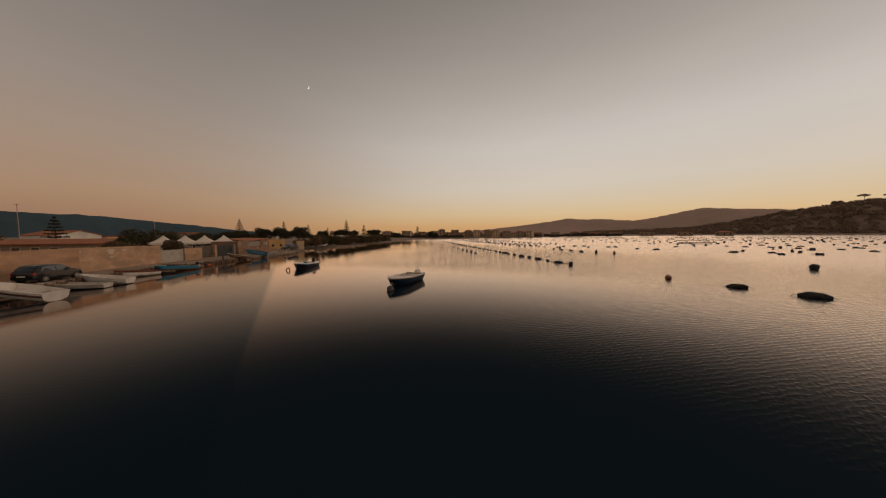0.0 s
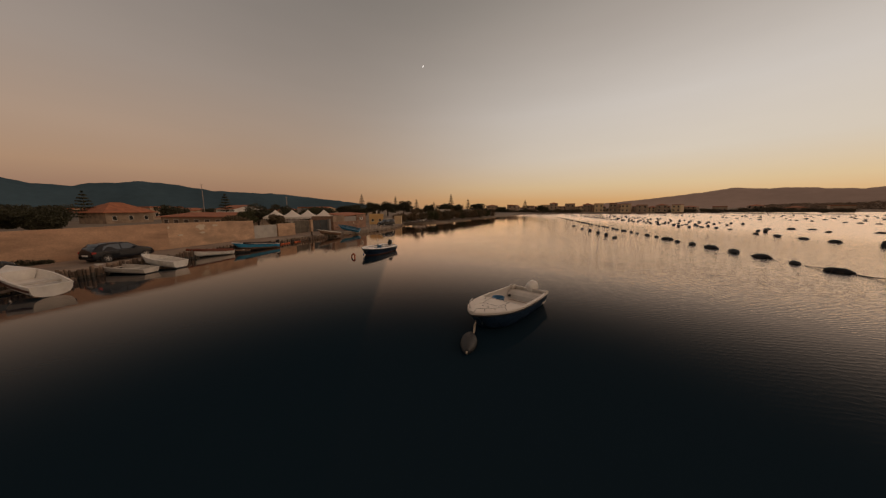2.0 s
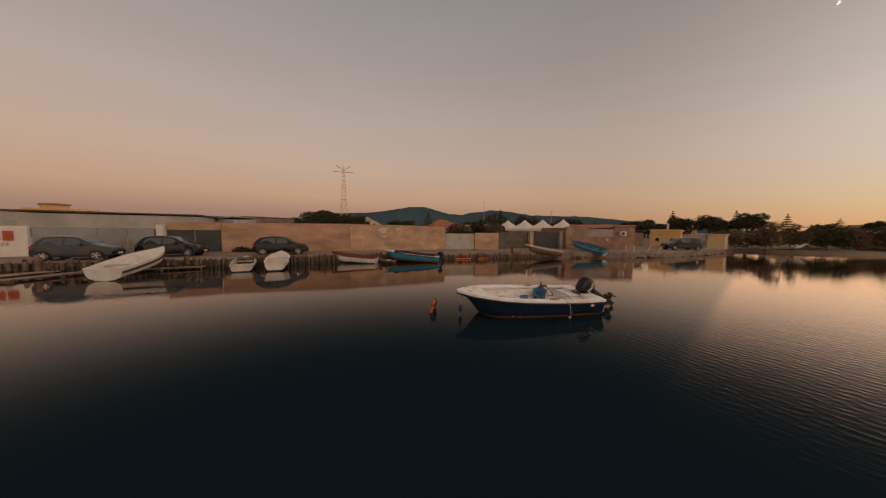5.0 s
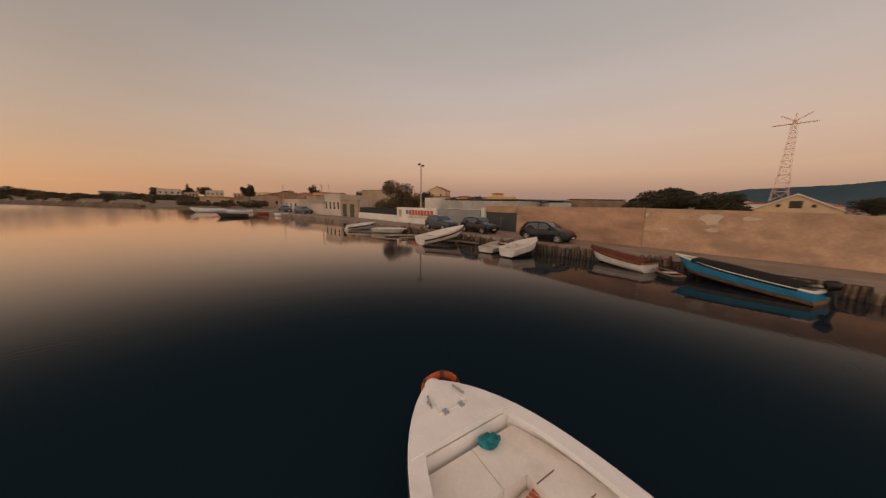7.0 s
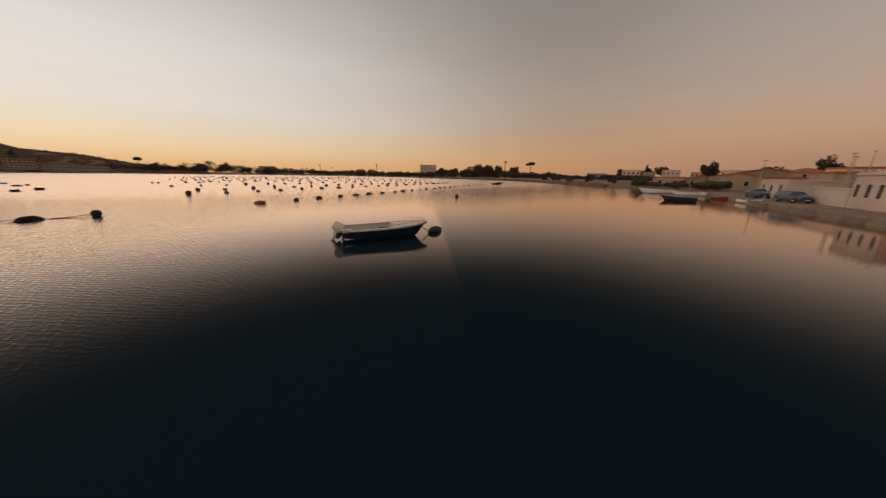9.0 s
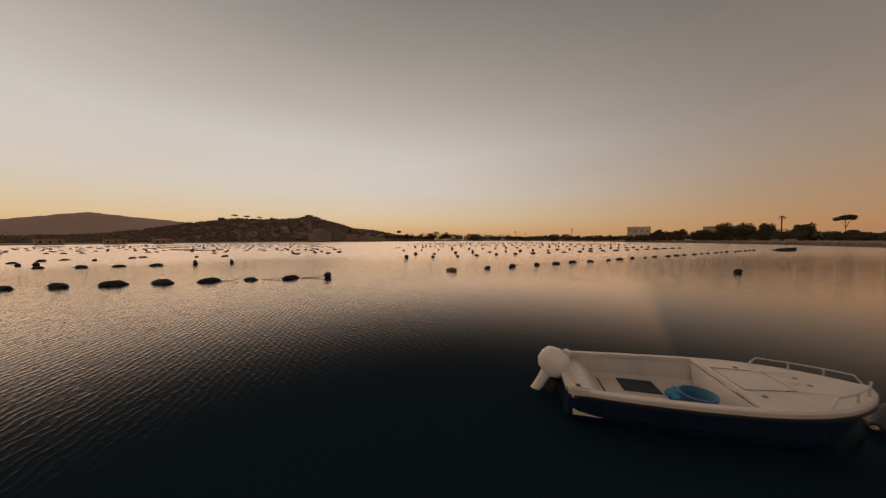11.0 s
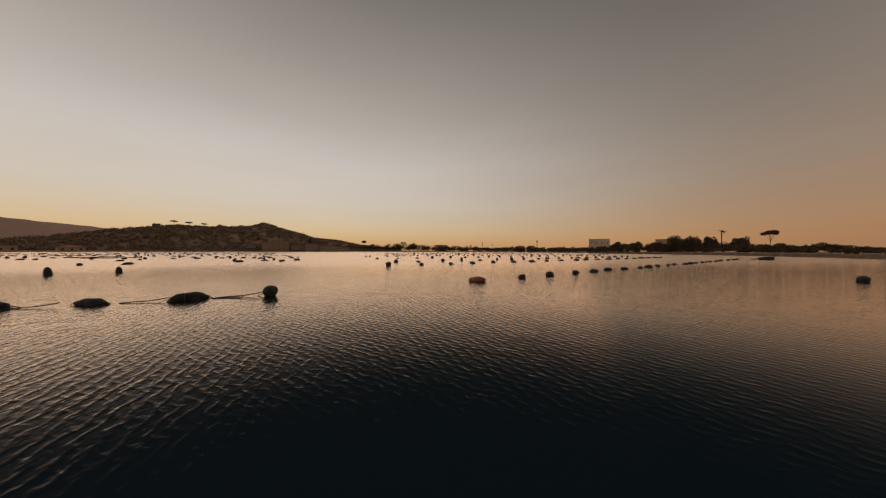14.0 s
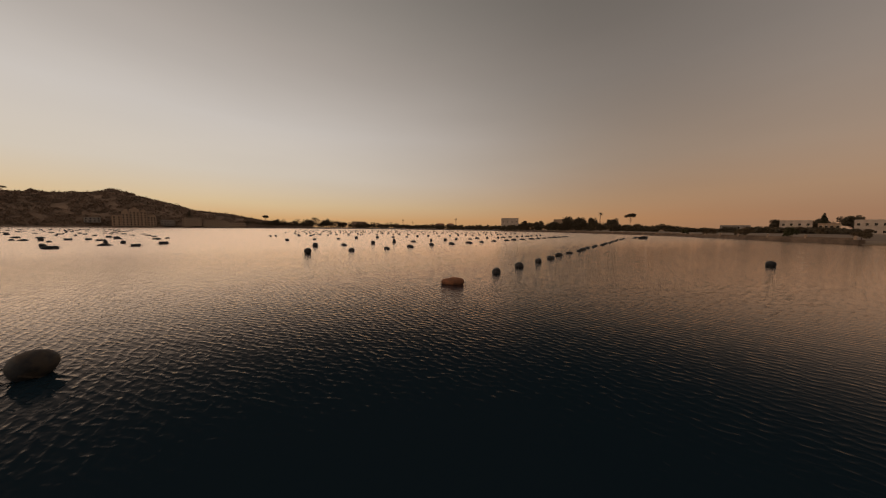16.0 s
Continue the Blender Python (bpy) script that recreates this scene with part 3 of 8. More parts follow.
HILL = [(268, 0.05, 752), (275, 0.75, 752), (279.6, 1.65, 744), (284.3, 2.2, 736), (287.2, 3.1, 736), (290.3, 3.75, 736), (292.2, 4.2, 736), (293.6, 3.75, 736), (296.4, 3.55, 728), (300, 3.5, 720), (303, 3.6, 712),
        (306, 3.05, 704), (309.5, 2.35, 688), (313, 1.5, 672), (318, 0.75, 656), (323, 0.4, 640), (328, 0.3, 632), (334, 0.15, 624)]
HILL_OB = ridge("hill_east", HILL, 720, M["hill"], "dark scrub-covered hill above the lagoon's far shore", foot=0.84, rough=0.06, step=0.4, lump=0.35)


# moon: a thin bright crescent high in the sky
def build_moon():
    d = Vector((-0.42, 0.81, 0.43)).normalized()
    c = d * 3800 + Vector((0, 10, 3))
    q = d.to_track_quat("Z", "Y").to_matrix().to_4x4()
    bm = bmesh.new()
    n, pts = 20, []
    for i in range(n + 1):
        a = -math.pi / 2 + math.pi * i / n
        pts.append((15.5 * math.cos(a), 15 * math.sin(a)))
    for i in range(n - 1, 0, -1):
        a = -math.pi / 2 + math.pi * i / n
        pts.append((5.5 * math.cos(a), 15 * math.sin(a)))
    lo = [bm.verts.new((x, y, 0)) for x, y in pts]
    bm.faces.new(lo)
    r = bmesh.ops.extrude_face_region(bm, geom=bm.faces[:])
    bmesh.ops.translate(bm, vec=(0, 0, 4), verts=[v for v in r["geom"] if isinstance(v, bmesh.types.BMVert)])
    solid("moon", bm, M["moon"], "thin bright crescent moon in the sky", "moon", kind="structure", m=Matrix.Translation(c) @ q @ pose(0, 0, 0, 0, 180, 20))


build_moon()

# ---- quay ----
def quay_x(y):
    return float(np.interp(y, [q[1] for q in reversed(QUAY)], [q[0] for q in reversed(QUAY)]))


def build_quay():
    front = [(quay_x(y) , y) for y in np.arange(-55, 77.1, 2.0)]
    back = [(-34 - 0.0 * y if y < -10 else float(np.interp(y, [-10, 20, 40, 50, 62, 77], [-31, -39, -44, -50, -52, -56])), y) for _, y in front]
    bm = bmesh.new()
    loft(bm, [[(x + 0.12, y, G + 0.008), (x - 0.35, y, G + 0.045), ((x + bx) / 2, y, G + 0.05), (bx, y, G + 0.03)] for (x, y), (bx, _) in zip(front, back)], False)
    solid("pavement", bm, M["asphalt"], "worn dusty quay road beside the water", "pavement", kind="structure")
    bm = bmesh.new()
    for a, b in ((36.0, 77.0), (-55.0, 8.0)):
        ys = np.arange(a, b + 0.01, 1.5)
        loft(bm, [[(quay_x(y) + 0.02, y, -1.2), (quay_x(y) + 0.26, y, -1.2), (quay_x(y) + 0.24, y, G - 0.2), (quay_x(y) + 0.32, y, G - 0.19), (quay_x(y) + 0.30, y, G + 0.05), (quay_x(y) - 0.05, y, G + 0.06)] for y in ys])
    solid("quay_wall", bm, M["concrete"], "stained concrete quay wall along the waterside", "quay", kind="structure")


build_quay()


def build_piling():
    """A palisade of old wooden piles that holds the bank, each a piece of its own."""
    rng = random.Random(4)
    row = thing("piling", pose(0, 0, 0), "palisade of weathered wooden piles holding the quay", "piling", kind="structure")
    kinds = []
    for k in range(6):
        r = 0.065 + 0.010 * k
        bm = bmesh.new()
        lathe(bm, [(r * 1.0, -1.3), (r * 1.03, -0.2), (r * 1.02, 0.24 + 0.02 * (k % 3)), (r, 0.35), (r * 0.96, 0.70 + 0.03 * (k % 3)), (r * 0.72, 0.76 + 0.03 * (k % 3))], 9, pose(0.01 * (k - 2), 0, 0, 2 * (k % 3 - 1), 0, 0))
        me = mesh_of("pile", bm, (M["wood"], M["weed"]))
        me.polygons.foreach_set("material_index", [1 if p.center.z < 0.33 else 0 for p in me.polygons])
        kinds.append((r, me))
    y = 8.0
    while y < 46.2:
        r, me = kinds[rng.randrange(6)]
        y += r
        ob = new("pile", me)
        ob.parent = row
        low = -0.03 if y < 32.5 else -0.22 if y < 36 else -0.30
        ob.matrix_world = pose(quay_x(y) + (0.12 if y < 36 else 0.36) + rng.uniform(-0.05, 0.05), y, low + (rng.uniform(-0.14, 0.05) if rng.random() < 0.85 else -0.26), rng.uniform(-4, 4), rng.uniform(-6, 6), rng.uniform(0, 360))
        y += r * (1.0 if y < 36 else 0.7) + rng.uniform(0.0, 0.035 if y < 36 else 0.015)
    # odd longer posts that stand up from the row
    for yy, hh in ((43.2, 0.45), (9.6, 0.4), (46.0, 0.3), (12.0, 0.3)):
        bm = bmesh.new()
        lathe(bm, [(0.11, -1.3), (0.11, 0.72 + hh), (0.08, 0.75 + hh)], 10)
        ob = part("mooring_post", bm, M["wood"], row)
        ob.matrix_world = pose(quay_x(yy) + 0.3, yy, 0, 3, -2, 0)


build_piling()


# ---- walls along the road ----
def struct(name, bm, material, label, category):
    return solid(name, bm, M[material], label, category, kind="structure")


bm = bmesh.new()
wall_run(bm, [(-37.4, 16.9, 3.08), (-37.9, 21.0, 3.12), (-38.8, 27.2, 3.2)], 0.28, 0.45, 3.1)
struct("wall_1", bm, "render_wall", "tall weathered tan rendered wall beside the quay road", "wall")
bm = bmesh.new()
wall_run(bm, [(-38.86, 27.2, 3.17), (-39.6, 31.0, 3.15), (-40.3, 34.5, 3.12), (-40.45, 35.2, 3.05), (-40.7, 36.9, 3.05)], 0.3, 0.45, 3.1)
struct("wall_2", bm, "render_wall2", "tall tan rendered wall with pale repair patches", "wall")
bm = bmesh.new()
wall_run(bm, [(-40.75, 36.93), (-40.75, 40.2)], 0.22, 0.45, 2.35)
struct("wall_3", bm, "pale_wall", "low plain pale grey wall beside the road", "wall")
bm = bmesh.new()
wall_run(bm, [(-40.55, 40.25), (-40.35, 42.9)], 0.5, 0.45, 2.45)
struct("wall_4", bm, "render_wall2", "short squat rendered wall block at a yard entrance", "wall")


def flake(cx, cz, w, h, seed):
    """Pale patch of bare repair plaster with a ragged outline, proud of the wall by a few millimetres."""
    rng = random.Random(seed)
    a, b = Vector((-38.86, 27.2, 0)), Vector((-40.7, 36.9, 0))
    d = (b - a).normalized()
    n = Vector((d.y, -d.x, 0))
    bm = bmesh.new()
    pts = []
    for i in range(14):
        t = 2 * math.pi * i / 14
        k = rng.uniform(0.65, 1.1)
        pts.append((cx + w * k * math.cos(t), cz + h * k * math.sin(t)))
    base = Vector((-38.86, 27.2, 0))
    off = float(np.interp(cx, [0, 3.87, 7.44], [0.0, -0.02, 0.0]))
    ring = [[base + d * x + n * (q + off) + Vector((0, 0, z)) for x, z in pts] for q in (-0.05, 0.05)]
    loft(bm, ring)
    struct("wall_patch", bm, "patch", "ragged pale patch of repair plaster on the wall", "plaster patch")


flake(3.2, 2.62, 0.55, 0.36, 1)
flake(4.75, 2.72, 0.36, 0.14, 2)
flake(3.3, 2.0, 0.36, 0.13, 3)
flake(1.15, 1.9, 0.26, 0.12, 4)
flake(0.12, 2.75, 0.10, 0.13, 5)


bm = B(-0.2, -0.02, 0, 0.2, 0.02, 0.42, bevel=0.01)
solid("meter_box", bm, M["brown_wall"], "dull brown meter box let into the wall", "box", m=pose(-37.49, 17.65, 1.75, 0, 0, 97))


# gates and the sign wall
def build_sign_wall():
    a, b = (-31.25, 0.4), (-33.7, 7.35)
    bm = bmesh.new()
    wall_run(bm, [a, b], 0.25, 0.45, 2.62)
    struct("wall_5", bm, "white_paint", "white painted wall with faded red lettering", "wall")
    L = math.dist(a, b)
    t = Matrix.Translation((a[0], a[1], 0)) @ Matrix.Rotation(math.atan2(b[1] - a[1], b[0] - a[0]), 4, "Z")
    sign = thing("painted_sign", t, "faded painted shop sign, red marks over grey ones", "sign")
    # eight broad red marks, then a row of short grey ones; a round blue emblem
    x = 2.5
    for k in range(8):
        w = 0.46
        part("red_block", B(x, -0.012, 1.64, x + w, 0.01, 2.30, bevel=0.008), M["sign_red"], sign)
        x += 0.55
    words = bpy.data.curves.new("grey_lettering", "FONT")
    words.body, words.size, words.extrude, words.space_character = "INGROSSO FRUTTI DI MARE", 0.36, 0.004, 1.02
    words.materials.append(M["sign_grey"])
    line = new("grey_lettering", words)
    line.parent = sign
    line.matrix_basis = Matrix.Translation((2.35, -0.008, 1.28)) @ pose(0, 0, 0, 90, 0, 0) @ Matrix.Diagonal((0.93, 1, 1, 1))
    bm = bmesh.new()
    lathe(bm, [(0.30, 0), (0.30, 0.012)], 24, Matrix.Translation((2.12, 0.0, 2.02)) @ pose(0, 0, 0, 90, 0, 0))
    part("blue_emblem", bm, M["sign_blue"], sign)
    bm = bmesh.new()
    box(bm, 0.42, -0.02, 1.35, 0.98, 0.01, 2.3)
    part("meter_door", bm, M["render_wall"], sign)


build_sign_wall()
bm = bmesh.new()
wall_run(bm, [(-28.6, -11.0), (-30.25, -4.0), (-31.23, 0.35)], 0.22, 0.45, 1.5)
struct("wall_6", bm, "white_paint", "low whitewashed wall along the road", "wall")


def build_net_fence():
    th = thing("net_fence", pose(0, 0, 0), "dark shade-net fence on posts behind the low wall", "fence")
    pts = [(-28.85, -11.0), (-30.65, -4.0), (-31.8, 1.3)]
    bm = bmesh.new()
    wall_run(bm, [(-28.85, -11.0, 2.30), (-29.5, -8.2, 2.42), (-30.1, -6, 2.36), (-30.65, -4.0, 2.42), (-31.2, -1.5, 2.38), (-31.8, 1.3, 2.45)], 0.03, 1.2, 2.4)
    part("net", bm, M["net"], th)
    for i in range(7):
        t = i / 6
        x, y = (pts[0][0] + (pts[1][0] - pts[0][0]) * t * 2, pts[0][1] + (pts[1][1] - pts[0][1]) * t * 2) if t < 0.5 else (pts[1][0] + (pts[2][0] - pts[1][0]) * (t * 2 - 1), pts[1][1] + (pts[2][1] - pts[1][1]) * (t * 2 - 1))
        bm = bmesh.new()
        lathe(bm, [(0.035, 0.55), (0.035, 2.5)], 8, Matrix.Translation((x - 0.08, y, 0)))
        part("post", bm, M["pole"], th)


build_net_fence()


def sheet_gate(name, a, b, z1, material, label, ribs, posts="white_paint", inset=0.1):
    t = Matrix.Translation((a[0], a[1], 0)) @ Matrix.Rotation(math.atan2(b[1] - a[1], b[0] - a[0]), 4, "Z")
    L = math.dist(a, b)
    th = thing(name, t, label, "gate")
    n = max(1, round(L / 1.4))
    for k in range(n):
        x0, x1 = L * k / n + 0.02, L * (k + 1) / n - 0.02
        bm = bmesh.new()
        box(bm, x0, inset, G + 0.08, x1, inset + 0.04, z1)
        for r in range(ribs):
            xr = x0 + (x1 - x0) * (r + 0.5) / ribs
            box(bm, xr - 0.02, inset - 0.018, G + 0.1, xr + 0.02, inset + 0.001, z1 - 0.03)
        part("leaf", bm, M[material], th)
    bm = bmesh.new()
    box(bm, 0, inset - 0.03, z1 + 0.002, L, inset + 0.07, z1 + 0.06)
    part("top_rail", bm, M[material], th)
    return th


sheet_gate("sheet_fence", (-33.75, 7.45), (-35.9, 13.0), 2.5, "sheet", "grey corrugated metal sheet fence", 5)
bm = B(-36.4, 13.1, 0.45, -35.95, 13.55, 2.85, bevel=0.02)
struct("gate_pillar", bm, "white_paint", "white painted gate pillar", "pillar")
bm = bmesh.new()
wall_run(bm, [(-36.2, 13.6), (-37.38, 16.85)], 0.25, 2.45, 3.1)
struct("wall_7", bm, "render_wall", "rendered lintel wall over the yard gate", "wall")
sheet_gate("yard_gate", (-36.2, 13.6), (-37.36, 16.85), 2.42, "dark_sheet", "dark metal double yard gate", 4, inset=0.14)


def build_yard():
    th = thing("net_screen", pose(0, 0, 0), "sagging brown-grey net screen round a yard", "fence")
    bm = bmesh.new()
    wall_run(bm, [(-40.9, 43.0, 2.45), (-42.2, 44.2, 2.6), (-42.9, 46.0, 2.65), (-43.0, 47.6, 2.6)], 0.04, 0.5, 2.6)
    part("net", bm, M["net_green"], th)
    for x, y in ((-41.0, 43.0), (-42.9, 45.9), (-43.0, 47.6)):
        bm = bmesh.new()
        lathe(bm, [(0.04, 0.5), (0.04, 2.75)], 8, Matrix.Translation((x - 0.1, y, 0)))
        part("post", bm, M["pole"], th)
    for x, y, h, ma, nm in ((-42.75, 48.0, 2.75, "render_wall2", "tan"), (-42.2, 51.6, 2.75, "grey_plaster", "dark grey")):
        bm = B(x - 0.25, y - 0.22, 0.45, x + 0.2, y + 0.22, h, bevel=0.02)
        struct("gate_pillar", bm, ma, nm + " rendered gate pillar beside a metal gate", "pillar")
    sheet_gate("metal_gate", (-42.75, 48.25), (-42.3, 51.35), 2.55, "dark_sheet", "wide grey-brown metal sliding gate", 6)


build_yard()


def build_tents():
    pts = [(-54.0, 49.6), (-51.6, 51.4), (-49.3, 53.1), (-46.9, 54.9)]
    first = None
    for x, y in pts:
        m = pose(x, y, 0, 0, 0, 37)
        if first is None:
            th = thing("gazebo", m, "white peaked canvas marquee roof on poles", "marquee", "row of marquees")
            bm = bmesh.new()
            rings = []
            for k, (r, z) in enumerate(((1.78, 2.75), (1.75, 3.1), (1.72, 3.12), (1.25, 3.42), (0.75, 3.78), (0.35, 4.12), (0.12, 4.36), (0.03, 4.45))):
                ring = []
                for i in range(24):
                    a = 2 * math.pi * (i + 0.5) / 24
                    s = 1 / max(abs(math.cos(a)), abs(math.sin(a)))
                    f = max(0, min(1, (r - 0.1) / 1.6))
                    ring.append((r * (s * f + (1 - f)) * math.cos(a), r * (s * f + (1 - f)) * math.sin(a), z - (0.05 * math.sin(a * 12) if k == 0 else 0)))
                rings.append(ring)
            loft(bm, rings, True, (False, True))
            part("canopy", bm, M["canvas"], th, smooth=False)
            for sx in (-1, 1):
                for sy in (-1, 1):
                    bm = bmesh.new()
                    lathe(bm, [(0.045, 0.5), (0.045, 3.1)], 8, Matrix.Translation((sx * 1.68, sy * 1.68, 0)))
                    part("leg", bm, M["pole"], th)
            first = th
        else:
            copy_thing(first, m)


build_tents()


# ---- houses ----
def window_part(th, x, y, z, w, h, rot, arch=False, shutter=False):
    t = Matrix.Translation((x, y, z)) @ Matrix.Rotation(radians(rot), 4, "Z")
    bm = bmesh.new()
    box(bm, -w / 2 - 0.06, -0.04, -0.06, w / 2 + 0.06, 0.02, 0.0)
    box(bm, -w / 2 - 0.06, -0.04, h, w / 2 + 0.06, 0.02, h + 0.06)
    box(bm, -w / 2 - 0.06, -0.04, 0.001, -w / 2, 0.02, h - 0.001)
    box(bm, w / 2, -0.04, 0.001, w / 2 + 0.06, 0.02, h - 0.001)
    bmesh.ops.transform(bm, matrix=t, verts=bm.verts)
    f = part("window", bm, M["white_paint"], th)
    bm = bmesh.new()
    if arch:
        pts = [(-w / 2, 0), (w / 2, 0)] + [(w / 2 * math.cos(a), h * 0.55 + h * 0.45 * math.sin(a)) for a in np.linspace(0, math.pi, 9)]
        loft(bm, [[(px, q, pz) for px, pz in pts] for q in (-0.02, 0.03)])
    else:
        box(bm, -w / 2, -0.012, 0, w / 2, 0.03, h)
        box(bm, -0.025, -0.03, 0.01, 0.025, -0.0121, h - 0.01)
    bmesh.ops.transform(bm, matrix=t, verts=bm.verts)
    part("pane", bm, M["shutter" if shutter else "window"], f)


def house(name, x, y, rot, w, d, h, wall, label, roof="flat", roof_mat="roof_dark", rise=1.2, floors=1, cols=3, z0=0.5, over=0.3, parapet=0.35, win=(0.9, 1.2), sides=(0, 1), arch=False, shutter=False, category="house"):
    """A house with its front along local x at y = 0 (facing -y), storeys of windows, and a roof."""
    th = thing(name, pose(x, y, z0, 0, 0, rot), label, category)
    bm = bmesh.new()
    box(bm, -w / 2, 0, 0, w / 2, d, h)
    wl = part("wall", bm, M[wall], th)
    bm = bmesh.new()
    if roof == "flat":
        box(bm, -w / 2 - 0.12, -0.12, h + 0.003, w / 2 + 0.12, d + 0.12, h + 0.18)
        if parapet:
            for a in ((-w / 2, 0, -w / 2 + 0.2, d), (w / 2 - 0.2, 0, w / 2, d), (-w / 2 + 0.21, 0, w / 2 - 0.21, 0.2), (-w / 2 + 0.21, d - 0.2, w / 2 - 0.21, d)):
                box(bm, a[0], a[1], h + 0.185, a[2], a[3], h + 0.18 + parapet)
        part("roof", bm, M[roof_mat if roof_mat != "roof_dark" else wall], th)
    elif roof == "gable":
        prof = [(-w / 2 - over, -0.1), (0, rise), (w / 2 + over, -0.1), (w / 2 + over, 0.06), (0, rise + 0.17), (-w / 2 - over, 0.06)]
        loft(bm, [[(px, q, h + pz) for px, pz in prof] for q in (-over, d + over)])
        part("roof", bm, M[roof_mat], th)
        bm = bmesh.new()
        loft(bm, [[(px, q, h + pz) for px, pz in ((-w / 2, 0.0), (w / 2, 0.0), (0, rise - 0.03))] for q in (0.002, d - 0.002)])
        part("gable", bm, M[wall], wl)
    elif roof == "hip":
        k = min(w, d) / 2
        a = [(-w / 2 - over, -over), (w / 2 + over, -over), (w / 2 + over, d + over), (-w / 2 - over, d + over)]
        b = [(-w / 2 + k, d / 2 if d < w else k), (w / 2 - k, d / 2 if d < w else k), (w / 2 - k, d / 2 if d < w else d - k), (-w / 2 + k, d / 2 if d < w else d - k)]
        loft(bm, [[(*p, h + 0.002) for p in a], [(*p, h + 0.16) for p in a], [(p[0] + 0.01 * i, p[1] + 0.01 * (i // 2), h + rise) for i, p in enumerate(b)]])
        part("roof", bm, M[roof_mat], th)
    elif roof == "shed":
        loft(bm, [[(-w / 2 - over, -over, h + rise), (w / 2 + over, -over, h + rise * 0.8), (w / 2 + over, -over, h + rise * 0.8 + 0.12), (-w / 2 - over, -over, h + rise + 0.12)],
                  [(-w / 2 - over, d + over, h + 0.01), (w / 2 + over, d + over, h + 0.01), (w / 2 + over, d + over, h + 0.13), (-w / 2 - over, d + over, h + 0.13)]])
        part("roof", bm, M[roof_mat], th)
    fh = h / floors
    for f in range(floors):
        zz = fh * f + fh * 0.36
        if 0 in sides:
            for c in range(cols):
                window_part(th, -w / 2 + w * (c + 0.5) / cols, 0, zz, win[0], win[1], 0, arch, shutter)
        if 1 in sides:
            nc = max(1, round(cols * d / w))
            for c in range(nc):
                window_part(th, w / 2, d * (c + 0.5) / nc, zz, win[0], win[1], 90, arch, shutter)
        if 3 in sides:
            nc = max(1, round(cols * d / w))
            for c in range(nc):
                window_part(th, -w / 2, d * (c + 0.5) / nc, zz, win[0], win[1], -90, arch, shutter)
    return th


FRONT = -90 + 180  # houses of the west bank turn their front (local -y) towards the water


def west(name, a, b, d, h, wall, label, **k):
    """A house of the west bank with its front from a to b (south to north)."""
    rot = heading(a, b)
    return house(name, (a[0] + b[0]) / 2, (a[1] + b[1]) / 2, rot, math.dist(a, b), d, h, wall, label, **k)


# brick shed with red roof, air conditioner; yellow hut; van and so on
def build_brick_shed():
    a, b = (-41.6, 52.0), (-42.7, 62.6)
    L = math.dist(a, b)
    th = thing("brick_shed", pose(*a, 0.6, 0, 0, heading(a, b)), "old brick shed with patched plaster and a low rust-red roof", "shed")
    low = part("front_wall", B(0, 0, 0, L, 0.3, 1.55, bevel=0.02), M["brick"], th, "bare old brick front wall")
    part("plaster_panel", B(0.02, 0.03, 1.553, 3.3, 0.3, 2.72, bevel=0.015), M["brown_wall"], th)
    part("grey_panel", B(3.32, 0.06, 1.553, 7.2, 0.3, 2.52), M["grey_plaster"], th, "grey cement panel under the eaves")
    part("upper_wall", B(7.22, 0.012, 1.553, L, 0.3, 2.95, bevel=0.015), M["brick"], th)
    part("side_wall", B(0, 0.303, 0, 0.3, 5, 2.6), M["brick"], th)
    part("side_wall", B(L - 0.3, 0.303, 0, L, 5, 2.95), M["brick"], th)
    part("back_wall", B(0.303, 4.7, 0, L - 0.303, 5, 2.6), M["brick"], th)
    bm = bmesh.new()
    loft(bm, [[(3.4, -0.12, 2.53), (3.4, 5.1, 3.0), (3.4, 5.1, 3.1), (3.4, -0.12, 2.62)], [(L + 0.05, -0.12, 2.97), (L + 0.05, 5.1, 3.15), (L + 0.05, 5.1, 3.25), (L + 0.05, -0.12, 3.06)]])
    part("roof", bm, M["tile"], th, "thin rust-red sheet roof")
    part("flat_roof", B(0.3, 0.303, 2.45, 3.39, 4.69, 2.6), M["brown_wall"], th)
    part("white_patch", B(6.1, -0.012, 0.95, 6.35, 0.001, 1.3), M["patch"], th)
    part("vent_hole", B(0.7, -0.006, 0.45, 1.1, 0.001, 0.62), M["black_matt"], th)


build_brick_shed()


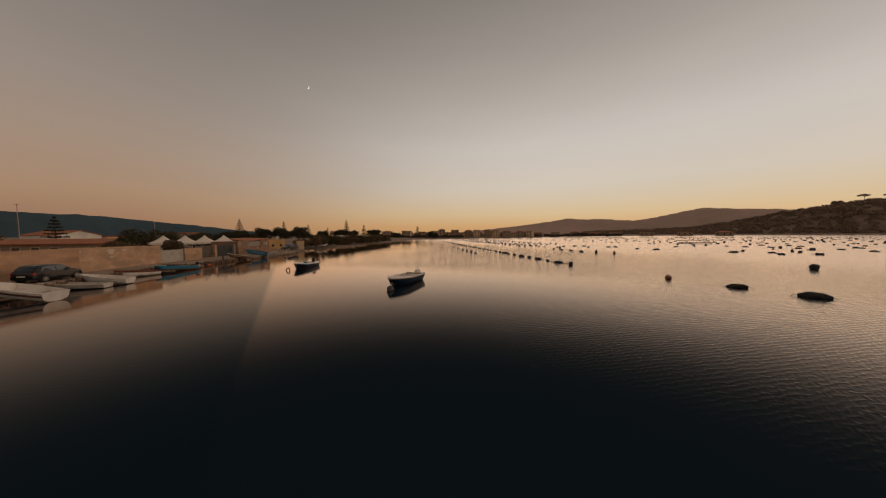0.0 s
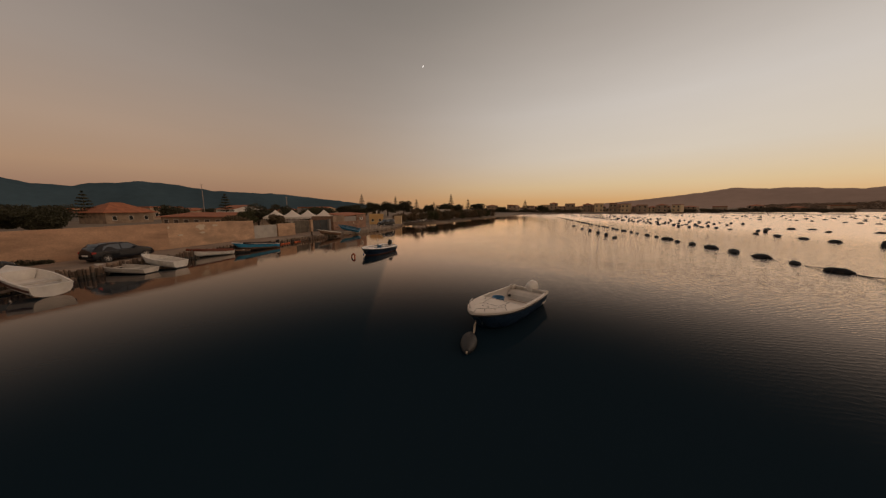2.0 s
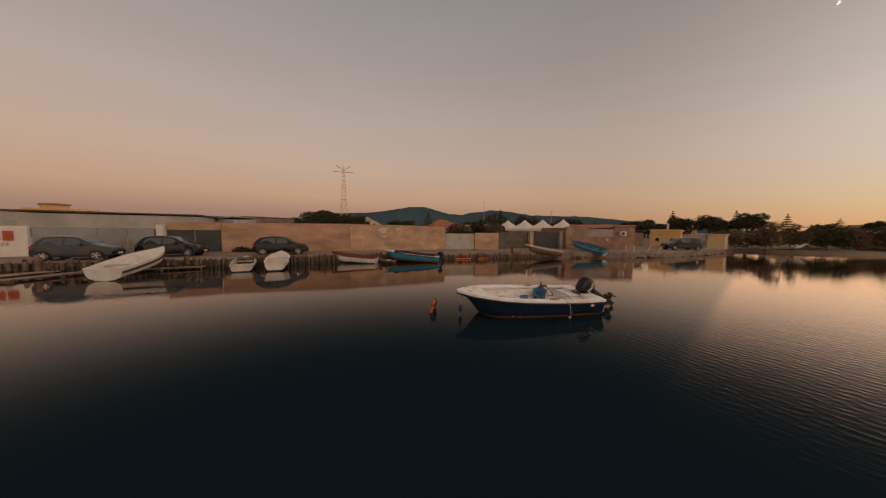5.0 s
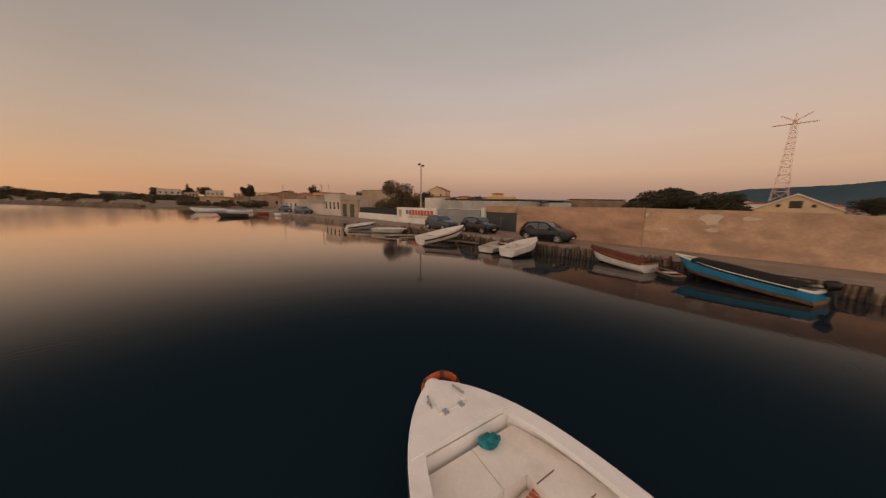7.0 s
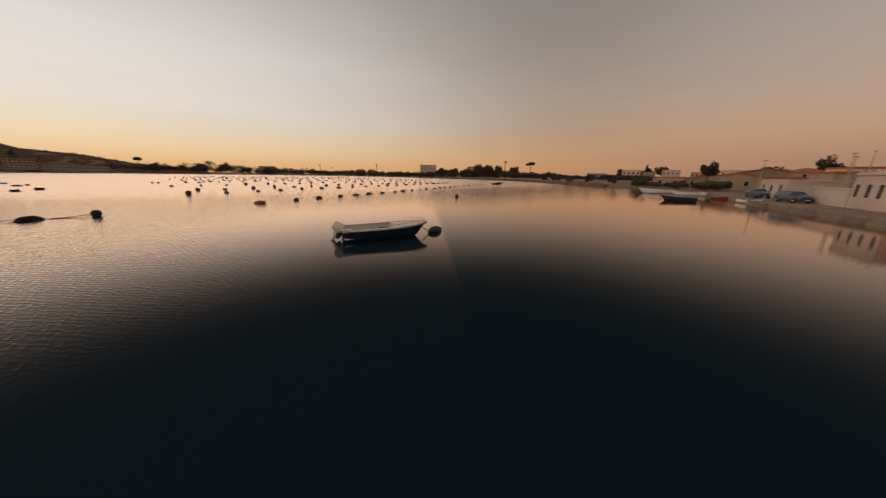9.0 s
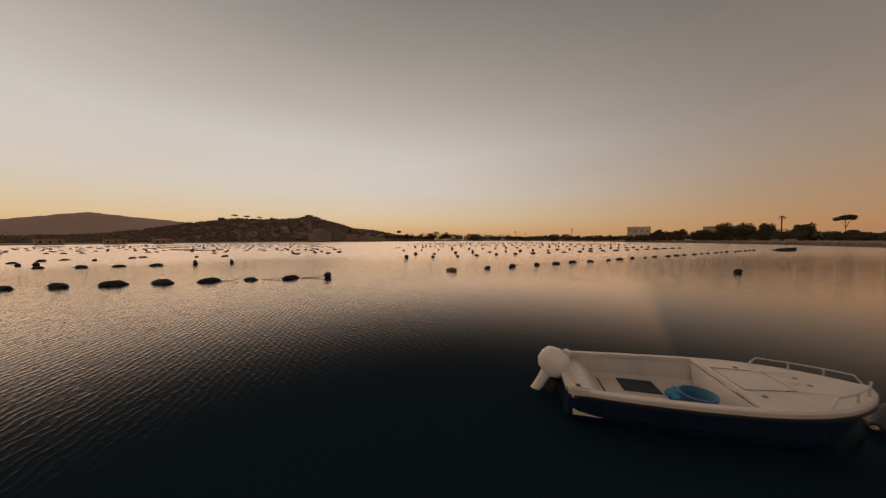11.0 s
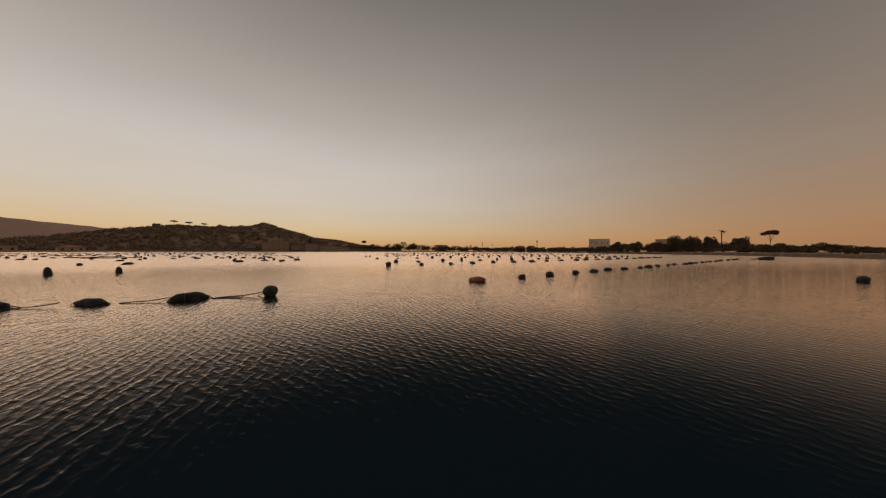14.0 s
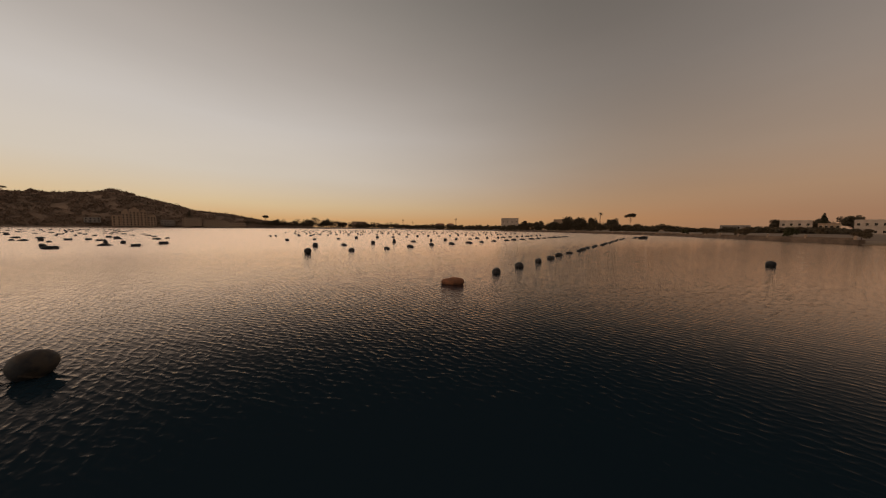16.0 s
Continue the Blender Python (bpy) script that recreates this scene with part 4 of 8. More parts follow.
def build_bank_stakes():
    """Pale leaning stakes and loose stones on the bank before the shed."""
    rng = random.Random(12)
    for y, lean in ((56.6, 3), (57.6, -4), (59.4, 24), (61.0, 22)):
        bm = bmesh.new()
        lathe(bm, [(0.06, -0.5), (0.055, 0.7), (0.04, 0.75)], 9)
        solid("mooring_stake", bm, M["patch"], "pale leaning wooden stake on the bank", "stake", group="bank stakes", m=pose(quay_x(y) - 0.15, y, G, -lean, rng.uniform(-6, 6), 0))
    for k in range(26):
        y = rng.uniform(46.5, 76)
        bm = bmesh.new()
        bmesh.ops.create_icosphere(bm, subdivisions=2, radius=rng.uniform(0.14, 0.34))
        o = rng.uniform(0, 50)
        for v in bm.verts:
            v.co *= 1 + 0.35 * noise.noise(v.co * 4 + Vector((o, 0, 0)))
            v.co.z *= 0.6
        solid("bank_stone", bm, M["concrete"], "rough stone at the foot of the bank", "stone", group="bank stones", m=pose(quay_x(y) + rng.uniform(0.3, 0.6), y, rng.uniform(0.0, 0.12), 0, 0, rng.uniform(0, 360)))


build_bank_stakes()


def build_aircon():
    th = thing("air_conditioner", pose(-42.05, 60.0, 2.3, 0, 0, 96), "white wall-mounted air conditioner unit", "air conditioner")
    part("casing", B(-0.4, -0.36, 0, 0.4, -0.01, 0.55, bevel=0.02), M["white_paint"], th)
    bm = bmesh.new()
    lathe(bm, [(0.2, 0), (0.2, 0.02)], 16, Matrix.Translation((-0.1, -0.37, 0.28)) @ pose(0, 0, 0, 90, 0, 0))
    part("grille", bm, M["black_matt"], th)


build_aircon()
west("yellow_hut", (-48.3, 70.8), (-45.4, 72.9), 3.5, 2.45, "ochre", "bright ochre hut with two arched windows", cols=2, sides=(0,), arch=True, win=(0.55, 0.6), z0=0.5, parapet=0.12)
bm = bmesh.new()
lathe(bm, [(0.12, 3.0), (0.12, 4.1)], 10, Matrix.Translation((-47.5, 73.0, 0)))
struct("chimney_pipe", bm, "white_paint", "pale chimney pipe on the ochre hut", "chimney")
west("low_shed", (-50.5, 66.5), (-49.0, 70.3), 3.0, 2.2, "brown_wall", "small brown lean-to shed", sides=(), roof="shed", roof_mat="roof_dark", rise=0.3, z0=0.5)
west("storage_box", (-43.5, 75.2), (-41.9, 76.0), 1.8, 1.95, "cream", "beige boxy kiosk at the quay's end", sides=(), z0=0.55, parapet=0)
# warehouse behind the sign
west("warehouse", (-38.9, 0.0), (-42.4, 12.0), 11.0, 3.2, "pale_wall", "low pale warehouse with a thin dark roof edge", roof="shed", roof_mat="roof_dark", rise=0.12, cols=3, sides=(0,), win=(2.6, 0.8), z0=0.5, shutter=True, over=0.2)
west("store_house", (-46.3, 3.6), (-51.6, 10.6), 5.0, 3.35, "cream", "low cream store with a thin flat roof", roof="shed", roof_mat="roof_dark", rise=0.1, cols=2, sides=(0,), win=(1.6, 0.7), z0=0.5, over=0.25)
bm = B(-39.9, -3.6, 0.45, -37.4, -1.3, 4.05, bevel=0.02)
struct("hut_white", bm, "white_paint", "small white block beside the warehouse", "hut")
ls = west("long_shed", (-54.4, 10.3), (-59.4, 15.2), 4.0, 3.6, "rust_sheet", "long rusty corrugated shed behind the wall", roof="shed", roof_mat="rust_sheet", rise=0.08, sides=(), z0=0.5, over=0.05)
for k in range(20):
    part("sheet_rib", B(-3.4 + k * 0.35, -0.03, 0.05, -3.3 + k * 0.35, 0.0, 3.55), M["rust_sheet"], ls)
west("tin_shelter", (-46.4, 13.1), (-48.7, 14.4), 3.0, 3.1, "pale_wall", "small tin-roofed shelter beside the rusty shed", roof="shed", roof_mat="sheet", rise=0.25, sides=(), z0=0.5, over=0.1)
# white and brown houses to the south
wh = west("white_house", (-24.6, -21.7), (-26.6, -16.3), 6.0, 3.55, "villa_white", "small white house with a notched parapet by the road", cols=4, sides=(0,), floors=1, win=(0.6, 1.35), z0=0.5, parapet=0.18)
for k in range(6):
    part("merlon", B(-2.75 + k * 1.0, 0.01, 3.92, -2.3 + k * 1.0, 0.22, 4.15, bevel=0.02), M["villa_white"], wh)
west("garden_wall", (-22.5, -27.3), (-24.55, -21.8), 0.35, 2.0, "villa_white", "low weathered white garden wall along the road", sides=(), parapet=0, z0=0.5, category="wall")
west("garage_wall", (-26.65, -16.2), (-28.5, -11.2), 0.4, 2.9, "tan", "tan wall with two dark doors", sides=(), parapet=0, z0=0.5)
for yy in (-14.9, -12.7):
    xx = -26.65 - (yy + 16.2) * 0.37
    bm = B(-0.6, -0.09, 0.0, 0.6, -0.004, 2.25, bevel=0.02)
    th = thing("garage_door", pose(xx, yy, G, 0, 0, heading((-26.65, -16.2), (-28.5, -11.2))), "dark slatted metal garage door", "door")
    part("leaf", bm, M["dark_sheet"], th)
west("brown_house", (-33.0, -27.0), (-38.5, -20.6), 8.0, 5.2, "tan", "unfinished brown block house", cols=2, sides=(), floors=2, z0=0.5, roof_mat="roof_dark", parapet=0)


# lamp post
def build_lamp_post():
    th = thing("street_lamp", pose(-36.0, -2.1, 0.55), "tall grey lamp post with two floodlights", "street lamp")
    bm = bmesh.new()
    lathe(bm, [(0.13, 0), (0.11, 3), (0.075, 8.1)], 12)
    part("pole", bm, M["pole"], th)
    bm = bmesh.new()
    tube(bm, [(-0.55, -0.55, 8.15), (0, 0, 8.12), (0.6, 0.6, 8.2)], 0.035)
    part("crossbar", bm, M["pole"], th)
    for s in (-1, 1):
        part("floodlight", B(-0.17, -0.2, 0, 0.17, 0.2, 0.15, bevel=0.03, m=pose(0.5 * s, 0.5 * s, 8.2, 20 * s, -25 * s, 45)), M["roof_dark"], th)


build_lamp_post()


# lattice pylon
def build_pylon():
    H, W0, W1 = 228, 34, 9
    th = thing("pylon", pose(-1235, -190, 30, 0, 0, 10), "very tall faded red-and-white lattice pylon on the horizon", "pylon", kind="structure")
    for sx, sy in ((-1, -1), (1, -1), (1, 1), (-1, 1)):
        bm = bmesh.new()
        tube(bm, [(sx * W0 / 2, sy * W0 / 2, 0), (sx * 9, sy * 9, 90), (sx * W1 / 2, sy * W1 / 2, 215)], [0.9, 0.75, 0.6], 6)
        part("leg", bm, M["pylon"], th)
    zs = [0, 26, 50, 72, 92, 110, 126, 142, 157, 171, 184, 196, 207, 215]

    def half(z):
        return float(np.interp(z, [0, 90, 215], [W0 / 2, 9, W1 / 2]))

    bm = bmesh.new()
    for a, b in zip(zs, zs[1:]):
        p, q = half(a), half(b)
        for c0, c1 in (((-1, -1), (1, -1)), ((1, -1), (1, 1)), ((1, 1), (-1, 1)), ((-1, 1), (-1, -1))):
            tube(bm, [(c0[0] * p, c0[1] * p, a), (c1[0] * q, c1[1] * q, b)], 0.30, 4)
            tube(bm, [(c1[0] * p, c1[1] * p, a), (c0[0] * q, c0[1] * q, b)], 0.30, 4)
            tube(bm, [(c0[0] * q, c0[1] * q, b), (c1[0] * q, c1[1] * q, b)], 0.6, 4)
    part("bracing", bm, M["pylon"], th)
    bm = bmesh.new()
    tube(bm, [(0, -40, 207), (0, 40, 207)], 1.5, 6)
    part("crossarm", bm, M["pylon"], th)
    for s in (-1, 1):
        bm = bmesh.new()
        tube(bm, [(0, 0, 214), (0, s * 28, 232)], 1.3, 6)
        part("horn", bm, M["pylon"], th)
    bm = bmesh.new()
    tube(bm, [(0, 0, 205), (0, 0, 234)], 1.1, 6)
    part("spire", bm, M["pylon"], th)


build_pylon()

# ---- boats ----
class Hull:
    """Lines of an open boat: x from the stern (0) to the bow (L), z = 0 at the waterline."""

    def __init__(self, L, B, stern, bow, draft=0.16, fine=2.1, transom=0.86, flare=0.12, rake=0.45, full=0.42, blunt=1.0):
        self.L, self.B, self.stern, self.bow, self.draft, self.fine, self.transom, self.flare, self.rake, self.full, self.blunt = L, B, stern, bow, draft, fine, transom, flare, rake, full, blunt

    def half(self, s):
        k = self.full
        if s <= k:
            return self.B / 2 * (1 - (1 - self.transom) * ((k - s) / k) ** 2)
        return self.B / 2 * max(0.0, 1 - ((s - k) / (1 - k)) ** self.fine) ** self.blunt

    def rim(self, s):
        return self.stern + (self.bow - self.stern) * s ** 1.8

    def keel(self, s):
        return -self.draft + (self.draft + self.rim(1) * 0.55) * max(0, (s - 0.74) / 0.26) ** 2.4

    def x(self, s, u):
        return self.L * s - self.rake * (1 - u) ** 1.2 * s ** 7

    def section(self, s, inset=0.0, floor=None):
        """From the keel to the rim, one side."""
        w, zg, zk = max(self.half(s) - inset, 0.0), self.rim(s), self.keel(s)
        out = []
        for u, f in ((0, 0.02), (0.08, 0.5), (0.24, 0.80), (0.5, 1 - self.flare * 0.55), (0.78, 1 - self.flare * 0.2), (1.0, 1.0)):
            z = zk + (zg - zk) * u
            y = w * (f if s < 0.75 else f * (1 - 0.35 * (1 - u) * (s - 0.75) / 0.25))
            if floor is not None and z < floor:
                z = floor
            out.append((self.x(s, u), y, z))
        return out

    def inside(self, s, z):
        """Half width of the hull at that height."""
        a = self.section(s)
        return float(np.interp(z, [p[2] for p in a], [p[1] for p in a]))

    def ring(self, s, inset=0.0, floor=None):
        a = self.section(s, inset, floor)
        return [(x, y, z) for x, y, z in reversed(a)] + [(x, -y, z) for x, y, z in a]

    def stations(self, a=0.0, b=1.0, n=22):
        return [a + (b - a) * (1 - (1 - i / n) ** 1.3) for i in range(n + 1)]


def clip_band(bm, z0, z1):
    """Keeps what lies between two levels."""
    for z, keep_up in ((z0, True), (z1, False)):
        if z is not None:
            bmesh.ops.bisect_plane(bm, geom=bm.verts[:] + bm.edges[:] + bm.faces[:], plane_co=(0, 0, z), plane_no=(0, 0, 1), clear_inner=keep_up, clear_outer=not keep_up)


def boat_body(th, h, hull_mat, liner_mat, rim_mat, floor=0.06, gw=0.12, bottom=None, bottom_z=0.05, deck=None, deck_mat=None, thwarts=(), rail=None, rim_h=0.035, well=None):
    st = h.stations()

    def skin(z0, z1):
        bm = bmesh.new()
        loft(bm, [h.ring(s) for s in st], False)
        v = [bm.verts.new(p) for p in h.ring(0)]
        bm.faces.new(v)
        bmesh.ops.remove_doubles(bm, verts=bm.verts, dist=1e-4)
        clip_band(bm, z0, z1)
        return bm

    if bottom:
        part("hull", skin(bottom_z, None), M[hull_mat], th, smooth=False)
        part("bottom", skin(None, bottom_z), M[bottom], th, "rust-red antifouled bottom")
    else:
        part("hull", skin(None, None), M[hull_mat], th)
    bm = bmesh.new()
    sti = [s for s in st if s < 0.97]
    loft(bm, [h.ring(s, 0.055, floor) for s in sti], False)
    v = [bm.verts.new((x + 0.05, y, z)) for x, y, z in h.ring(0, 0.055, floor)]
    bm.faces.new(v)
    part("liner", bm, M[liner_mat], th)
    # rim: a capping strip all round
    bm = bmesh.new()
    for side in (1, -1):
        rings = []
        for s in st:
            w, z = h.half(s), h.rim(s)
            o, i = side * (w + 0.025), side * max(0.0, w - gw)
            x = h.L * s
            rings.append([(x, o, z - 0.03), (x, o, z + rim_h * 0.6), (x, o - side * 0.02, z + rim_h), (x, i, z + rim_h), (x, i, z - 0.02)])
        loft(bm, rings)
    w, z = h.half(0), h.rim(0)
    box(bm, -0.03, -w + gw + 0.002, z - 0.03, 0.08, w - gw - 0.002, z + rim_h - 0.003)
    part("gunwale", bm, M[rim_mat], th)
    if rail:
        bm = bmesh.new()
        for side in (1, -1):
            loft(bm, [[(h.L * s + (0.02 if s > 0.99 else 0), side * (h.half(s) + 0.005), h.rim(s) - 0.09), (h.L * s + (0.03 if s > 0.99 else 0), side * (h.half(s) + 0.04), h.rim(s) - 0.075),
                       (h.L * s + (0.03 if s > 0.99 else 0), side * (h.half(s) + 0.04), h.rim(s) - 0.04), (h.L * s, side * (h.half(s) + 0.005), h.rim(s) - 0.032)] for s in st])
        part("rubbing_strake", bm, M[rail], th)
    if deck is not None:
        bm = bmesh.new()
        ds = h.stations(deck, 0.995, 12)
        rings = []
        for s in ds:
            w, z = max(h.half(s) - 0.01, 0.004), h.rim(s) + rim_h + 0.006
            rings.append([(h.L * s, w * f, z + 0.03 * (1 - f * f)) for f in (-1, -0.5, 0, 0.5, 1)] + [(h.L * s, w * f, z - 0.05) for f in (1, 0.5, 0, -0.5, -1)])
        loft(bm, rings)
        z = h.rim(deck)
        w, wb = h.half(deck) - 0.06, max(0.02, h.inside(deck, floor) - 0.10)
        loft(bm, [[(x, -wb, floor - 0.01), (x, wb, floor - 0.01), (x, w, z - 0.02), (x, -w, z - 0.02)] for x in (h.L * deck, h.L * deck + 0.03)])
        part("foredeck", bm, M[deck_mat or rim_mat], th)
    for s, wd, zz, ma in thwarts:
        w = h.half(s) - 0.07
        part("thwart", B(h.L * s - wd / 2, -w, zz, h.L * s + wd / 2, w, zz + 0.05, bevel=0.012), M[ma], th)


def outboard(th, x, y, z, cowl, size=1.0, tilt=0.0, marks=None, turn=0.0, leg_mat="alu", tiller=True):
    """An outboard motor clamped on the transom; it moves with its boat."""
    m = Matrix.Translation((x, y, z)) @ Matrix.Rotation(radians(turn), 4, "Z") @ Matrix.Rotation(radians(tilt), 4, "Y") @ Matrix.Scale(size, 4)
    bm = bmesh.new()
    rings = []
    for zz, a, b, off in ((0.12, 0.15, 0.11, 0.0), (0.16, 0.22, 0.15, 0.0), (0.28, 0.27, 0.175, -0.01), (0.42, 0.27, 0.175, -0.01), (0.52, 0.24, 0.155, 0.0), (0.575, 0.17, 0.11, 0.01), (0.585, 0.06, 0.04, 0.01)):
        rings.append([(-0.22 + off + a * math.copysign(abs(math.cos(t)) ** 0.6, math.cos(t)), b * math.copysign(abs(math.sin(t)) ** 0.6, math.sin(t)), zz) for t in np.linspace(0, 2 * math.pi, 24, endpoint=False)])
    loft(bm, rings)
    bmesh.ops.transform(bm, matrix=m, verts=bm.verts)
    motor = part("outboard_motor", bm, M[cowl], th, "outboard motor with a rounded cowling", smooth=True)
    bm = bmesh.new()
    rings = []
    for zz, a, b, off in ((0.12, 0.13, 0.09, 0), (-0.1, 0.10, 0.06, 0), (-0.5, 0.075, 0.035, -0.03), (-0.78, 0.07, 0.03, -0.05)):
        rings.append([(-0.22 + off + a * math.cos(t), b * math.sin(t), zz) for t in np.linspace(0, 2 * math.pi, 14, endpoint=False)])
    loft(bm, rings)
    lathe(bm, [(0.01, -0.26), (0.05, -0.2), (0.06, 0.0), (0.05, 0.14), (0.01, 0.18)], 12, Matrix.Translation((-0.29, 0, -0.72)) @ pose(0, 0, 0, 0, 90, 0))
    box(bm, -0.34, -0.008, -0.98, -0.2, 0.008, -0.74)
    box(bm, -0.42, -0.09, -0.57, -0.16, 0.09, -0.55)
    bmesh.ops.transform(bm, matrix=m, verts=bm.verts)
    part("leg", bm, M[leg_mat], motor)
    bm = bmesh.new()
    for k in range(3):
        box(bm, -0.006, -0.05, 0.03, 0.006, 0.05, 0.15, m=Matrix.Translation((-0.49, 0, -0.72)) @ Matrix.Rotation(2 * math.pi * k / 3, 4, "X") @ Matrix.Rotation(0.5, 4, "Z"))
    bmesh.ops.transform(bm, matrix=m, verts=bm.verts)
    part("propeller", bm, M["black_matt"], motor)
    bm = B(-0.14, -0.12, -0.16, 0.03, 0.12, 0.1, bevel=0.02)
    bmesh.ops.transform(bm, matrix=m, verts=bm.verts)
    part("bracket", bm, M["black_matt"], motor)
    if tiller:
        bm = bmesh.new()
        tube(bm, [(0.0, 0.05, 0.2), (0.3, 0.08, 0.22), (0.62, 0.1, 0.24)], [0.03, 0.022, 0.03])
        bmesh.ops.transform(bm, matrix=m, verts=bm.verts)
        part("tiller", bm, M["black_matt"], motor)
    if marks:
        for k in range(6):
            for y in (-0.179, 0.179):
                bm = B(-0.40 + 0.055 * k, y - 0.007, 0.24 + 0.012 * (k - 2.5) ** 2 * 0.6, -0.368 + 0.055 * k, y + 0.007, 0.31 + 0.012 * (k - 2.5) ** 2 * 0.6)
                bmesh.ops.transform(bm, matrix=m, verts=bm.verts)
                part("pale_bar", bm, M[marks], motor)


def bucket_bm(r0, r1, h, wall=0.015):
    bm = bmesh.new()
    lathe(bm, [(0.001, 0), (r0, 0), (r0 + (r1 - r0) * 0.5, h * 0.5), (r1, h - 0.03), (r1 + 0.014, h - 0.025), (r1 + 0.014, h), (r1 - wall, h), (r0 - wall, 0.02), (0.001, 0.02)], 24, caps=(False, False))
    return bm


def build_navy_boat():
    """The navy boat moored off the quay, seen from close by."""
    st, bw = (-19.86, 38.48), (-19.69, 33.68)
    base = pose(*st, 0.06, 0, 0, heading(st, bw)) @ pose(0, 0, 0, -3.4, 0, 0)
    h = Hull(4.81, 1.93, 0.50, 0.72, draft=0.2, fine=3.2, transom=0.94, flare=0.16, rake=0.55, full=0.38, blunt=0.80)
    th = thing("motorboat", base, "navy open motorboat with white inside, moored to a float", "boat")
    boat_body(th, h, "navy", "boat_liner", "boat_white", floor=0.24, gw=0.17, bottom="antifoul", bottom_z=0.055, deck=0.82, rail="black_matt", rim_h=0.05)
    # side benches and the raised fore platform with an open well
    for side in (1, -1):
        bm = bmesh.new()
        rings = []
        for s in (0.36, 0.42, 0.48, 0.54, 0.60, 0.66, 0.70, 0.703, 0.74, 0.77, 0.79, 0.807):
            w = h.inside(s, 0.49) - 0.09
            wb = max(0.05, h.inside(s, 0.25) - 0.11 - 0.12 * max(0, s - 0.7))
            i = max(0.32, w - 0.40) if s < 0.6 else 0.30 if s < 0.702 else 0.004
            i = min(i, w - 0.02, wb - 0.02)
            z = 0.49
            rings.append([(h.L * s, side * wb, 0.23), (h.L * s, side * w, z), (h.L * s, side * i, z), (h.L * s, side * i, 0.23)])
        loft(bm, rings)
        part("side_bench", bm, M["boat_liner"], th)
    # stern locker with its lid, aft wells
    part("stern_locker", B(0.38, -0.68, 0.23, 0.88, 0.34, 0.46, bevel=0.02), M["boat_white"], th)
    part("locker_lid", B(0.42, -0.62, 0.462, 0.84, 0.28, 0.485, bevel=0.008), M["boat_white"], th)
    bm = bmesh.new()
    for a, b in (((0.40, -0.64), (0.86, -0.64)), ((0.86, -0.64), (0.86, 0.30)), ((0.86, 0.30), (0.40, 0.30))):
        tube(bm, [(*a, 0.472), (*b, 0.472)], 0.008, 5)
    part("lid_seal", bm, M["hull_wood"], th)
    for side in (1, -1):
        part("aft_deck", B(0.03, side * 0.50 - 0.25, 0.46, 0.46, side * 0.50 + 0.25, 0.564, bevel=0.015), M["boat_white"], th)
    part("transom_board", B(0.02, -0.24, 0.3, 0.09, 0.24, 0.60, bevel=0.01), M["boat_white"], th)
    outboard(th, -0.10, 0.02, 0.33, "black", 1.18, tilt=58, marks="cowl_white", turn=5, leg_mat="black_matt")
    # wooden thole pads and pins
    for side in (1, -1):
        s = 0.385
        y = side * (h.half(s) - 0.10)
        bm = bmesh.new()
        loft(bm, [[(h.L * s + u, y + q * w, h.rim(s) + 0.052 + zz * t) for q, zz in ((-1, 0), (-1, 0.6), (-0.7, 1), (0.7, 1), (1, 0.6), (1, 0))] for u, w, t in ((-0.17, 0.03, 0.015), (-0.14, 0.05, 0.03), (-0.07, 0.06, 0.045), (0.07, 0.06, 0.045), (0.14, 0.05, 0.03), (0.17, 0.03, 0.015))])
        pad = part("thole_pad", bm, M["thole_wood"], th)
        if side == -1:
            bm = bmesh.new()
            lathe(bm, [(0.014, 0.08), (0.014, 0.21), (0.008, 0.22)], 8, Matrix.Translation((h.L * s, y, h.rim(s))))
            part("thole_pin", bm, M["thole_wood"], pad)
    # hatch, hinges and cleats on the foredeck
    z = h.rim(0.91) + 0.078
    bm = bmesh.new()
    tube(bm, [(4.23, -0.19, z), (4.25, -0.2, z), (4.47, -0.13, z), (4.53, -0.03, z), (4.53, 0.05, z), (4.47, 0.13, z), (4.25, 0.2, z), (4.23, 0.19, z), (4.23, -0.19, z)], 0.010, 6)
    hatch = part("hatch_seam", bm, M["boat_liner"], th)
    for y in (-0.11, 0.11):
        part("hinge", B(4.19, y - 0.03, z - 0.02, 4.27, y + 0.03, z + 0.012, bevel=0.004), M["steel"], hatch)
    for y in (-0.23, 0.23):
        bm = bmesh.new()
        tube(bm, [(4.35, y, z + 0.02), (4.53, y * 0.8, z + 0.03)], 0.014, 6)
        box(bm, 4.41, y * 0.95 - 0.015, z - 0.05, 4.47, y * 0.95 + 0.015, z + 0.02)
        part("cleat", bm, M["steel"], th)
    bm = bmesh.new()
    zb = h.rim(1.0)
    lathe(bm, [(0.105, zb - 0.05), (0.115, zb + 0.03), (0.10, zb + 0.058), (0.02, zb + 0.066)], 20, Matrix.Translation((h.L - 0.085, 0, 0)))
    part("bow_cap", bm, M["boat_white"], th, smooth=True)
    # tricolour sticker on the quarter, both sides
    for side in (1, -1):
        for k, ma in enumerate(("sign_green", "cowl_white", "sign_red")):
            s = 0.12 - k * 0.0135
            y = side * (h.half(s) * 0.985 + 0.012)
            part("sticker_stripe", B(h.L * s - 0.033, y - 0.006, 0.33, h.L * s + 0.032, y + 0.006, 0.43), M[ma], th)
    # chipped paint along the waterline
    rng = random.Random(2)
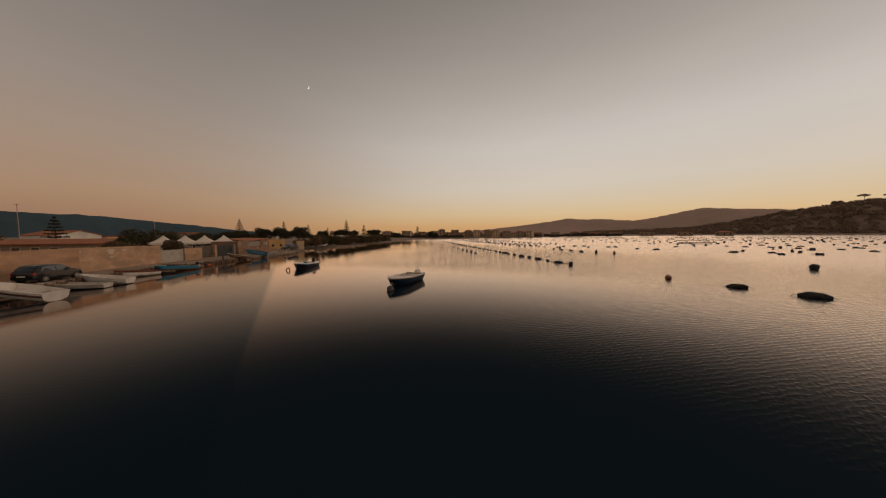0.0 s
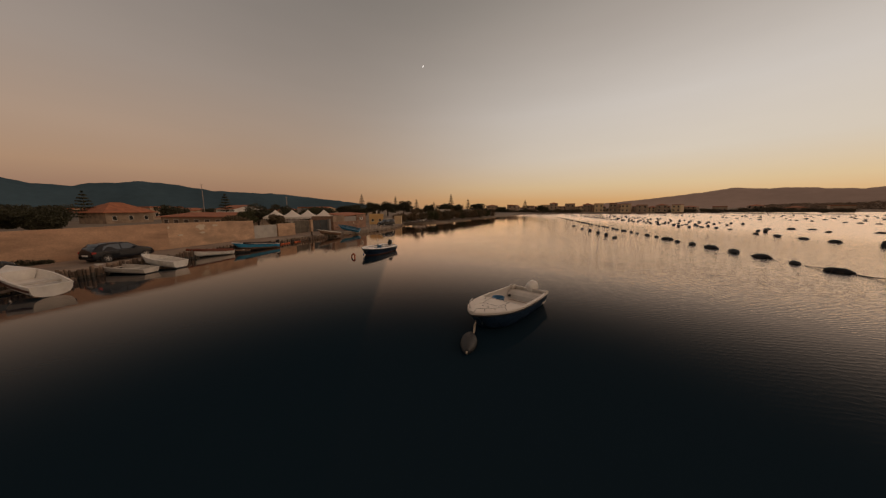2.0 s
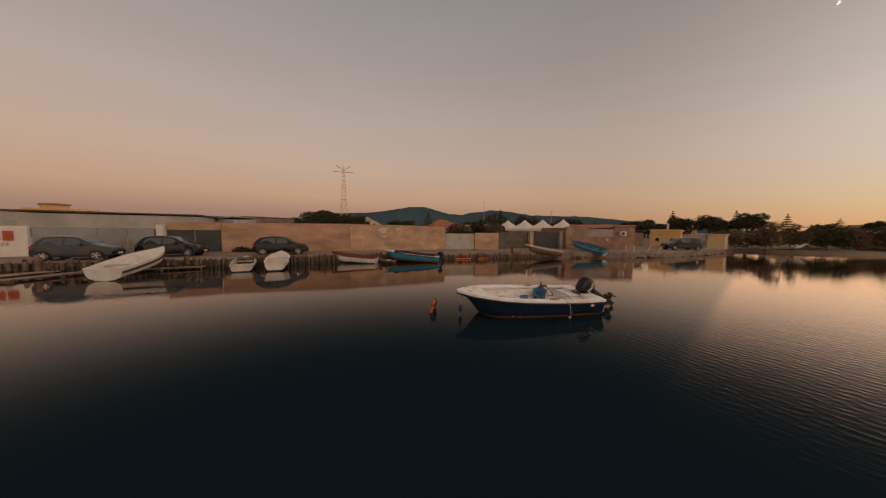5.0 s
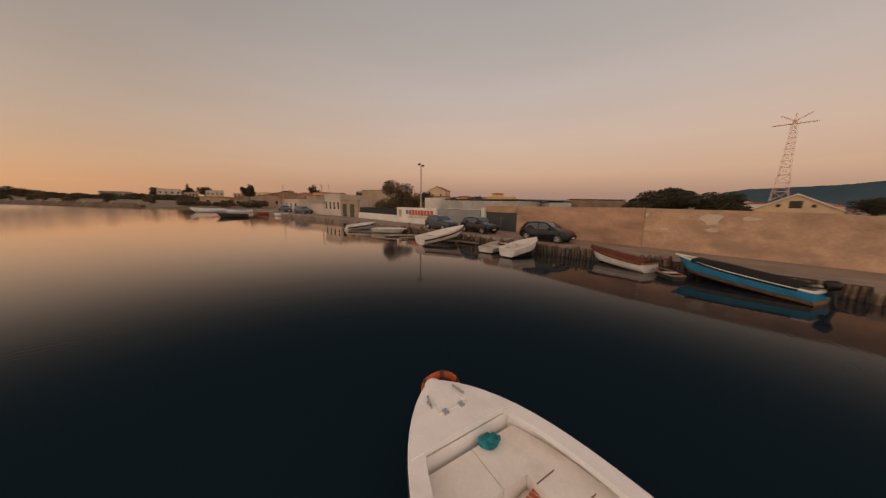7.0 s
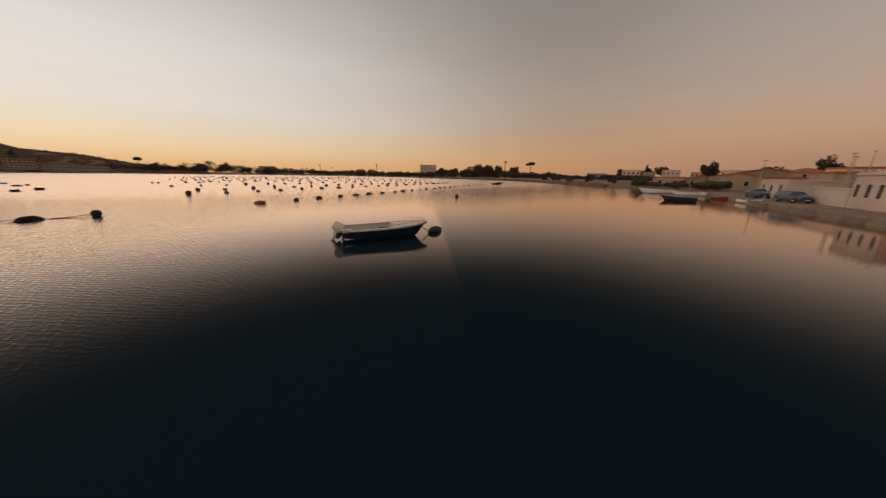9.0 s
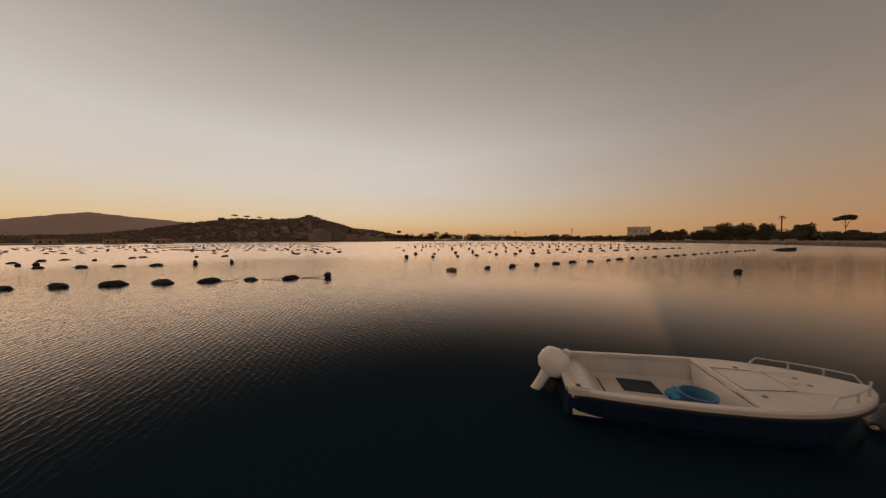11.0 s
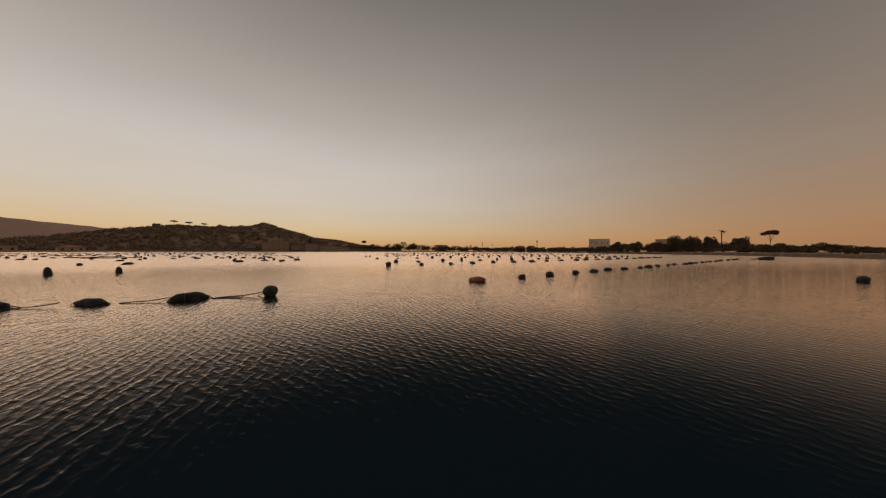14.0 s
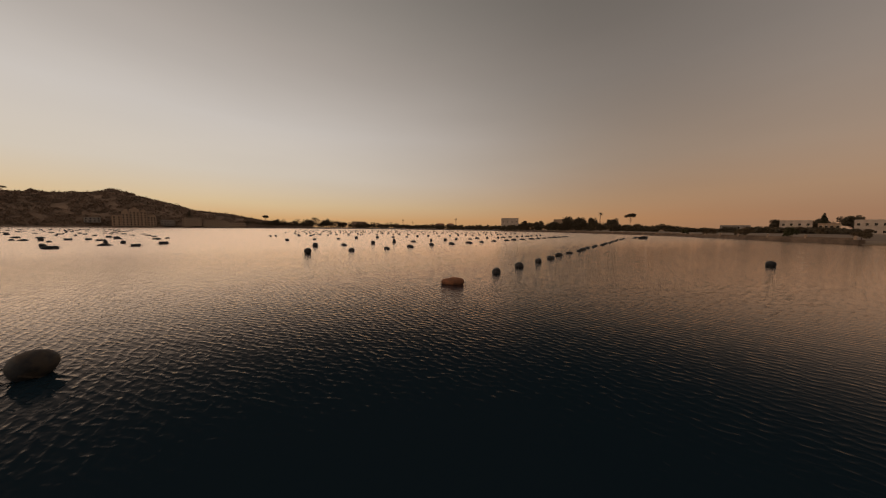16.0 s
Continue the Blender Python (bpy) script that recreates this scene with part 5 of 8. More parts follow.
    for k in range(7):
        s = rng.uniform(0.3, 0.68)
        y = h.inside(s, 0.06)
        bm = bmesh.new()
        bmesh.ops.create_icosphere(bm, subdivisions=1, radius=rng.uniform(0.010, 0.018), matrix=Matrix.Translation((h.L * s, y, 0.06)))
        part("barnacle", bm, M["boat_liner"], th)
    # fittings inside
    for xx, y0, y1 in ((2.9, -0.36, -0.68), (2.35, -0.36, -0.74), (3.25, -0.3, -0.55)):
        part("bench_seam", B(xx - 0.005, y1, 0.488, xx + 0.005, y0, 0.496), M["hull_wood"], th)

    def at(x, y, z, rz=0, rx=0, ry=0):
        return base @ pose(x, y, z, rx, ry, rz)

    tub = thing("tub", at(1.73, -0.22, 0.245), "large deep blue plastic tub with a rope handle", "tub")
    part("shell", bucket_bm(0.195, 0.24, 0.37), M["tub"], tub, smooth=True)
    bm = bmesh.new()
    tube(bm, [(0.235, 0.06, 0.36), (0.25, 0.12, 0.24), (0.17, 0.24, 0.13), (0.0, 0.29, 0.07), (-0.16, 0.25, 0.10), (-0.25, 0.12, 0.22), (-0.24, 0.05, 0.36)], 0.010)
    part("handle_rope", bm, M["rope"], tub)
    bk = thing("bucket", at(2.37, -0.08, 0.245, 0, 6, 8), "light blue plastic bucket", "bucket")
    part("shell", bucket_bm(0.095, 0.14, 0.20), M["bucket"], bk, smooth=True)
    # cloth, bag
    bm = bmesh.new()
    bmesh.ops.create_icosphere(bm, subdivisions=3, radius=0.1)
    for v in bm.verts:
        n = noise.fractal(v.co * 11, 0.9, 2.0, 3)
        v.co = Vector((v.co.x * (1.0 + 0.5 * n), v.co.y * (1.2 + 0.5 * n), max(-0.02, v.co.z * 0.55 + 0.05 * n)))
    solid("cloth", bm, M["teal"], "crumpled teal cloth on the boat's fore platform", "cloth", m=at(3.84, -0.22, 0.515))
    bag = thing("sack", at(3.16, -0.22, 0.245, 20), "white plastic sack with red marks", "sack")
    bm = bmesh.new()
    bmesh.ops.create_icosphere(bm, subdivisions=3, radius=0.24)
    for v in bm.verts:
        n = noise.fractal(v.co * 6, 0.9, 2.0, 3)
        v.co = Vector((v.co.x * (1.05 + 0.25 * n), v.co.y * (1.0 + 0.25 * n), max(0.0, v.co.z * 0.36 + 0.06 + 0.03 * n)))
    part("bag", bm, M["boat_white_old"], bag, smooth=True)
    for k in range(5):
        part("red_bar", B(-0.02 + 0.01 * k, -0.13 + 0.055 * k, 0.12, 0.10 + 0.01 * k, -0.095 + 0.055 * k, 0.152), M["sign_red"], bag)
    part("orange_tag", B(-0.2, 0.12, 0.10, -0.12, 0.2, 0.15, bevel=0.01), M["orange"], bag)
    # small electric motor lying on the far side
    tm = thing("trolling_motor", at(1.40, -0.70, 0.56, 20), "black electric trolling motor laid on the side bench", "motor")
    bm = bmesh.new()
    lathe(bm, [(0.02, -0.2), (0.065, -0.14), (0.07, 0.1), (0.03, 0.2)], 14, pose(0, 0, 0, 0, 90, 15))
    part("head", bm, M["black_matt"], tm, smooth=True)
    bm = bmesh.new()
    tube(bm, [(-0.1, -0.04, 0.0), (-0.2, -0.02, 0.03), (-0.28, 0.03, 0.02)], 0.03)
    part("shaft", bm, M["black_matt"], tm)
    bm = bmesh.new()
    tube(bm, [(0.02, 0, 0.04), (0.03, 0.03, 0.16), (0.09, 0.05, 0.2)], 0.025)
    part("clamp", bm, M["black_matt"], tm)
    bm = bmesh.new()
    tube(bm, [(-0.28, 0.03, 0.0), (-0.38, 0.2, -0.2), (-0.3, 0.32, -0.28), (-0.05, 0.22, -0.25)], 0.010, 6)
    part("cable", bm, M["black_matt"], tm)
    bm = bmesh.new()
    tube(bm, [(0.35, -0.2, 0.55), (0.8, -0.05, 0.59), (1.05, 0.05, 0.54)], [0.02, 0.016, 0.016])
    solid("boat_hook", bm, M["steel"], "metal bar lying across the stern locker", "bar", m=base)
    # mooring ropes over the side
    rope = thing("mooring_rope", at(0.12, 0, 0), "pale rope slung over the boat's side", "rope")
    y = h.half(0.29) + 0.03
    bm = bmesh.new()
    tube(bm, [(1.75, 0.25, 0.36), (1.55, 0.55, 0.52), (1.45, 0.78, 0.64), (1.38, y, 0.60), (1.28, y + 0.05, 0.42), (1.24, y + 0.06, 0.18), (1.26, y + 0.03, 0.03), (1.24, y + 0.02, -0.1)], 0.009)
    part("strand", bm, M["rope"], rope)
    bm = bmesh.new()
    tube(bm, [(1.5, 0.3, 0.36), (1.32, 0.6, 0.55), (1.25, 0.77, 0.65), (1.2, y, 0.58), (1.19, y + 0.02, 0.55)], 0.009)
    part("strand", bm, M["rope"], rope)
    bm = bmesh.new()
    bmesh.ops.create_icosphere(bm, subdivisions=2, radius=0.035, matrix=Matrix.Translation((1.25, y + 0.04, 0.05)) @ Matrix.Diagonal((1.6, 0.8, 0.7, 1)))
    part("knot", bm, M["rope"], rope)
    # bow line with its little blue float, and the half-sunk orange ring
    bl = thing("bow_float", at(4.68, 0.02, 0.0), "small dark blue float hanging from the bow line", "float")
    bm = bmesh.new()
    lathe(bm, [(0.01, 0.02), (0.05, 0.06), (0.06, 0.16), (0.045, 0.25), (0.015, 0.28)], 14, pose(0.02, 0.02, 0, 8, 0, 0))
    part("float", bm, M["bluefloat"], bl, smooth=True)
    bm = bmesh.new()
    tube(bm, [(0.02, 0, 0.62), (0.09, 0.03, 0.45), (0.02, 0.02, 0.27)], 0.010, 6)
    tube(bm, [(0.0, 0, 0.62), (-0.03, 0.03, 0.4), (0.02, 0.02, 0.27)], 0.008, 6)
    part("cord", bm, M["rope"], bl)
    ring = thing("ring_buoy", pose(-20.22, 32.95, 0.06, 80, 0, -18), "worn orange ring buoy floating half sunk on edge", "lifebuoy")
    bm = bmesh.new()
    R, r = 0.275, 0.066
    rings = []
    for i in range(29):
        a = 2 * math.pi * i / 28
        rings.append([((R + r * math.cos(b)) * math.cos(a), (R + r * math.cos(b)) * math.sin(a), r * 0.85 * math.sin(b)) for b in np.linspace(0, 2 * math.pi, 10, endpoint=False)])
    loft(bm, rings, True, (False, False))
    part("ring", bm, M["orange"], ring, smooth=True)
    for a in (35, 90, 150):
        bm = bmesh.new()
        q = Vector((R * math.cos(radians(a)), R * math.sin(radians(a)), 0))
        lathe(bm, [(r + 0.006, -0.035), (r + 0.008, 0.035)], 12, Matrix.Translation(q) @ Matrix.Rotation(radians(a), 4, "Z") @ pose(0, 0, 0, 90, 0, 0), (False, False))
        part("band", bm, M["antifoul"], ring)


M["sign_green"] = mat("green_stripe", (0.05, 0.20, 0.09), 0.7, var=0.1)
build_navy_boat()


def build_white_engine_boat():
    """The second moored boat: navy hull, long white foredeck with a low rail, white motor."""
    st, bw = (-3.55, 26.54), (-5.05, 21.93)
    base = pose(*st, 0, 0, 0, heading(st, bw))
    L = math.dist(st, bw)
    h = Hull(L, 2.02, 0.60, 0.77, draft=0.14, fine=2.7, transom=0.88, flare=0.14, rake=0.5, full=0.45, blunt=0.78)
    th = thing("motorboat", base, "navy and white fishing motorboat with a low bow rail", "boat")
    boat_body(th, h, "navy", "deck_white", "deck_white", floor=0.16, gw=0.09, bottom="antifoul", bottom_z=0.0, deck=0.57, rail="black_matt", rim_h=0.05)
    w = h.half(0.1) - 0.1
    part("engine_well", loft(bmesh.new(), [[(0.08, y, 0.15), (0.74, y * 0.98, 0.15), (0.66, y, 0.36), (0.50, y, 0.49), (0.44, y, 0.51), (0.08, y, 0.51)] for y in (-w, w)]), M["deck_white"], th)
    part("well_port", B(0.675, -0.76, 0.24, 0.72, -0.64, 0.35), M["black_matt"], th)
    for side in (1, -1):
        part("stern_block", B(0.0, side * (w - 0.02) - 0.12, 0.5, 0.34, side * (w - 0.02) + 0.12, 0.70, bevel=0.035), M["deck_white"], th)
        part("rod_socket", B(0.12, side * w - 0.045, 0.701, 0.2, side * w + 0.045, 0.707), M["black_matt"], th)
    part("floor_mat", B(1.28, 0.26, 0.165, 1.98, 0.78, 0.185, bevel=0.006), M["mat_blue"], th)
    part("floor_seam", B(0.86, -0.62, 0.162, 0.9, 0.7, 0.17), M["hull_wood"], th)
    outboard(th, -0.10, 0.05, 0.24, "cowl_white", 1.12, tilt=28, turn=-24, leg_mat="cowl_white", tiller=False)
    # seams, non-skid lines and fittings on the deck
    bm = bmesh.new()
    for a, b in (((2.85, -0.42), (3.6, -0.36)), ((3.6, -0.36), (3.6, 0.36)), ((3.6, 0.36), (2.85, 0.42)), ((2.85, 0.42), (2.85, -0.42))):
        za, zb = h.rim(a[0] / L) + 0.088, h.rim(b[0] / L) + 0.088
        tube(bm, [(*a, za), (*b, zb)], 0.007, 5)
    part("hatch_seam", bm, M["alu"], th)
    for y in (-0.34, 0.34):
        bm = bmesh.new()
        a, b = (3.45, y), (4.1, y * 1.1)
        tube(bm, [(*a, h.rim(a[0] / L) + 0.086), (*b, h.rim(b[0] / L) + 0.076)], 0.018, 6)
        part("grip_strip", bm, M["cowl_white"], th)
    bm = bmesh.new()
    lathe(bm, [(0.09, 0.0), (0.09, 0.012), (0.06, 0.016)], 18, Matrix.Translation((3.8, 0.0, h.rim(0.78) + 0.083)))
    part("deck_plate", bm, M["deck_white"], th)
    for x, y in ((3.3, 0.5), (3.95, -0.12), (3.95, 0.14), (3.0, -0.6)):
        part("fitting", B(x - 0.035, y - 0.02, h.rim(x / L) + 0.07, x + 0.035, y + 0.02, h.rim(x / L) + 0.10, bevel=0.006), M["alu"], th)
    for side in (1, -1):
        pts = []
        for s in (0.76, 0.78, 0.86, 0.93, 0.975, 0.99):
            pts.append((L * s, side * max(0.05, h.half(s) - 0.07), h.rim(s) + (0.05 if s in (0.76, 0.99) else 0.2)))
        bm = bmesh.new()
        tube(bm, pts, 0.013, 8)
        rail = part("bow_rail", bm, M["steel"], th, "bent stainless steel bow rail")
        for s in (0.86, 0.93):
            bm = bmesh.new()
            y = side * max(0.05, h.half(s) - 0.07)
            tube(bm, [(L * s, y, h.rim(s) + 0.04), (L * s, y, h.rim(s) + 0.2)], 0.011, 6)
            part("stanchion", bm, M["steel"], rail)
    bm = bmesh.new()
    tube(bm, [(2.80, -0.72, 0.73), (2.72, -0.45, 0.72), (2.68, -0.3, 0.71)], 0.016, 6)
    part("deck_edge_bar", bm, M["deck_white"], th)
    tub = thing("tub", base @ pose(2.16, -0.48, 0.17), "blue plastic tub standing in the cockpit", "tub")
    part("shell", bucket_bm(0.21, 0.265, 0.46), M["tub"], tub, smooth=True)
    part("lid", B(-0.80, -0.02, 0.0, -0.24, 0.46, 0.045, bevel=0.015), M["tub"], tub)
    bag = thing("tarpaulin", base @ pose(2.2, 0.30, 0.17, 0, 0, 60), "crumpled blue plastic sheet on the cockpit floor", "sheet")
    bm = bmesh.new()
    bmesh.ops.create_icosphere(bm, subdivisions=3, radius=0.22)
    for v in bm.verts:
        n = noise.fractal(v.co * 8, 0.9, 2.0, 3)
        v.co = Vector((v.co.x * (1.3 + 0.5 * n), v.co.y * 0.6 * (1 + 0.5 * n), max(0, v.co.z * 0.4 + 0.05 * n)))
    part("folds", bm, M["bucket"], bag)
    # mooring line down to a ribbed black float
    bm = bmesh.new()
    tube(bm, [(L - 0.28, 0.0, 0.42), (L - 0.10, 0.06, 0.34), (L + 0.16, 0.2, 0.12)], 0.018, 6)
    tube(bm, [(L - 0.28, 0.0, 0.44), (L - 0.08, 0.12, 0.28), (L + 0.16, 0.22, 0.12)], 0.014, 6)
    rope = solid("mooring_line", bm, M["rope"], "doubled pale mooring line from the bow", "rope", m=base)
    fl = thing("mooring_float", base @ pose(L + 0.72, 0.42, 0.09, 0, 0, 30) @ Matrix.Scale(1.12, 4), "long ribbed black mooring float", "float")
    bm = bmesh.new()
    prof = []
    for i in range(33):
        f = i / 32
        r = 0.235 * math.sin(math.pi * (0.04 + 0.92 * f)) ** 0.62
        prof.append((max(0.02, r * (1 + (0.025 if i % 2 else -0.02))), -0.55 + 1.1 * f))
    lathe(bm, prof, 20, pose(0, 0, 0, 0, 90, 0))
    part("ribbed_body", bm, M["buoy_plain"], fl)
    bm = bmesh.new()
    tube(bm, [(-0.53, 0, 0), (-0.64, 0, 0.02)], 0.03, 8)
    tube(bm, [(0.53, 0, 0), (0.62, 0, 0.0)], 0.03, 8)
    part("eye", bm, M["rope"], fl)


M["buoy_plain"] = mat("black_ribbed_rubber", (0.022, 0.024, 0.026), 0.5, var=0.35, scale=4, bump=0.2)
build_white_engine_boat()


# ---- small boats along the quay ----
def beached(name, st, bw, z_st, z_bw, beam, stern, bow, label, hull, liner, rim, floor=0.1, deck=None, thwarts=(), motor=None, roll=0.0, bottom=None, bottom_z=0.05, rail=None, deck_mat=None, draft=0.12, transom=0.8, fine=2.1, cover=None, band=None, motor_scale=0.8):
    """A boat with its stern (st) and bow (bw) at given places and heights of its waterline."""
    L = math.dist(st, bw)
    pitch = math.degrees(math.atan2(z_bw - z_st, L))
    base = Matrix.Translation((st[0], st[1], z_st)) @ pose(0, 0, 0, 0, 0, heading(st, bw)) @ pose(0, 0, 0, 0, -pitch, 0) @ pose(0, 0, 0, roll, 0, 0)
    h = Hull(L, beam, stern, bow, draft=draft, transom=transom, fine=fine)
    th = thing(name, base, label, "boat")
    boat_body(th, h, hull, liner, rim, floor=floor, gw=0.07, deck=deck, thwarts=thwarts, bottom=bottom, bottom_z=bottom_z, rail=rail, deck_mat=deck_mat)
    if cover:
        bm = bmesh.new()
        rings = []
        for s in h.stations(cover[0], cover[1], 14):
            w, z = h.half(s) + 0.04, h.rim(s)
            hump = 0.10 + 0.05 * noise.noise((s * 6, st[1], 0))
            rings.append([(L * s, w * f, z + 0.03 + hump * (1 - f * f) - (0.10 if abs(f) == 1 else 0)) for f in (-1, -0.97, -0.6, -0.2, 0.2, 0.6, 0.97, 1)])
        loft(bm, rings, False)
        r = bmesh.ops.solidify(bm, geom=bm.faces[:], thickness=0.012)
        part("cover", bm, M[cover[2]], th)
    if band:
        bm = bmesh.new()
        for side in (1, -1):
            loft(bm, [[(L * s, side * (h.half(s) * (1 - h.flare * 0.1) + 0.004), h.rim(s) - 0.27), (L * s, side * (h.half(s) * (1 - h.flare * 0.1) + 0.022), h.rim(s) - 0.26), (L * s, side * (h.half(s) + 0.022), h.rim(s) - 0.145), (L * s, side * (h.half(s) + 0.004), h.rim(s) - 0.135)] for s in h.stations(0.0, 0.97)])
        part("stripe", bm, M[band], th)
    if motor:
        outboard(th, 0.0, 0.0, stern - 0.05, motor, motor_scale, tilt=14, leg_mat="black_matt")
    return th


beached("speedboat", (-34.0, 35.2), (-34.75, 30.6), 0.02, 0.34, 1.6, 0.48, 0.66, "sky-blue speedboat with its bow drawn up on the quay", "blue", "boat_white_old", "boat_chalk", thwarts=((0.45, 0.35, 0.3, "boat_white_old"),), motor="black", bottom="hull_wood", bottom_z=0.14, cover=(0.08, 0.80, "cover"), transom=0.9, motor_scale=0.75)
beached("dinghy", (-33.7, 30.1), (-34.35, 26.5), 0.05, 0.22, 1.45, 0.40, 0.58, "small white dinghy under a rust-red cover", "boat_chalk", "boat_white_old", "hull_wood", cover=(0.02, 0.99, "red_cover"))
beached("raft_tender", (-33.1, 31.5), (-33.9, 30.3), 0.02, 0.04, 0.75, 0.20, 0.26, "little dark tender with a wooden rim among the mooring gear", "cover", "cover", "hull_wood", floor=0.05, thwarts=((0.4, 0.2, 0.2, "boat_white_old"),))
beached("dinghy", (-29.65, 24.15), (-33.3, 23.2), 0.10, 0.42, 1.35, 0.45, 0.58, "white rowing boat nosed up on the quay", "boat_chalk", "boat_chalk", "boat_chalk", thwarts=((0.25, 0.3, 0.3, "boat_white_old"), (0.55, 0.28, 0.33, "boat_white_old")), bottom="cover", bottom_z=-0.02, deck=0.86)
beached("skiff", (-29.45, 22.35), (-33.4, 20.75), 0.06, 0.2, 1.35, 0.30, 0.42, "flat grey-white skiff beside the piles", "boat_white_old", "boat_white_old", "boat_white_old", floor=0.06, thwarts=((0.3, 0.3, 0.2, "boat_white_old"), (0.65, 0.3, 0.22, "boat_white_old")), bottom="cover", bottom_z=0.0, deck=0.88)
beached("fishing_boat", (-26.9, 17.55), (-31.35, 17.0), 0.12, 0.74, 1.7, 0.5, 0.68, "cream fishing boat with a red-brown stripe, bow raised on a slip", "boat_chalk", "boat_chalk", "boat_chalk", deck=0.70, band="stripe_brown", transom=0.85, thwarts=((0.3, 0.3, 0.33, "boat_white_old"),), deck_mat="boat_chalk")
beached("rowing_boat", (-36.6, 48.2), (-37.9, 44.7), 0.30, 0.85, 1.4, 0.4, 0.5, "old wooden rowing boat hauled out on its side", "hull_wood", "boat_white_old", "boat_white_old", roll=-4, thwarts=((0.3, 0.22, 0.26, "plank"), (0.6, 0.22, 0.3, "plank")))
beached("rowing_boat", (-36.8, 53.4), (-40.4, 51.7), 0.35, 1.15, 1.6, 0.44, 0.6, "faded blue wooden rowing boat hauled up the bank", "blue", "blue_old", "blue_old", roll=-14, thwarts=((0.25, 0.25, 0.3, "blue_old"), (0.6, 0.25, 0.32, "blue_old")), bottom="boat_white_old", bottom_z=0.1)
beached("fishing_boat", (-23.9, 3.7), (-27.5, 3.0), 0.02, 0.25, 1.5, 0.42, 0.58, "cream open boat with a small motor at the quay", "boat_chalk", "boat_chalk", "boat_chalk", thwarts=((0.3, 0.3, 0.28, "boat_white_old"), (0.6, 0.3, 0.3, "boat_white_old")), motor="black", band="cover", motor_scale=0.6)
beached("dinghy", (-26.3, 7.0), (-28.9, 9.9), 0.02, 0.08, 1.5, 0.42, 0.5, "grey and white flat-bowed dinghy at a jetty", "pale_wall", "boat_white_old", "boat_chalk", thwarts=((0.35, 0.3, 0.28, "boat_white_old"),))


def build_jetties():
    """Low plank stages over the water."""
    for a, b, w, z, lab in (((-26.2, 10.9), (-30.0, 12.2), 1.3, 0.08, "low weathered plank jetty beside the piles"), ((-26.8, 13.4), (-30.2, 14.6), 0.9, 0.10, "narrow weathered plank stage"), ((-29.5, 15.6), (-31.4, 19.3), 0.6, 0.12, "half-sunk plank raft along the piles"),
                            ((-36.9, 50.3), (-38.6, 51.0), 0.7, 0.16, "loose grey boards sloping into the water")):
        t = Matrix.Translation((a[0], a[1], 0)) @ Matrix.Rotation(radians(heading(a, b)), 4, "Z")
        L = math.dist(a, b)
        th = thing("jetty", t, lab, "jetty")
        n = int(w / 0.19)
        me = mesh_of("plank", B(0, -0.085, 0, L, 0.085, 0.05, bevel=0.008), M["plank"])
        for k in range(n):
            ob = new("plank", me)
            ob.parent = th
            ob.matrix_basis = pose(random.uniform(-0.1, 0.1), -w / 2 + 0.19 * (k + 0.5), z + random.uniform(-0.008, 0.008), 0, random.uniform(-0.4, 0.4), random.uniform(-0.5, 0.5))
        for x in (0.25, L * 0.5, L - 0.25):
            part("bearer", B(x - 0.06, -w / 2 - 0.05, z - 0.13, x + 0.06, w / 2 + 0.05, z - 0.012), M["wood"], th)
            for y in (-w / 2, w / 2):
                bm = bmesh.new()
                lathe(bm, [(0.05, -1.4), (0.05, z + 0.03), (0.04, z + 0.05)], 9, Matrix.Translation((x, y + math.copysign(0.1, y), 0)))
                part("stake", bm, M["wood"], th)


build_jetties()


# loose orange float line by the piles
for y0, y1 in ((37.0, 38.6), (39.3, 40.4)):
    bm = bmesh.new()
    tube(bm, [(quay_x(y) + 0.78 + 0.08 * math.sin(y * 5), y, 0.06) for y in np.linspace(y0, y1, 7)], 0.07)
    solid("float_line", bm, M["orange"], "orange floating hose beside the piles", "hose")


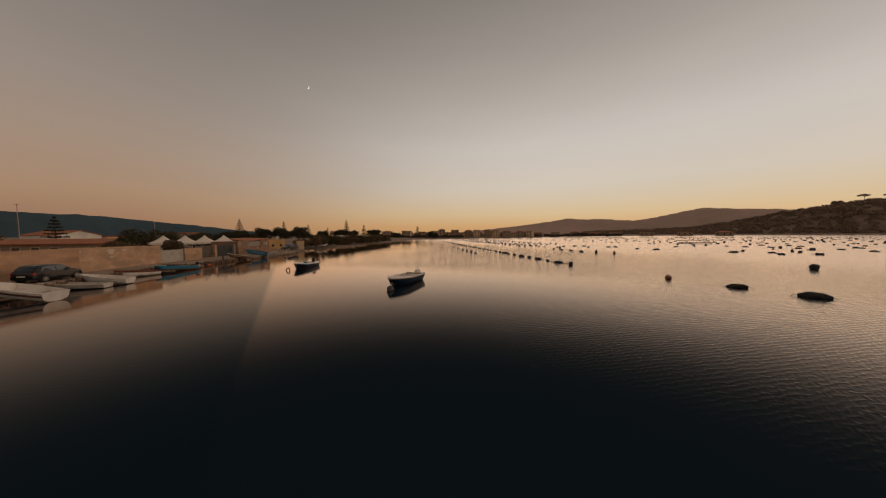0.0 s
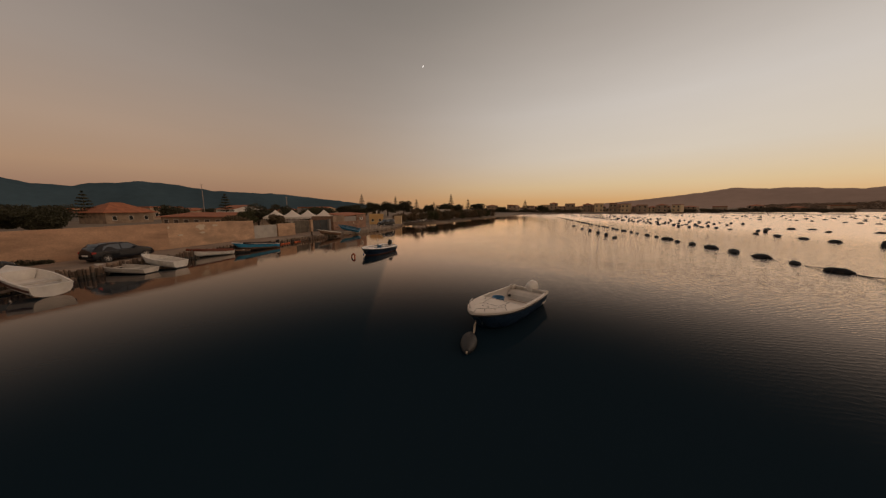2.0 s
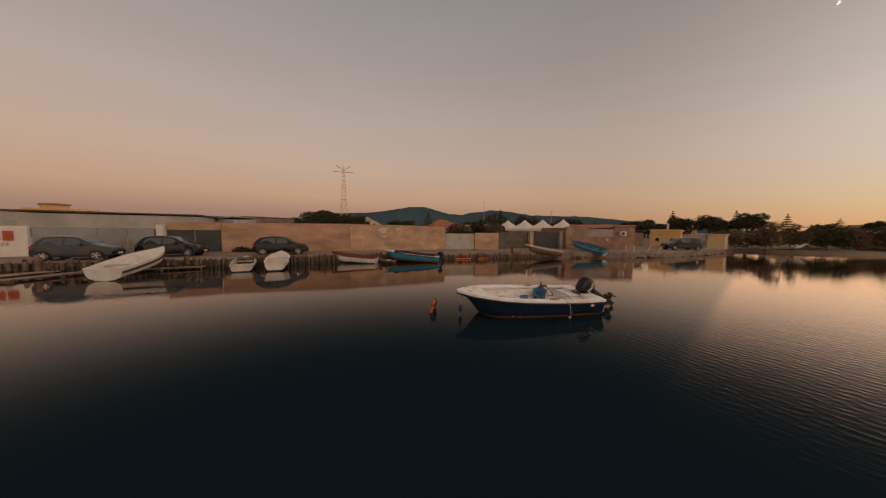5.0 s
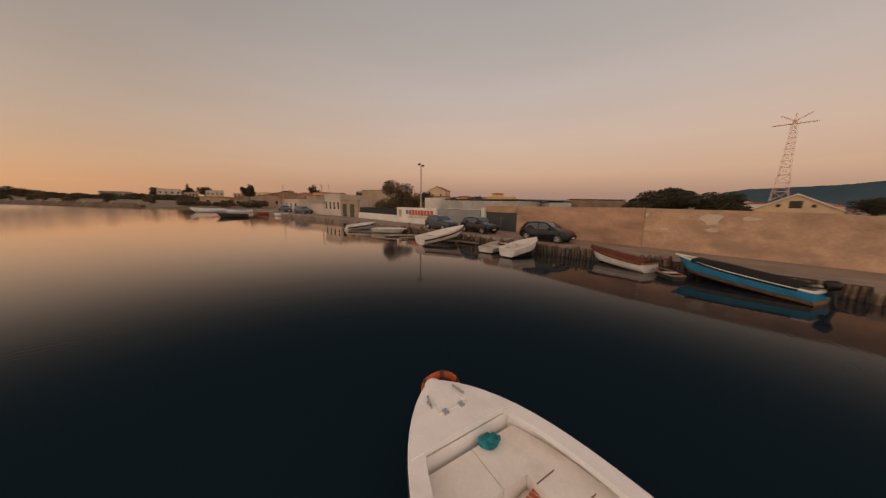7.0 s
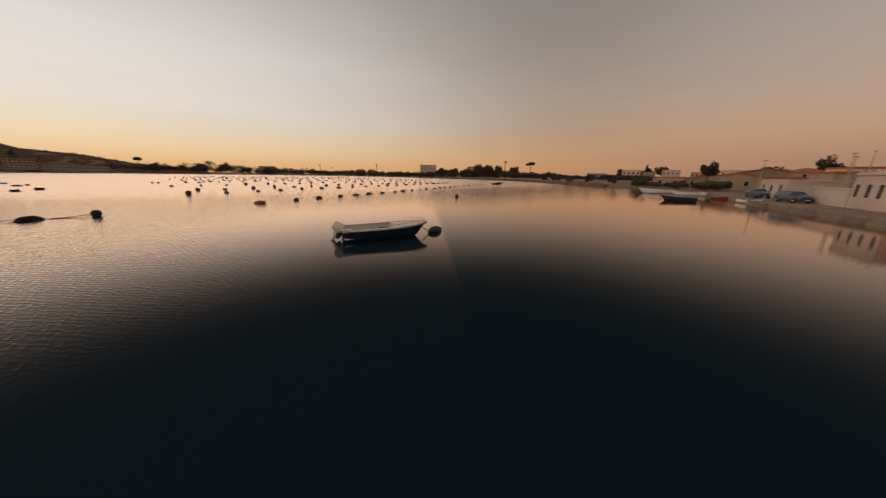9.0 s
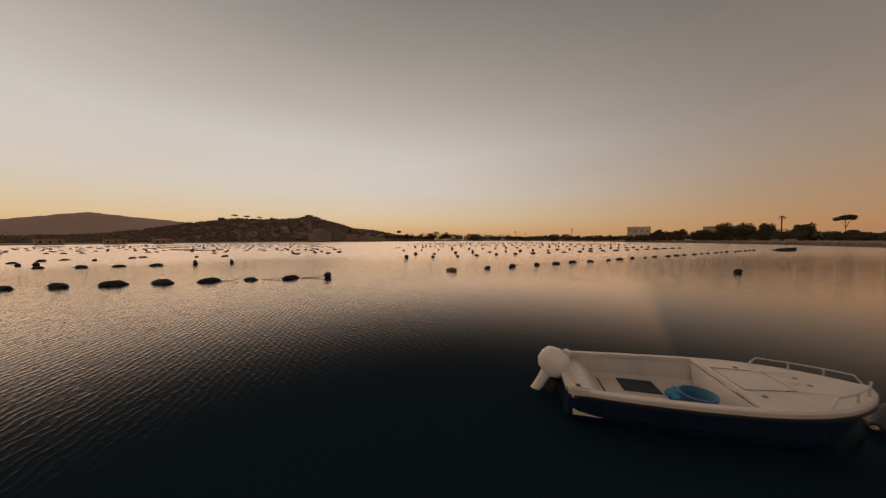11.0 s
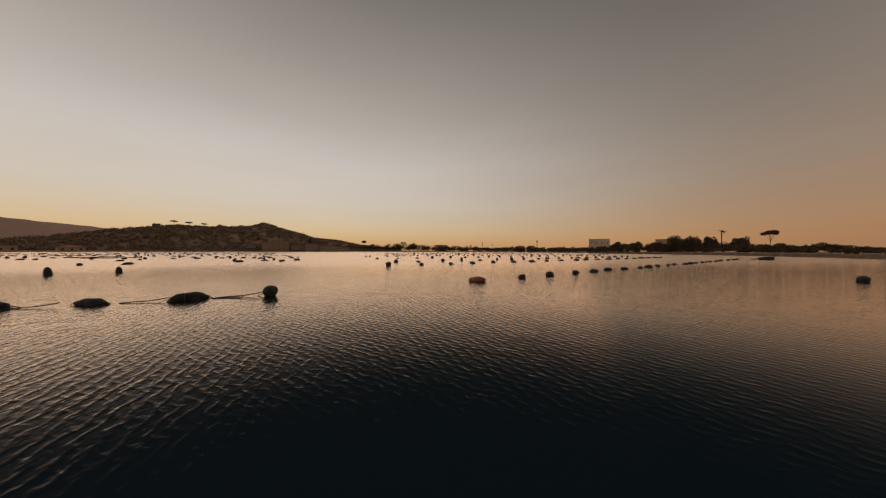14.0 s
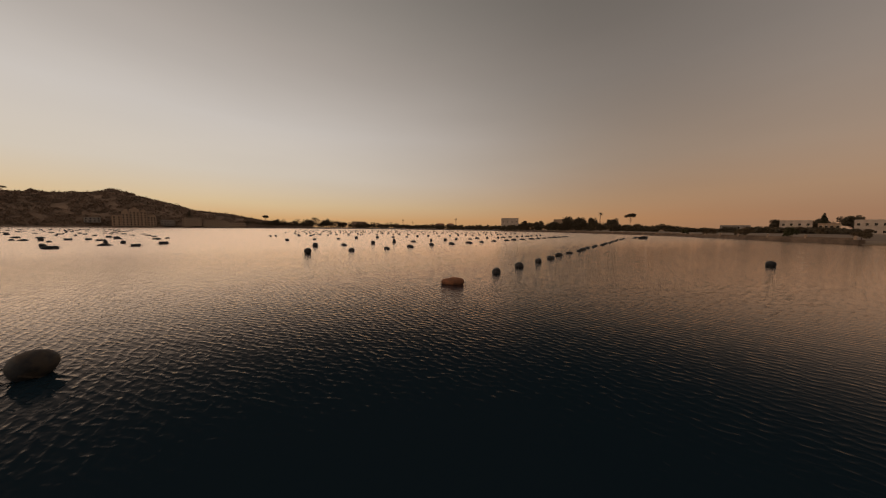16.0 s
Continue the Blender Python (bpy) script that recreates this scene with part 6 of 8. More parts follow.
# ---- cars ----
def car(name, near_rear, near_front, paint, label, L=4.0, W=1.7, H=1.5, kind="hatch", z=G + 0.05):
    """A parked car whose kerb-side wheels stand at the given places (rear, front)."""
    d = Vector((near_front[0] - near_rear[0], near_front[1] - near_rear[1], 0))
    wb = 2.5 * L / 4.0
    rot = heading(near_rear, near_front)
    mid = (Vector((*near_rear, 0)) + Vector((*near_front, 0))) / 2
    side = Vector((-d.y, d.x, 0)).normalized() * (W / 2 - 0.08)
    c = mid + side
    th = thing(name, pose(c.x, c.y, z, 0, 0, rot), label, "car")
    hw = W / 2
    low, belt = 0.20, H * 0.60
    nose, tail = L / 2, -L / 2
    # upper outline from tail to nose, in shares of length and height
    if kind == "hatch":
        top = [(0, 0.36), (0.012, 0.56), (0.035, 0.66), (0.085, 0.82), (0.15, 0.945), (0.24, 0.985), (0.36, 1.0), (0.48, 0.985), (0.56, 0.945), (0.64, 0.83), (0.72, 0.70), (0.78, 0.655), (0.88, 0.60), (0.955, 0.525), (0.985, 0.44), (1, 0.34)]
    else:
        top = [(0, 0.36), (0.012, 0.58), (0.025, 0.70), (0.055, 0.88), (0.10, 0.965), (0.25, 0.995), (0.42, 1.0), (0.52, 0.985), (0.60, 0.945), (0.68, 0.82), (0.75, 0.69), (0.82, 0.635), (0.91, 0.575), (0.965, 0.50), (0.99, 0.42), (1, 0.34)]
    tx, tz = [tail + L * a for a, _ in top], [H * b for _, b in top]

    def roof(x):
        return float(np.interp(x, tx, tz))

    def plan(x):
        return hw * (1 - 0.22 * abs(2 * x / L) ** 5)

    def width(x, zz):
        """Half width of the body at that place and height."""
        w = plan(x)
        return w - (0.03 + 0.30 * (zz - belt)) if zz > belt else w * (1 - 0.05 * ((belt - zz) / belt) ** 2)

    def ring(x):
        zt = roof(x)
        lowz = low + 0.10 * max(0, abs(2 * x / L) - 0.82) / 0.18
        side = [(width(x, z1), z1) for z1 in (lowz, 0.34, 0.52)]
        if zt > belt + 0.06:
            hi = max(zt - 0.08, belt + 0.03)
            side += [(width(x, belt - 0.06), belt - 0.06), (width(x, belt), belt), (width(x, belt + 0.02), belt + 0.02), (width(x, hi), hi), (width(x, hi) - 0.05, zt - 0.025), (width(x, hi) - 0.16, zt)]
        else:
            hi = min(belt, zt)
            side += [(width(x, hi) - q, max(0.3, hi - d)) for q, d in ((0.0, 0.13), (0.005, 0.10), (0.015, 0.07), (0.04, 0.035), (0.09, 0.01), (0.2, 0.0))]
        side = [(max(w, 0.1), min(z1, zt)) for w, z1 in side]
        return [(x, w, z1) for w, z1 in side] + [(x, 0, zt + 0.012)] + [(x, -w, z1) for w, z1 in reversed(side)]

    bm = bmesh.new()
    loft(bm, [ring(x) for x in sorted(set(tx + [tail + L * k / 30 for k in range(1, 30)]))])
    part("body", bm, M[paint], th, smooth=True)

    def side_window(pts, s):
        bmw = bmesh.new()
        loft(bmw, [[(x, s * (width(x, zz) + q), zz) for x, zz in pts] for q in (-0.04, 0.007)])
        part("side_window", bmw, M["glass"], th)

    eave = H - 0.15
    a0, a1, a2 = (0.14, 0.41, 0.66) if kind == "hatch" else (0.09, 0.44, 0.70)
    fx = tail + L * a2
    for s in (1, -1):
        side_window([(tail + L * a0, belt + 0.06), (tail + L * a1, belt + 0.04), (tail + L * a1, eave + 0.03), (tail + L * (a0 + 0.12), eave + 0.02), (tail + L * (a0 + 0.045), eave - 0.07)], s)
        side_window([(tail + L * (a1 + 0.02), belt + 0.04), (fx, belt + 0.05), (fx - 0.07 * L, eave - 0.06), (fx - 0.125 * L, eave + 0.02), (tail + L * (a1 + 0.02), eave + 0.03)], s)
    for i0, i1, nm in ((10, 8, "windscreen"), (2, 4, "rear_window")):
        bm = bmesh.new()
        rings = []
        for o in (-0.03, 0.008):
            quad = []
            for f, sgn in ((0.12, -1), (0.12, 1), (0.95, 1), (0.95, -1)):
                x = tx[i0] + (tx[i1] - tx[i0]) * f
                z1 = roof(x) + 0.012
                quad.append((x + (o if nm == "windscreen" else -o), sgn * (width(x, max(belt, z1)) - 0.10), z1 + o))
            rings.append(quad)
        loft(bm, rings)
        part(nm, bm, M["glass"], th)
    for s in (1, -1):
        part("headlight", B(nose - 0.42, s * (hw - 0.27) - 0.12, belt - 0.27, nose - 0.10, s * (hw - 0.27) + 0.12, belt - 0.14, bevel=0.045), M["lamp_glass"], th)
        part("tail_light", B(tail + 0.03, s * (hw - 0.2) - 0.09, belt - 0.20, tail + 0.26, s * (hw - 0.2) + 0.09, belt - 0.02, bevel=0.03), M["tail"], th)
        part("mirror", B(fx - 0.2, s * (hw + 0.06) - 0.09, belt + 0.05, fx - 0.02, s * (hw + 0.06) + 0.09, belt + 0.18, bevel=0.03), M[paint], th)
        for xx in (0.06, -0.62 * L / 4):
            part("door_handle", B(xx - 0.10, s * hw * 0.985 - 0.012, belt - 0.10, xx + 0.06, s * hw * 0.985 + 0.02, belt - 0.075), M["black_matt"], th)
        for xw in (-wb / 2, wb / 2):
            m = Matrix.Translation((xw, s * (hw - 0.09), 0.30)) @ pose(0, 0, 0, -90 * s, 0, 0)
            bm = bmesh.new()
            lathe(bm, [(0.335, -0.12), (0.345, 0.0), (0.345, 0.035)], 24, m)
            part("wheel_arch", bm, M["black_matt"], th)
            bm = bmesh.new()
            lathe(bm, [(0.20, -0.09), (0.28, -0.10), (0.305, -0.06), (0.305, 0.07), (0.285, 0.105), (0.205, 0.10)], 24, m)
            wh = part("tyre", bm, M["tyre"], th)
            bm = bmesh.new()
            lathe(bm, [(0.205, 0.07), (0.205, 0.107), (0.18, 0.095), (0.17, 0.085)], 24, m, (True, True))
            for k in range(5):
                box(bm, 0.03, -0.028, 0.086, 0.175, 0.028, 0.112, m=m @ Matrix.Rotation(2 * math.pi * k / 5, 4, "Z"))
            lathe(bm, [(0.05, 0.086), (0.045, 0.117)], 12, m)
            part("rim", bm, M["rim"], wh)
    part("front_bumper", B(nose - 0.2, -hw * 0.76, 0.26, nose + 0.02, hw * 0.76, 0.44, bevel=0.05), M[paint], th)
    part("rear_bumper", B(tail - 0.03, -hw * 0.76, 0.26, tail + 0.2, hw * 0.76, 0.50, bevel=0.05), M[paint], th)
    part("plate", B(nose + 0.031, -0.24, 0.34, nose + 0.04, 0.24, 0.44), M["cowl_white"], th)
    part("plate", B(tail - 0.04, -0.24, 0.52, tail - 0.005, 0.24, 0.62), M["cowl_white"], th)
    return th


car("hatchback", (-33.95, 21.5), (-34.6, 24.0), "car_black", "small black hatchback parked on the quay", L=3.85, H=1.45)
car("hatchback", (-32.75, 14.75), (-33.2, 17.2), "car_black", "black hatchback parked before a yard gate", L=3.65, H=1.46)
car("hatchback", (-30.65, 11.2), (-31.25, 13.5), "car_grey", "dark grey three-door hatchback parked beside the sign wall", L=3.5, H=1.45, kind="hatch")
car("estate_car", (-41.4, 69.3), (-42.0, 66.7), "car_black", "dark estate car parked beside the ochre hut", L=4.4, H=1.55, kind="van")
car("parked_car", (-19.6, -28.0), (-21.2, -25.6), "car_blue", "bluish car parked along the south quay", kind="van")
car("parked_car", (-16.6, -37.5), (-17.6, -35.2), "car_blue", "blue-grey car parked along the south quay", kind="hatch")


# ---- mussel-farm floats ----
def float_mesh(kind, seed):
    rng = random.Random(seed)
    bm = bmesh.new()
    if kind == "bag":
        prof = []
        for i in range(13):
            f = i / 12
            prof.append((max(0.03, 0.27 * math.sin(math.pi * (0.05 + 0.9 * f)) ** 0.55), -0.58 + 1.16 * f))
        lathe(bm, prof, 14, pose(0, 0, 0.06, 0, 90, 0))
    elif kind == "ball":
        bmesh.ops.create_icosphere(bm, subdivisions=3, radius=0.31, matrix=pose(0, 0, 0.19))
    elif kind == "drum":
        lathe(bm, [(0.2, -0.42), (0.26, -0.40), (0.27, -0.15), (0.255, -0.13), (0.255, 0.13), (0.27, 0.15), (0.26, 0.40), (0.2, 0.42)], 16, pose(0, 0, 0.08, 0, 90, 0))
    else:
        lathe(bm, [(0.05, -0.35), (0.22, -0.2), (0.24, 0.2), (0.17, 0.48), (0.05, 0.6)], 14, pose(0, 0, 0.02, 8, 6, 0))
    for v in bm.verts:
        n = noise.fractal(v.co * 3 + Vector((seed * 3.1, 0, 0)), 0.9, 2.0, 3)
        v.co = v.co * (1 + 0.13 * n)
    return bm


def build_floats():
    rng = random.Random(11)
    protos = []
    for kind, mats in (("bag", ("buoy", "buoy", "buoy")), ("ball", ("buoy", "buoy")), ("drum", ("buoy", "buoy_blue")), ("post", ("buoy",))):
        for i, ma in enumerate(mats):
            body = mesh_of("float_body", float_mesh(kind, i + 1), M[ma], True)
            bm = bmesh.new()
            if kind in ("bag", "drum"):
                for s in (-1, 1):
                    tube(bm, [(s * 0.52, 0, 0.10), (s * 0.62, 0.03, 0.06), (s * 0.75, 0.02, 0.0), (s * 0.9, 0.0, -0.12)], 0.014, 5)
                    lathe(bm, [(0.262, -0.02), (0.268, 0.02)], 12, pose(s * 0.2, 0, 0.06, 0, 90, 0), (False, False))
            else:
                tube(bm, [(0.0, 0.24, 0.1), (0.02, 0.38, 0.03), (0, 0.55, -0.1)], 0.014, 5)
                lathe(bm, [(0.30, -0.02), (0.302, 0.02)], 12, pose(0, 0, 0.1, 25, 0, 0), (False, False))
            lash = mesh_of("lashing", bm, M["rope_dark"])
            protos.append((kind, body, lash))
    names = {"bag": ("bag-shaped black mussel-line float lying in the water", "mussel-line floats"), "ball": ("round weathered black float on a mussel line", "mussel-line floats"),
             "drum": ("dark drum float on a mussel line", "mussel-line floats"), "post": ("upright black float on a mussel line", "mussel-line floats")}
    rest = []

    def put(x, y, rz, kind, scale, near):
        opts = [p for p in protos if p[0] == kind]
        k, body, lash = opts[rng.randrange(len(opts))]
        m = pose(x, y, rng.uniform(-0.05, 0.03), rng.uniform(-8, 8), rng.uniform(-5, 5), rz) @ Matrix.Diagonal((scale * 1.12, scale * 1.06, scale * 0.96, 1) if kind == "bag" else (scale, scale, scale, 1))
        if near:
            th = thing("float", m, names[k][0], "float", names[k][1])
            for nm, me in (("body", body), ("lashing", lash)):
                ob = new(nm, me)
                ob.parent = th
        else:
            rest.append((m, body))

    def row(x, y, dx, dy, step, n, wob, kinds, near, gap=0.0, turn=0.0, big=1.0):
        a = math.degrees(math.atan2(dy, dx))
        for i in range(n):
            if rng.random() < gap:
                continue
            px, py = x + dx * step * i + rng.gauss(0, wob), y + dy * step * i + rng.gauss(0, wob)
            kind = kinds[i] if isinstance(kinds, list) and i < len(kinds) else rng.choice(kinds if isinstance(kinds, str) is False else [kinds])
            put(px, py, a + turn + rng.gauss(0, 14), kind, big * rng.uniform(0.85, 1.12), near)

    mixd = ["bag", "bag", "bag", "drum", "ball"]
    small = ["ball", "ball", "bag", "drum"]
    # the line nearest the boats, in two halves with a gap between them
    put(16.09, 38.12, 0, "ball", 0.95, True)
    for k, (kind, s) in enumerate((("bag", 1.05), ("bag", 0.85), ("bag", 1.15), ("bag", 1.2), ("bag", 1.2), ("bag", 1.1))):
        f = k + 1
        put(16.09 - 0.55 * f - 0.012 * f * f, 38.12 + 2.93 * f, 100 + (35 if k == 0 else 15) * (-1) ** k, kind, s, True)
    row(11.9, 58.6, -0.17, 0.985, 3.1, 34, 0.12, ["bag"] * 34, True)
    put(22.2, 22.2, -38, "bag", 0.95, True)
    put(23.76, 18.8, -43, "bag", 1.1, True)
    put(25.45, 15.0, -47, "bag", 0.95, True)
    row(26.9, 11.6, 0.42, -0.907, 3.75, 22, 0.15, ["bag"] * 22, True)
    # single floats
    put(15.51, -0.73, 0, "ball", 1.0, True)
    for x, y, kd in ((5.0, 61.5, "bag"), (4.3, 65, "ball"), (3.5, 69, "ball"), (2.6, 74, "ball"), (1.6, 80, "bag"), (0.2, 90, "bag")):
        put(x, y, rng.uniform(0, 180), kd, 0.95, True)
    # the lines behind
    row(32.6, 57.6, -0.27, 0.963, 3.9, 6, 0.3, ["post", "post", "bag", "bag", "bag", "bag"], True)
    row(31.0, 81, -0.25, 0.968, 3.6, 26, 0.5, small, True)
    row(40.6, 32.8, 0.40, -0.917, 5.2, 20, 0.3, ["ball"] + ["bag"] * 19, True, turn=70, big=1.3)
    row(51.9, 31.5, 0.42, -0.907, 5.2, 20, 0.35, ["ball", "bag", "ball", "post", "bag", "post"] + small * 4, True, turn=70, big=1.25)
    row(74.5, 35.0, 0.42, -0.907, 5.6, 22, 0.4, ["bag", "bag", "bag"] + small * 5, True, turn=70, big=1.3)
    for x, y, kd in ((58.6, 59.8, "bag"), (60.6, 61.3, "bag"), (64.4, 63.5, "drum"), (64.5, 57.9, "bag"), (61.3, 53.6, "drum"), (66.7, 52.5, "drum"), (72.0, 61.0, "post"), (70.5, 58.5, "ball"), (82, 66, "bag"), (86.8, 78.9, "bag"), (86.5, 72.1, "drum"), (78, 70, "bag"), (92, 60, "bag"), (51, 71, "bag"), (49, 75, "drum"), (66, 84, "bag"), (73, 86, "bag"), (49, 85, "bag"), (40, 92, "bag"), (43, 92, "bag"), (41, 85, "bag"), (47, 85, "bag"), (36, 91, "bag")):
        put(x, y, rng.uniform(0, 180), kd, rng.uniform(0.9, 1.2), True)
    for k in range(2, 15):
        near = False
        row(58 + 15.5 * k, 45 + 7 * k + rng.uniform(-8, 8), -0.24, 0.97, 4.2, int(46 - 1.6 * k), 0.9 + 0.12 * k, mixd, near, 0.12)
        row(74 + 14 * k, 44 - 1 * k + rng.uniform(-8, 8), 0.34, -0.94, 4.6, int(38 - 0.8 * k), 0.7 + 0.1 * k, small + ["post"], near, 0.08)
    for k in range(1, 5):
        row(18 + 5.5 * k, 86 + 6 * k, -0.2, 0.98, 3.8, 30, 0.5, small, False, 0.1)
    # far floats as one mesh
    co, fa, off = [], [], 0
    cache = {}
    for m, body in rest:
        if body.name not in cache:
            v = np.empty(len(body.vertices) * 3)
            body.vertices.foreach_get("co", v)
            cache[body.name] = (v.reshape(-1, 3), [list(p.vertices) for p in body.polygons])
        v, pol = cache[body.name]
        a = np.array(m)
        co.append(v @ a[:3, :3].T + a[:3, 3])
        fa += [[i + off for i in p] for p in pol]
        off += len(v)
    me = bpy.data.meshes.new("far_floats")
    me.from_pydata(np.concatenate(co).tolist(), [], fa)
    me.materials.append(M["buoy"])
    tagged(new("far_floats", me), "many dark mussel-line floats scattered far over the lagoon", "floats", kind="stuff")
    # long dark booms lying far out
    for a, b in (((118, 150), (150, 152)), ((95, 120), (108, 116)), ((60, -66), (70, -86)), ((86, 108), (92, 101))):
        bm = bmesh.new()
        n = 14
        tube(bm, [(a[0] + (b[0] - a[0]) * i / n + 0.7 * math.sin(i * 1.7), a[1] + (b[1] - a[1]) * i / n + 0.7 * math.sin(i * 2.3), 0.06) for i in range(n + 1)], 0.14, 8)
        solid("boom", bm, M["buoy"], "long dark floating boom on the lagoon", "boom")
    # rusty float that heads the southern half of the line
    th = thing("float", pose(20.27, 26.56, 0.04, 0, 4, 58) @ Matrix.Scale(0.95, 4), "rusty orange-brown bag float at a line's end", "float", "mussel-line floats")
    part("body", float_mesh("bag", 9), M["buoy_rust"], th, smooth=True)
    bm = bmesh.new()
    for s in (-1, 1):
        tube(bm, [(s * 0.55, 0, 0.08), (s * 0.64, 0.05, 0.05), (s * 0.72, 0.02, -0.1)], 0.016, 5)
    part("lashing", bm, M["rope_dark"], th)
    # ropes at the water's surface between the nearest floats
    for a, b in (((15.95, 38.6), (15.65, 40.3)), ((16.25, 38.45), (15.9, 40.2)), ((15.3, 41.6), (15.05, 43.2)), ((14.6, 44.7), (14.4, 46.2))):
        bm = bmesh.new()
        tube(bm, [(a[0], a[1], 0.16), (a[0] * 0.6 + b[0] * 0.4, a[1] * 0.6 + b[1] * 0.4, 0.05), (b[0], b[1], 0.015)], 0.02, 6)
        solid("float_rope", bm, M["rope_dark"], "dark rope between two floats", "rope")


M["rope_dark"] = mat("dark_wet_rope", (0.05, 0.04, 0.03), 0.8, var=0.3, bump=0.3)
build_floats()


# ---- craft further off ----
beached("fishing_boat", (-11.6, -26.8), (-7.2, -25.2), 0, 0, 1.7, 0.5, 0.75, "small black boat moored off the south quay", "cover", "cover", "cover", deck=0.6)
beached("motor_cruiser", (-5.2, -52.5), (1.5, -48.0), 0, 0, 2.3, 0.8, 1.15, "white cabin motorboat moored at the south quay", "boat_white", "boat_white_old", "boat_white", deck=0.45)
beached("motor_cruiser", (-10.5, -47), (-5.2, -44.5), 0, 0, 2.0, 0.7, 1.0, "white motorboat under a blue cover", "boat_white", "boat_white_old", "boat_white", cover=(0.2, 0.9, "car_blue"))
beached("fishing_boat", (-12.5, -38.5), (-15.6, -37.0), 0, 0.05, 1.5, 0.5, 0.7, "small boat with a rusty red hull", "red_cover", "boat_white_old", "boat_white_old")
beached("fishing_boat", (-16.3, -30.5), (-18.6, -27.0), 0.0, 0.25, 1.5, 0.5, 0.65, "white open boat drawn to the south quay under a blue cover", "boat_white", "boat_white_old", "boat_white", cover=(0.3, 0.95, "car_blue"))
beached("work_raft", (56.0, -62.0), (60.0, -72.0), 0, 0, 2.4, 0.55, 0.8, "dark flat work boat at the end of the float line", "cover", "cover", "cover", deck=0.7)
beached("dinghy", (-45.5, 88.0), (-41.5, 90.5), 0.4, 0.9, 1.5, 0.5, 0.7, "white dinghy drawn up among the reeds", "boat_white", "boat_white_old", "boat_white")
# paler copy of the dark leaves, with haze mixed into the colour
M["leaf_far"] = foliage("hazed_evergreen_leaves", (0.095, 0.078, 0.052), 0.25)


# ---- trees ----
def trunk_bm(h, r, lean=0.0, limbs=0, seed=0, spread=1.5, top=None):
    rng = random.Random(seed)
    bm = bmesh.new()
    tube(bm, [(0, 0, -0.3), (lean * 0.3, 0.05, h * 0.5), (lean, 0, h)], [r, r * 0.8, r * 0.55], 8)
    for k in range(limbs):
        a = 2 * math.pi * k / limbs + rng.uniform(-0.4, 0.4)
        z = h * rng.uniform(0.55, 0.9)
        tube(bm, [(lean * z / h, 0, z), (lean + math.cos(a) * spread * 0.5, math.sin(a) * spread * 0.5, z + (h - z) * 0.6 + spread * 0.25), (lean + math.cos(a) * spread, math.sin(a) * spread, (top or h) + spread * 0.1)], [r * 0.45, r * 0.3, r * 0.12], 6)
    return bm


def tree(name, x, y, z, height, width, label, leaf="leaf_dark", kind="round", seed=0, per=90, size=None, group=""):
    """A tree with trunk, limbs and an uneven crown. kind: round, umbrella, cypress, shrub."""
    rng = random.Random(seed * 7 + 3)
    th = thing(name, pose(x, y, z), label, "tree", group)
    size = size or max(0.10, width * 0.045)
    r = width / 2
    if kind == "umbrella":
        part("trunk", trunk_bm(height * 0.8, width * 0.016 + 0.06, width * 0.03, 6, seed, r * 0.6, height * 0.82), M["bark"], th)
        blobs = []
        for _ in range(16):
            a, q = rng.uniform(0, 6.28), rng.uniform(0.1, 0.8)
            blobs.append((r * q * math.cos(a), r * q * math.sin(a), height * (0.90 - 0.06 * q) + rng.uniform(-0.03, 0.03) * height, r * 0.33, r * 0.33, height * 0.075))
    elif kind == "cypress":
        part("trunk", trunk_bm(height * 0.5, width * 0.08, 0, 0, seed), M["bark"], th)
        blobs = [(rng.uniform(-0.1, 0.1) * r, rng.uniform(-0.1, 0.1) * r, height * (0.12 + 0.8 * k / 9), r * math.sin(math.pi * (0.22 + 0.7 * k / 9)), r * math.sin(math.pi * (0.22 + 0.7 * k / 9)), height * 0.09) for k in range(10)]
    elif kind == "shrub":
        part("trunk", trunk_bm(height * 0.5, 0.08, 0, 5, seed, r * 0.5, height * 0.6), M["bark"], th)
        blobs = uneven(rng, 0, 0, height * 0.45, r, r, height * 0.52, 16)
    else:
        part("trunk", trunk_bm(height * 0.6, width * 0.03 + 0.06, 0, 6, seed, r * 0.5, height * 0.7), M["bark"], th)
        blobs = uneven(rng, 0, 0, height * 0.58, r, r, height * 0.42, 18)
    leaf_object("crown", blobs, per, size, seed + 1, M[leaf], th)
    return th


def araucaria(x, y, z, height, width, seed=0, label="tall dark tiered Norfolk pine"):
    th = thing("norfolk_pine", pose(x, y, z), label, "tree")
    bm = bmesh.new()
    tube(bm, [(0, 0, -0.3), (0, 0, height)], [height * 0.02, 0.03], 8)
    part("trunk", bm, M["bark"], th)
    blobs = []
    tiers = 9
    for k in range(tiers):
        f = k / (tiers - 1)
        zz = height * (0.18 + 0.80 * f)
        R = width / 2 * (1 - f) ** 0.8 + 0.12
        for i in range(7):
            a = 2 * math.pi * (i + k * 0.37) / 7
            for q in (0.35, 0.7, 1.0):
                blobs.append((R * q * math.cos(a), R * q * math.sin(a), zz + R * 0.10 * q, R * 0.17 + 0.05, R * 0.17 + 0.05, height * 0.018))
    leaf_object("crown", blobs, 9, height * 0.024, seed, M["leaf_dark"], th)


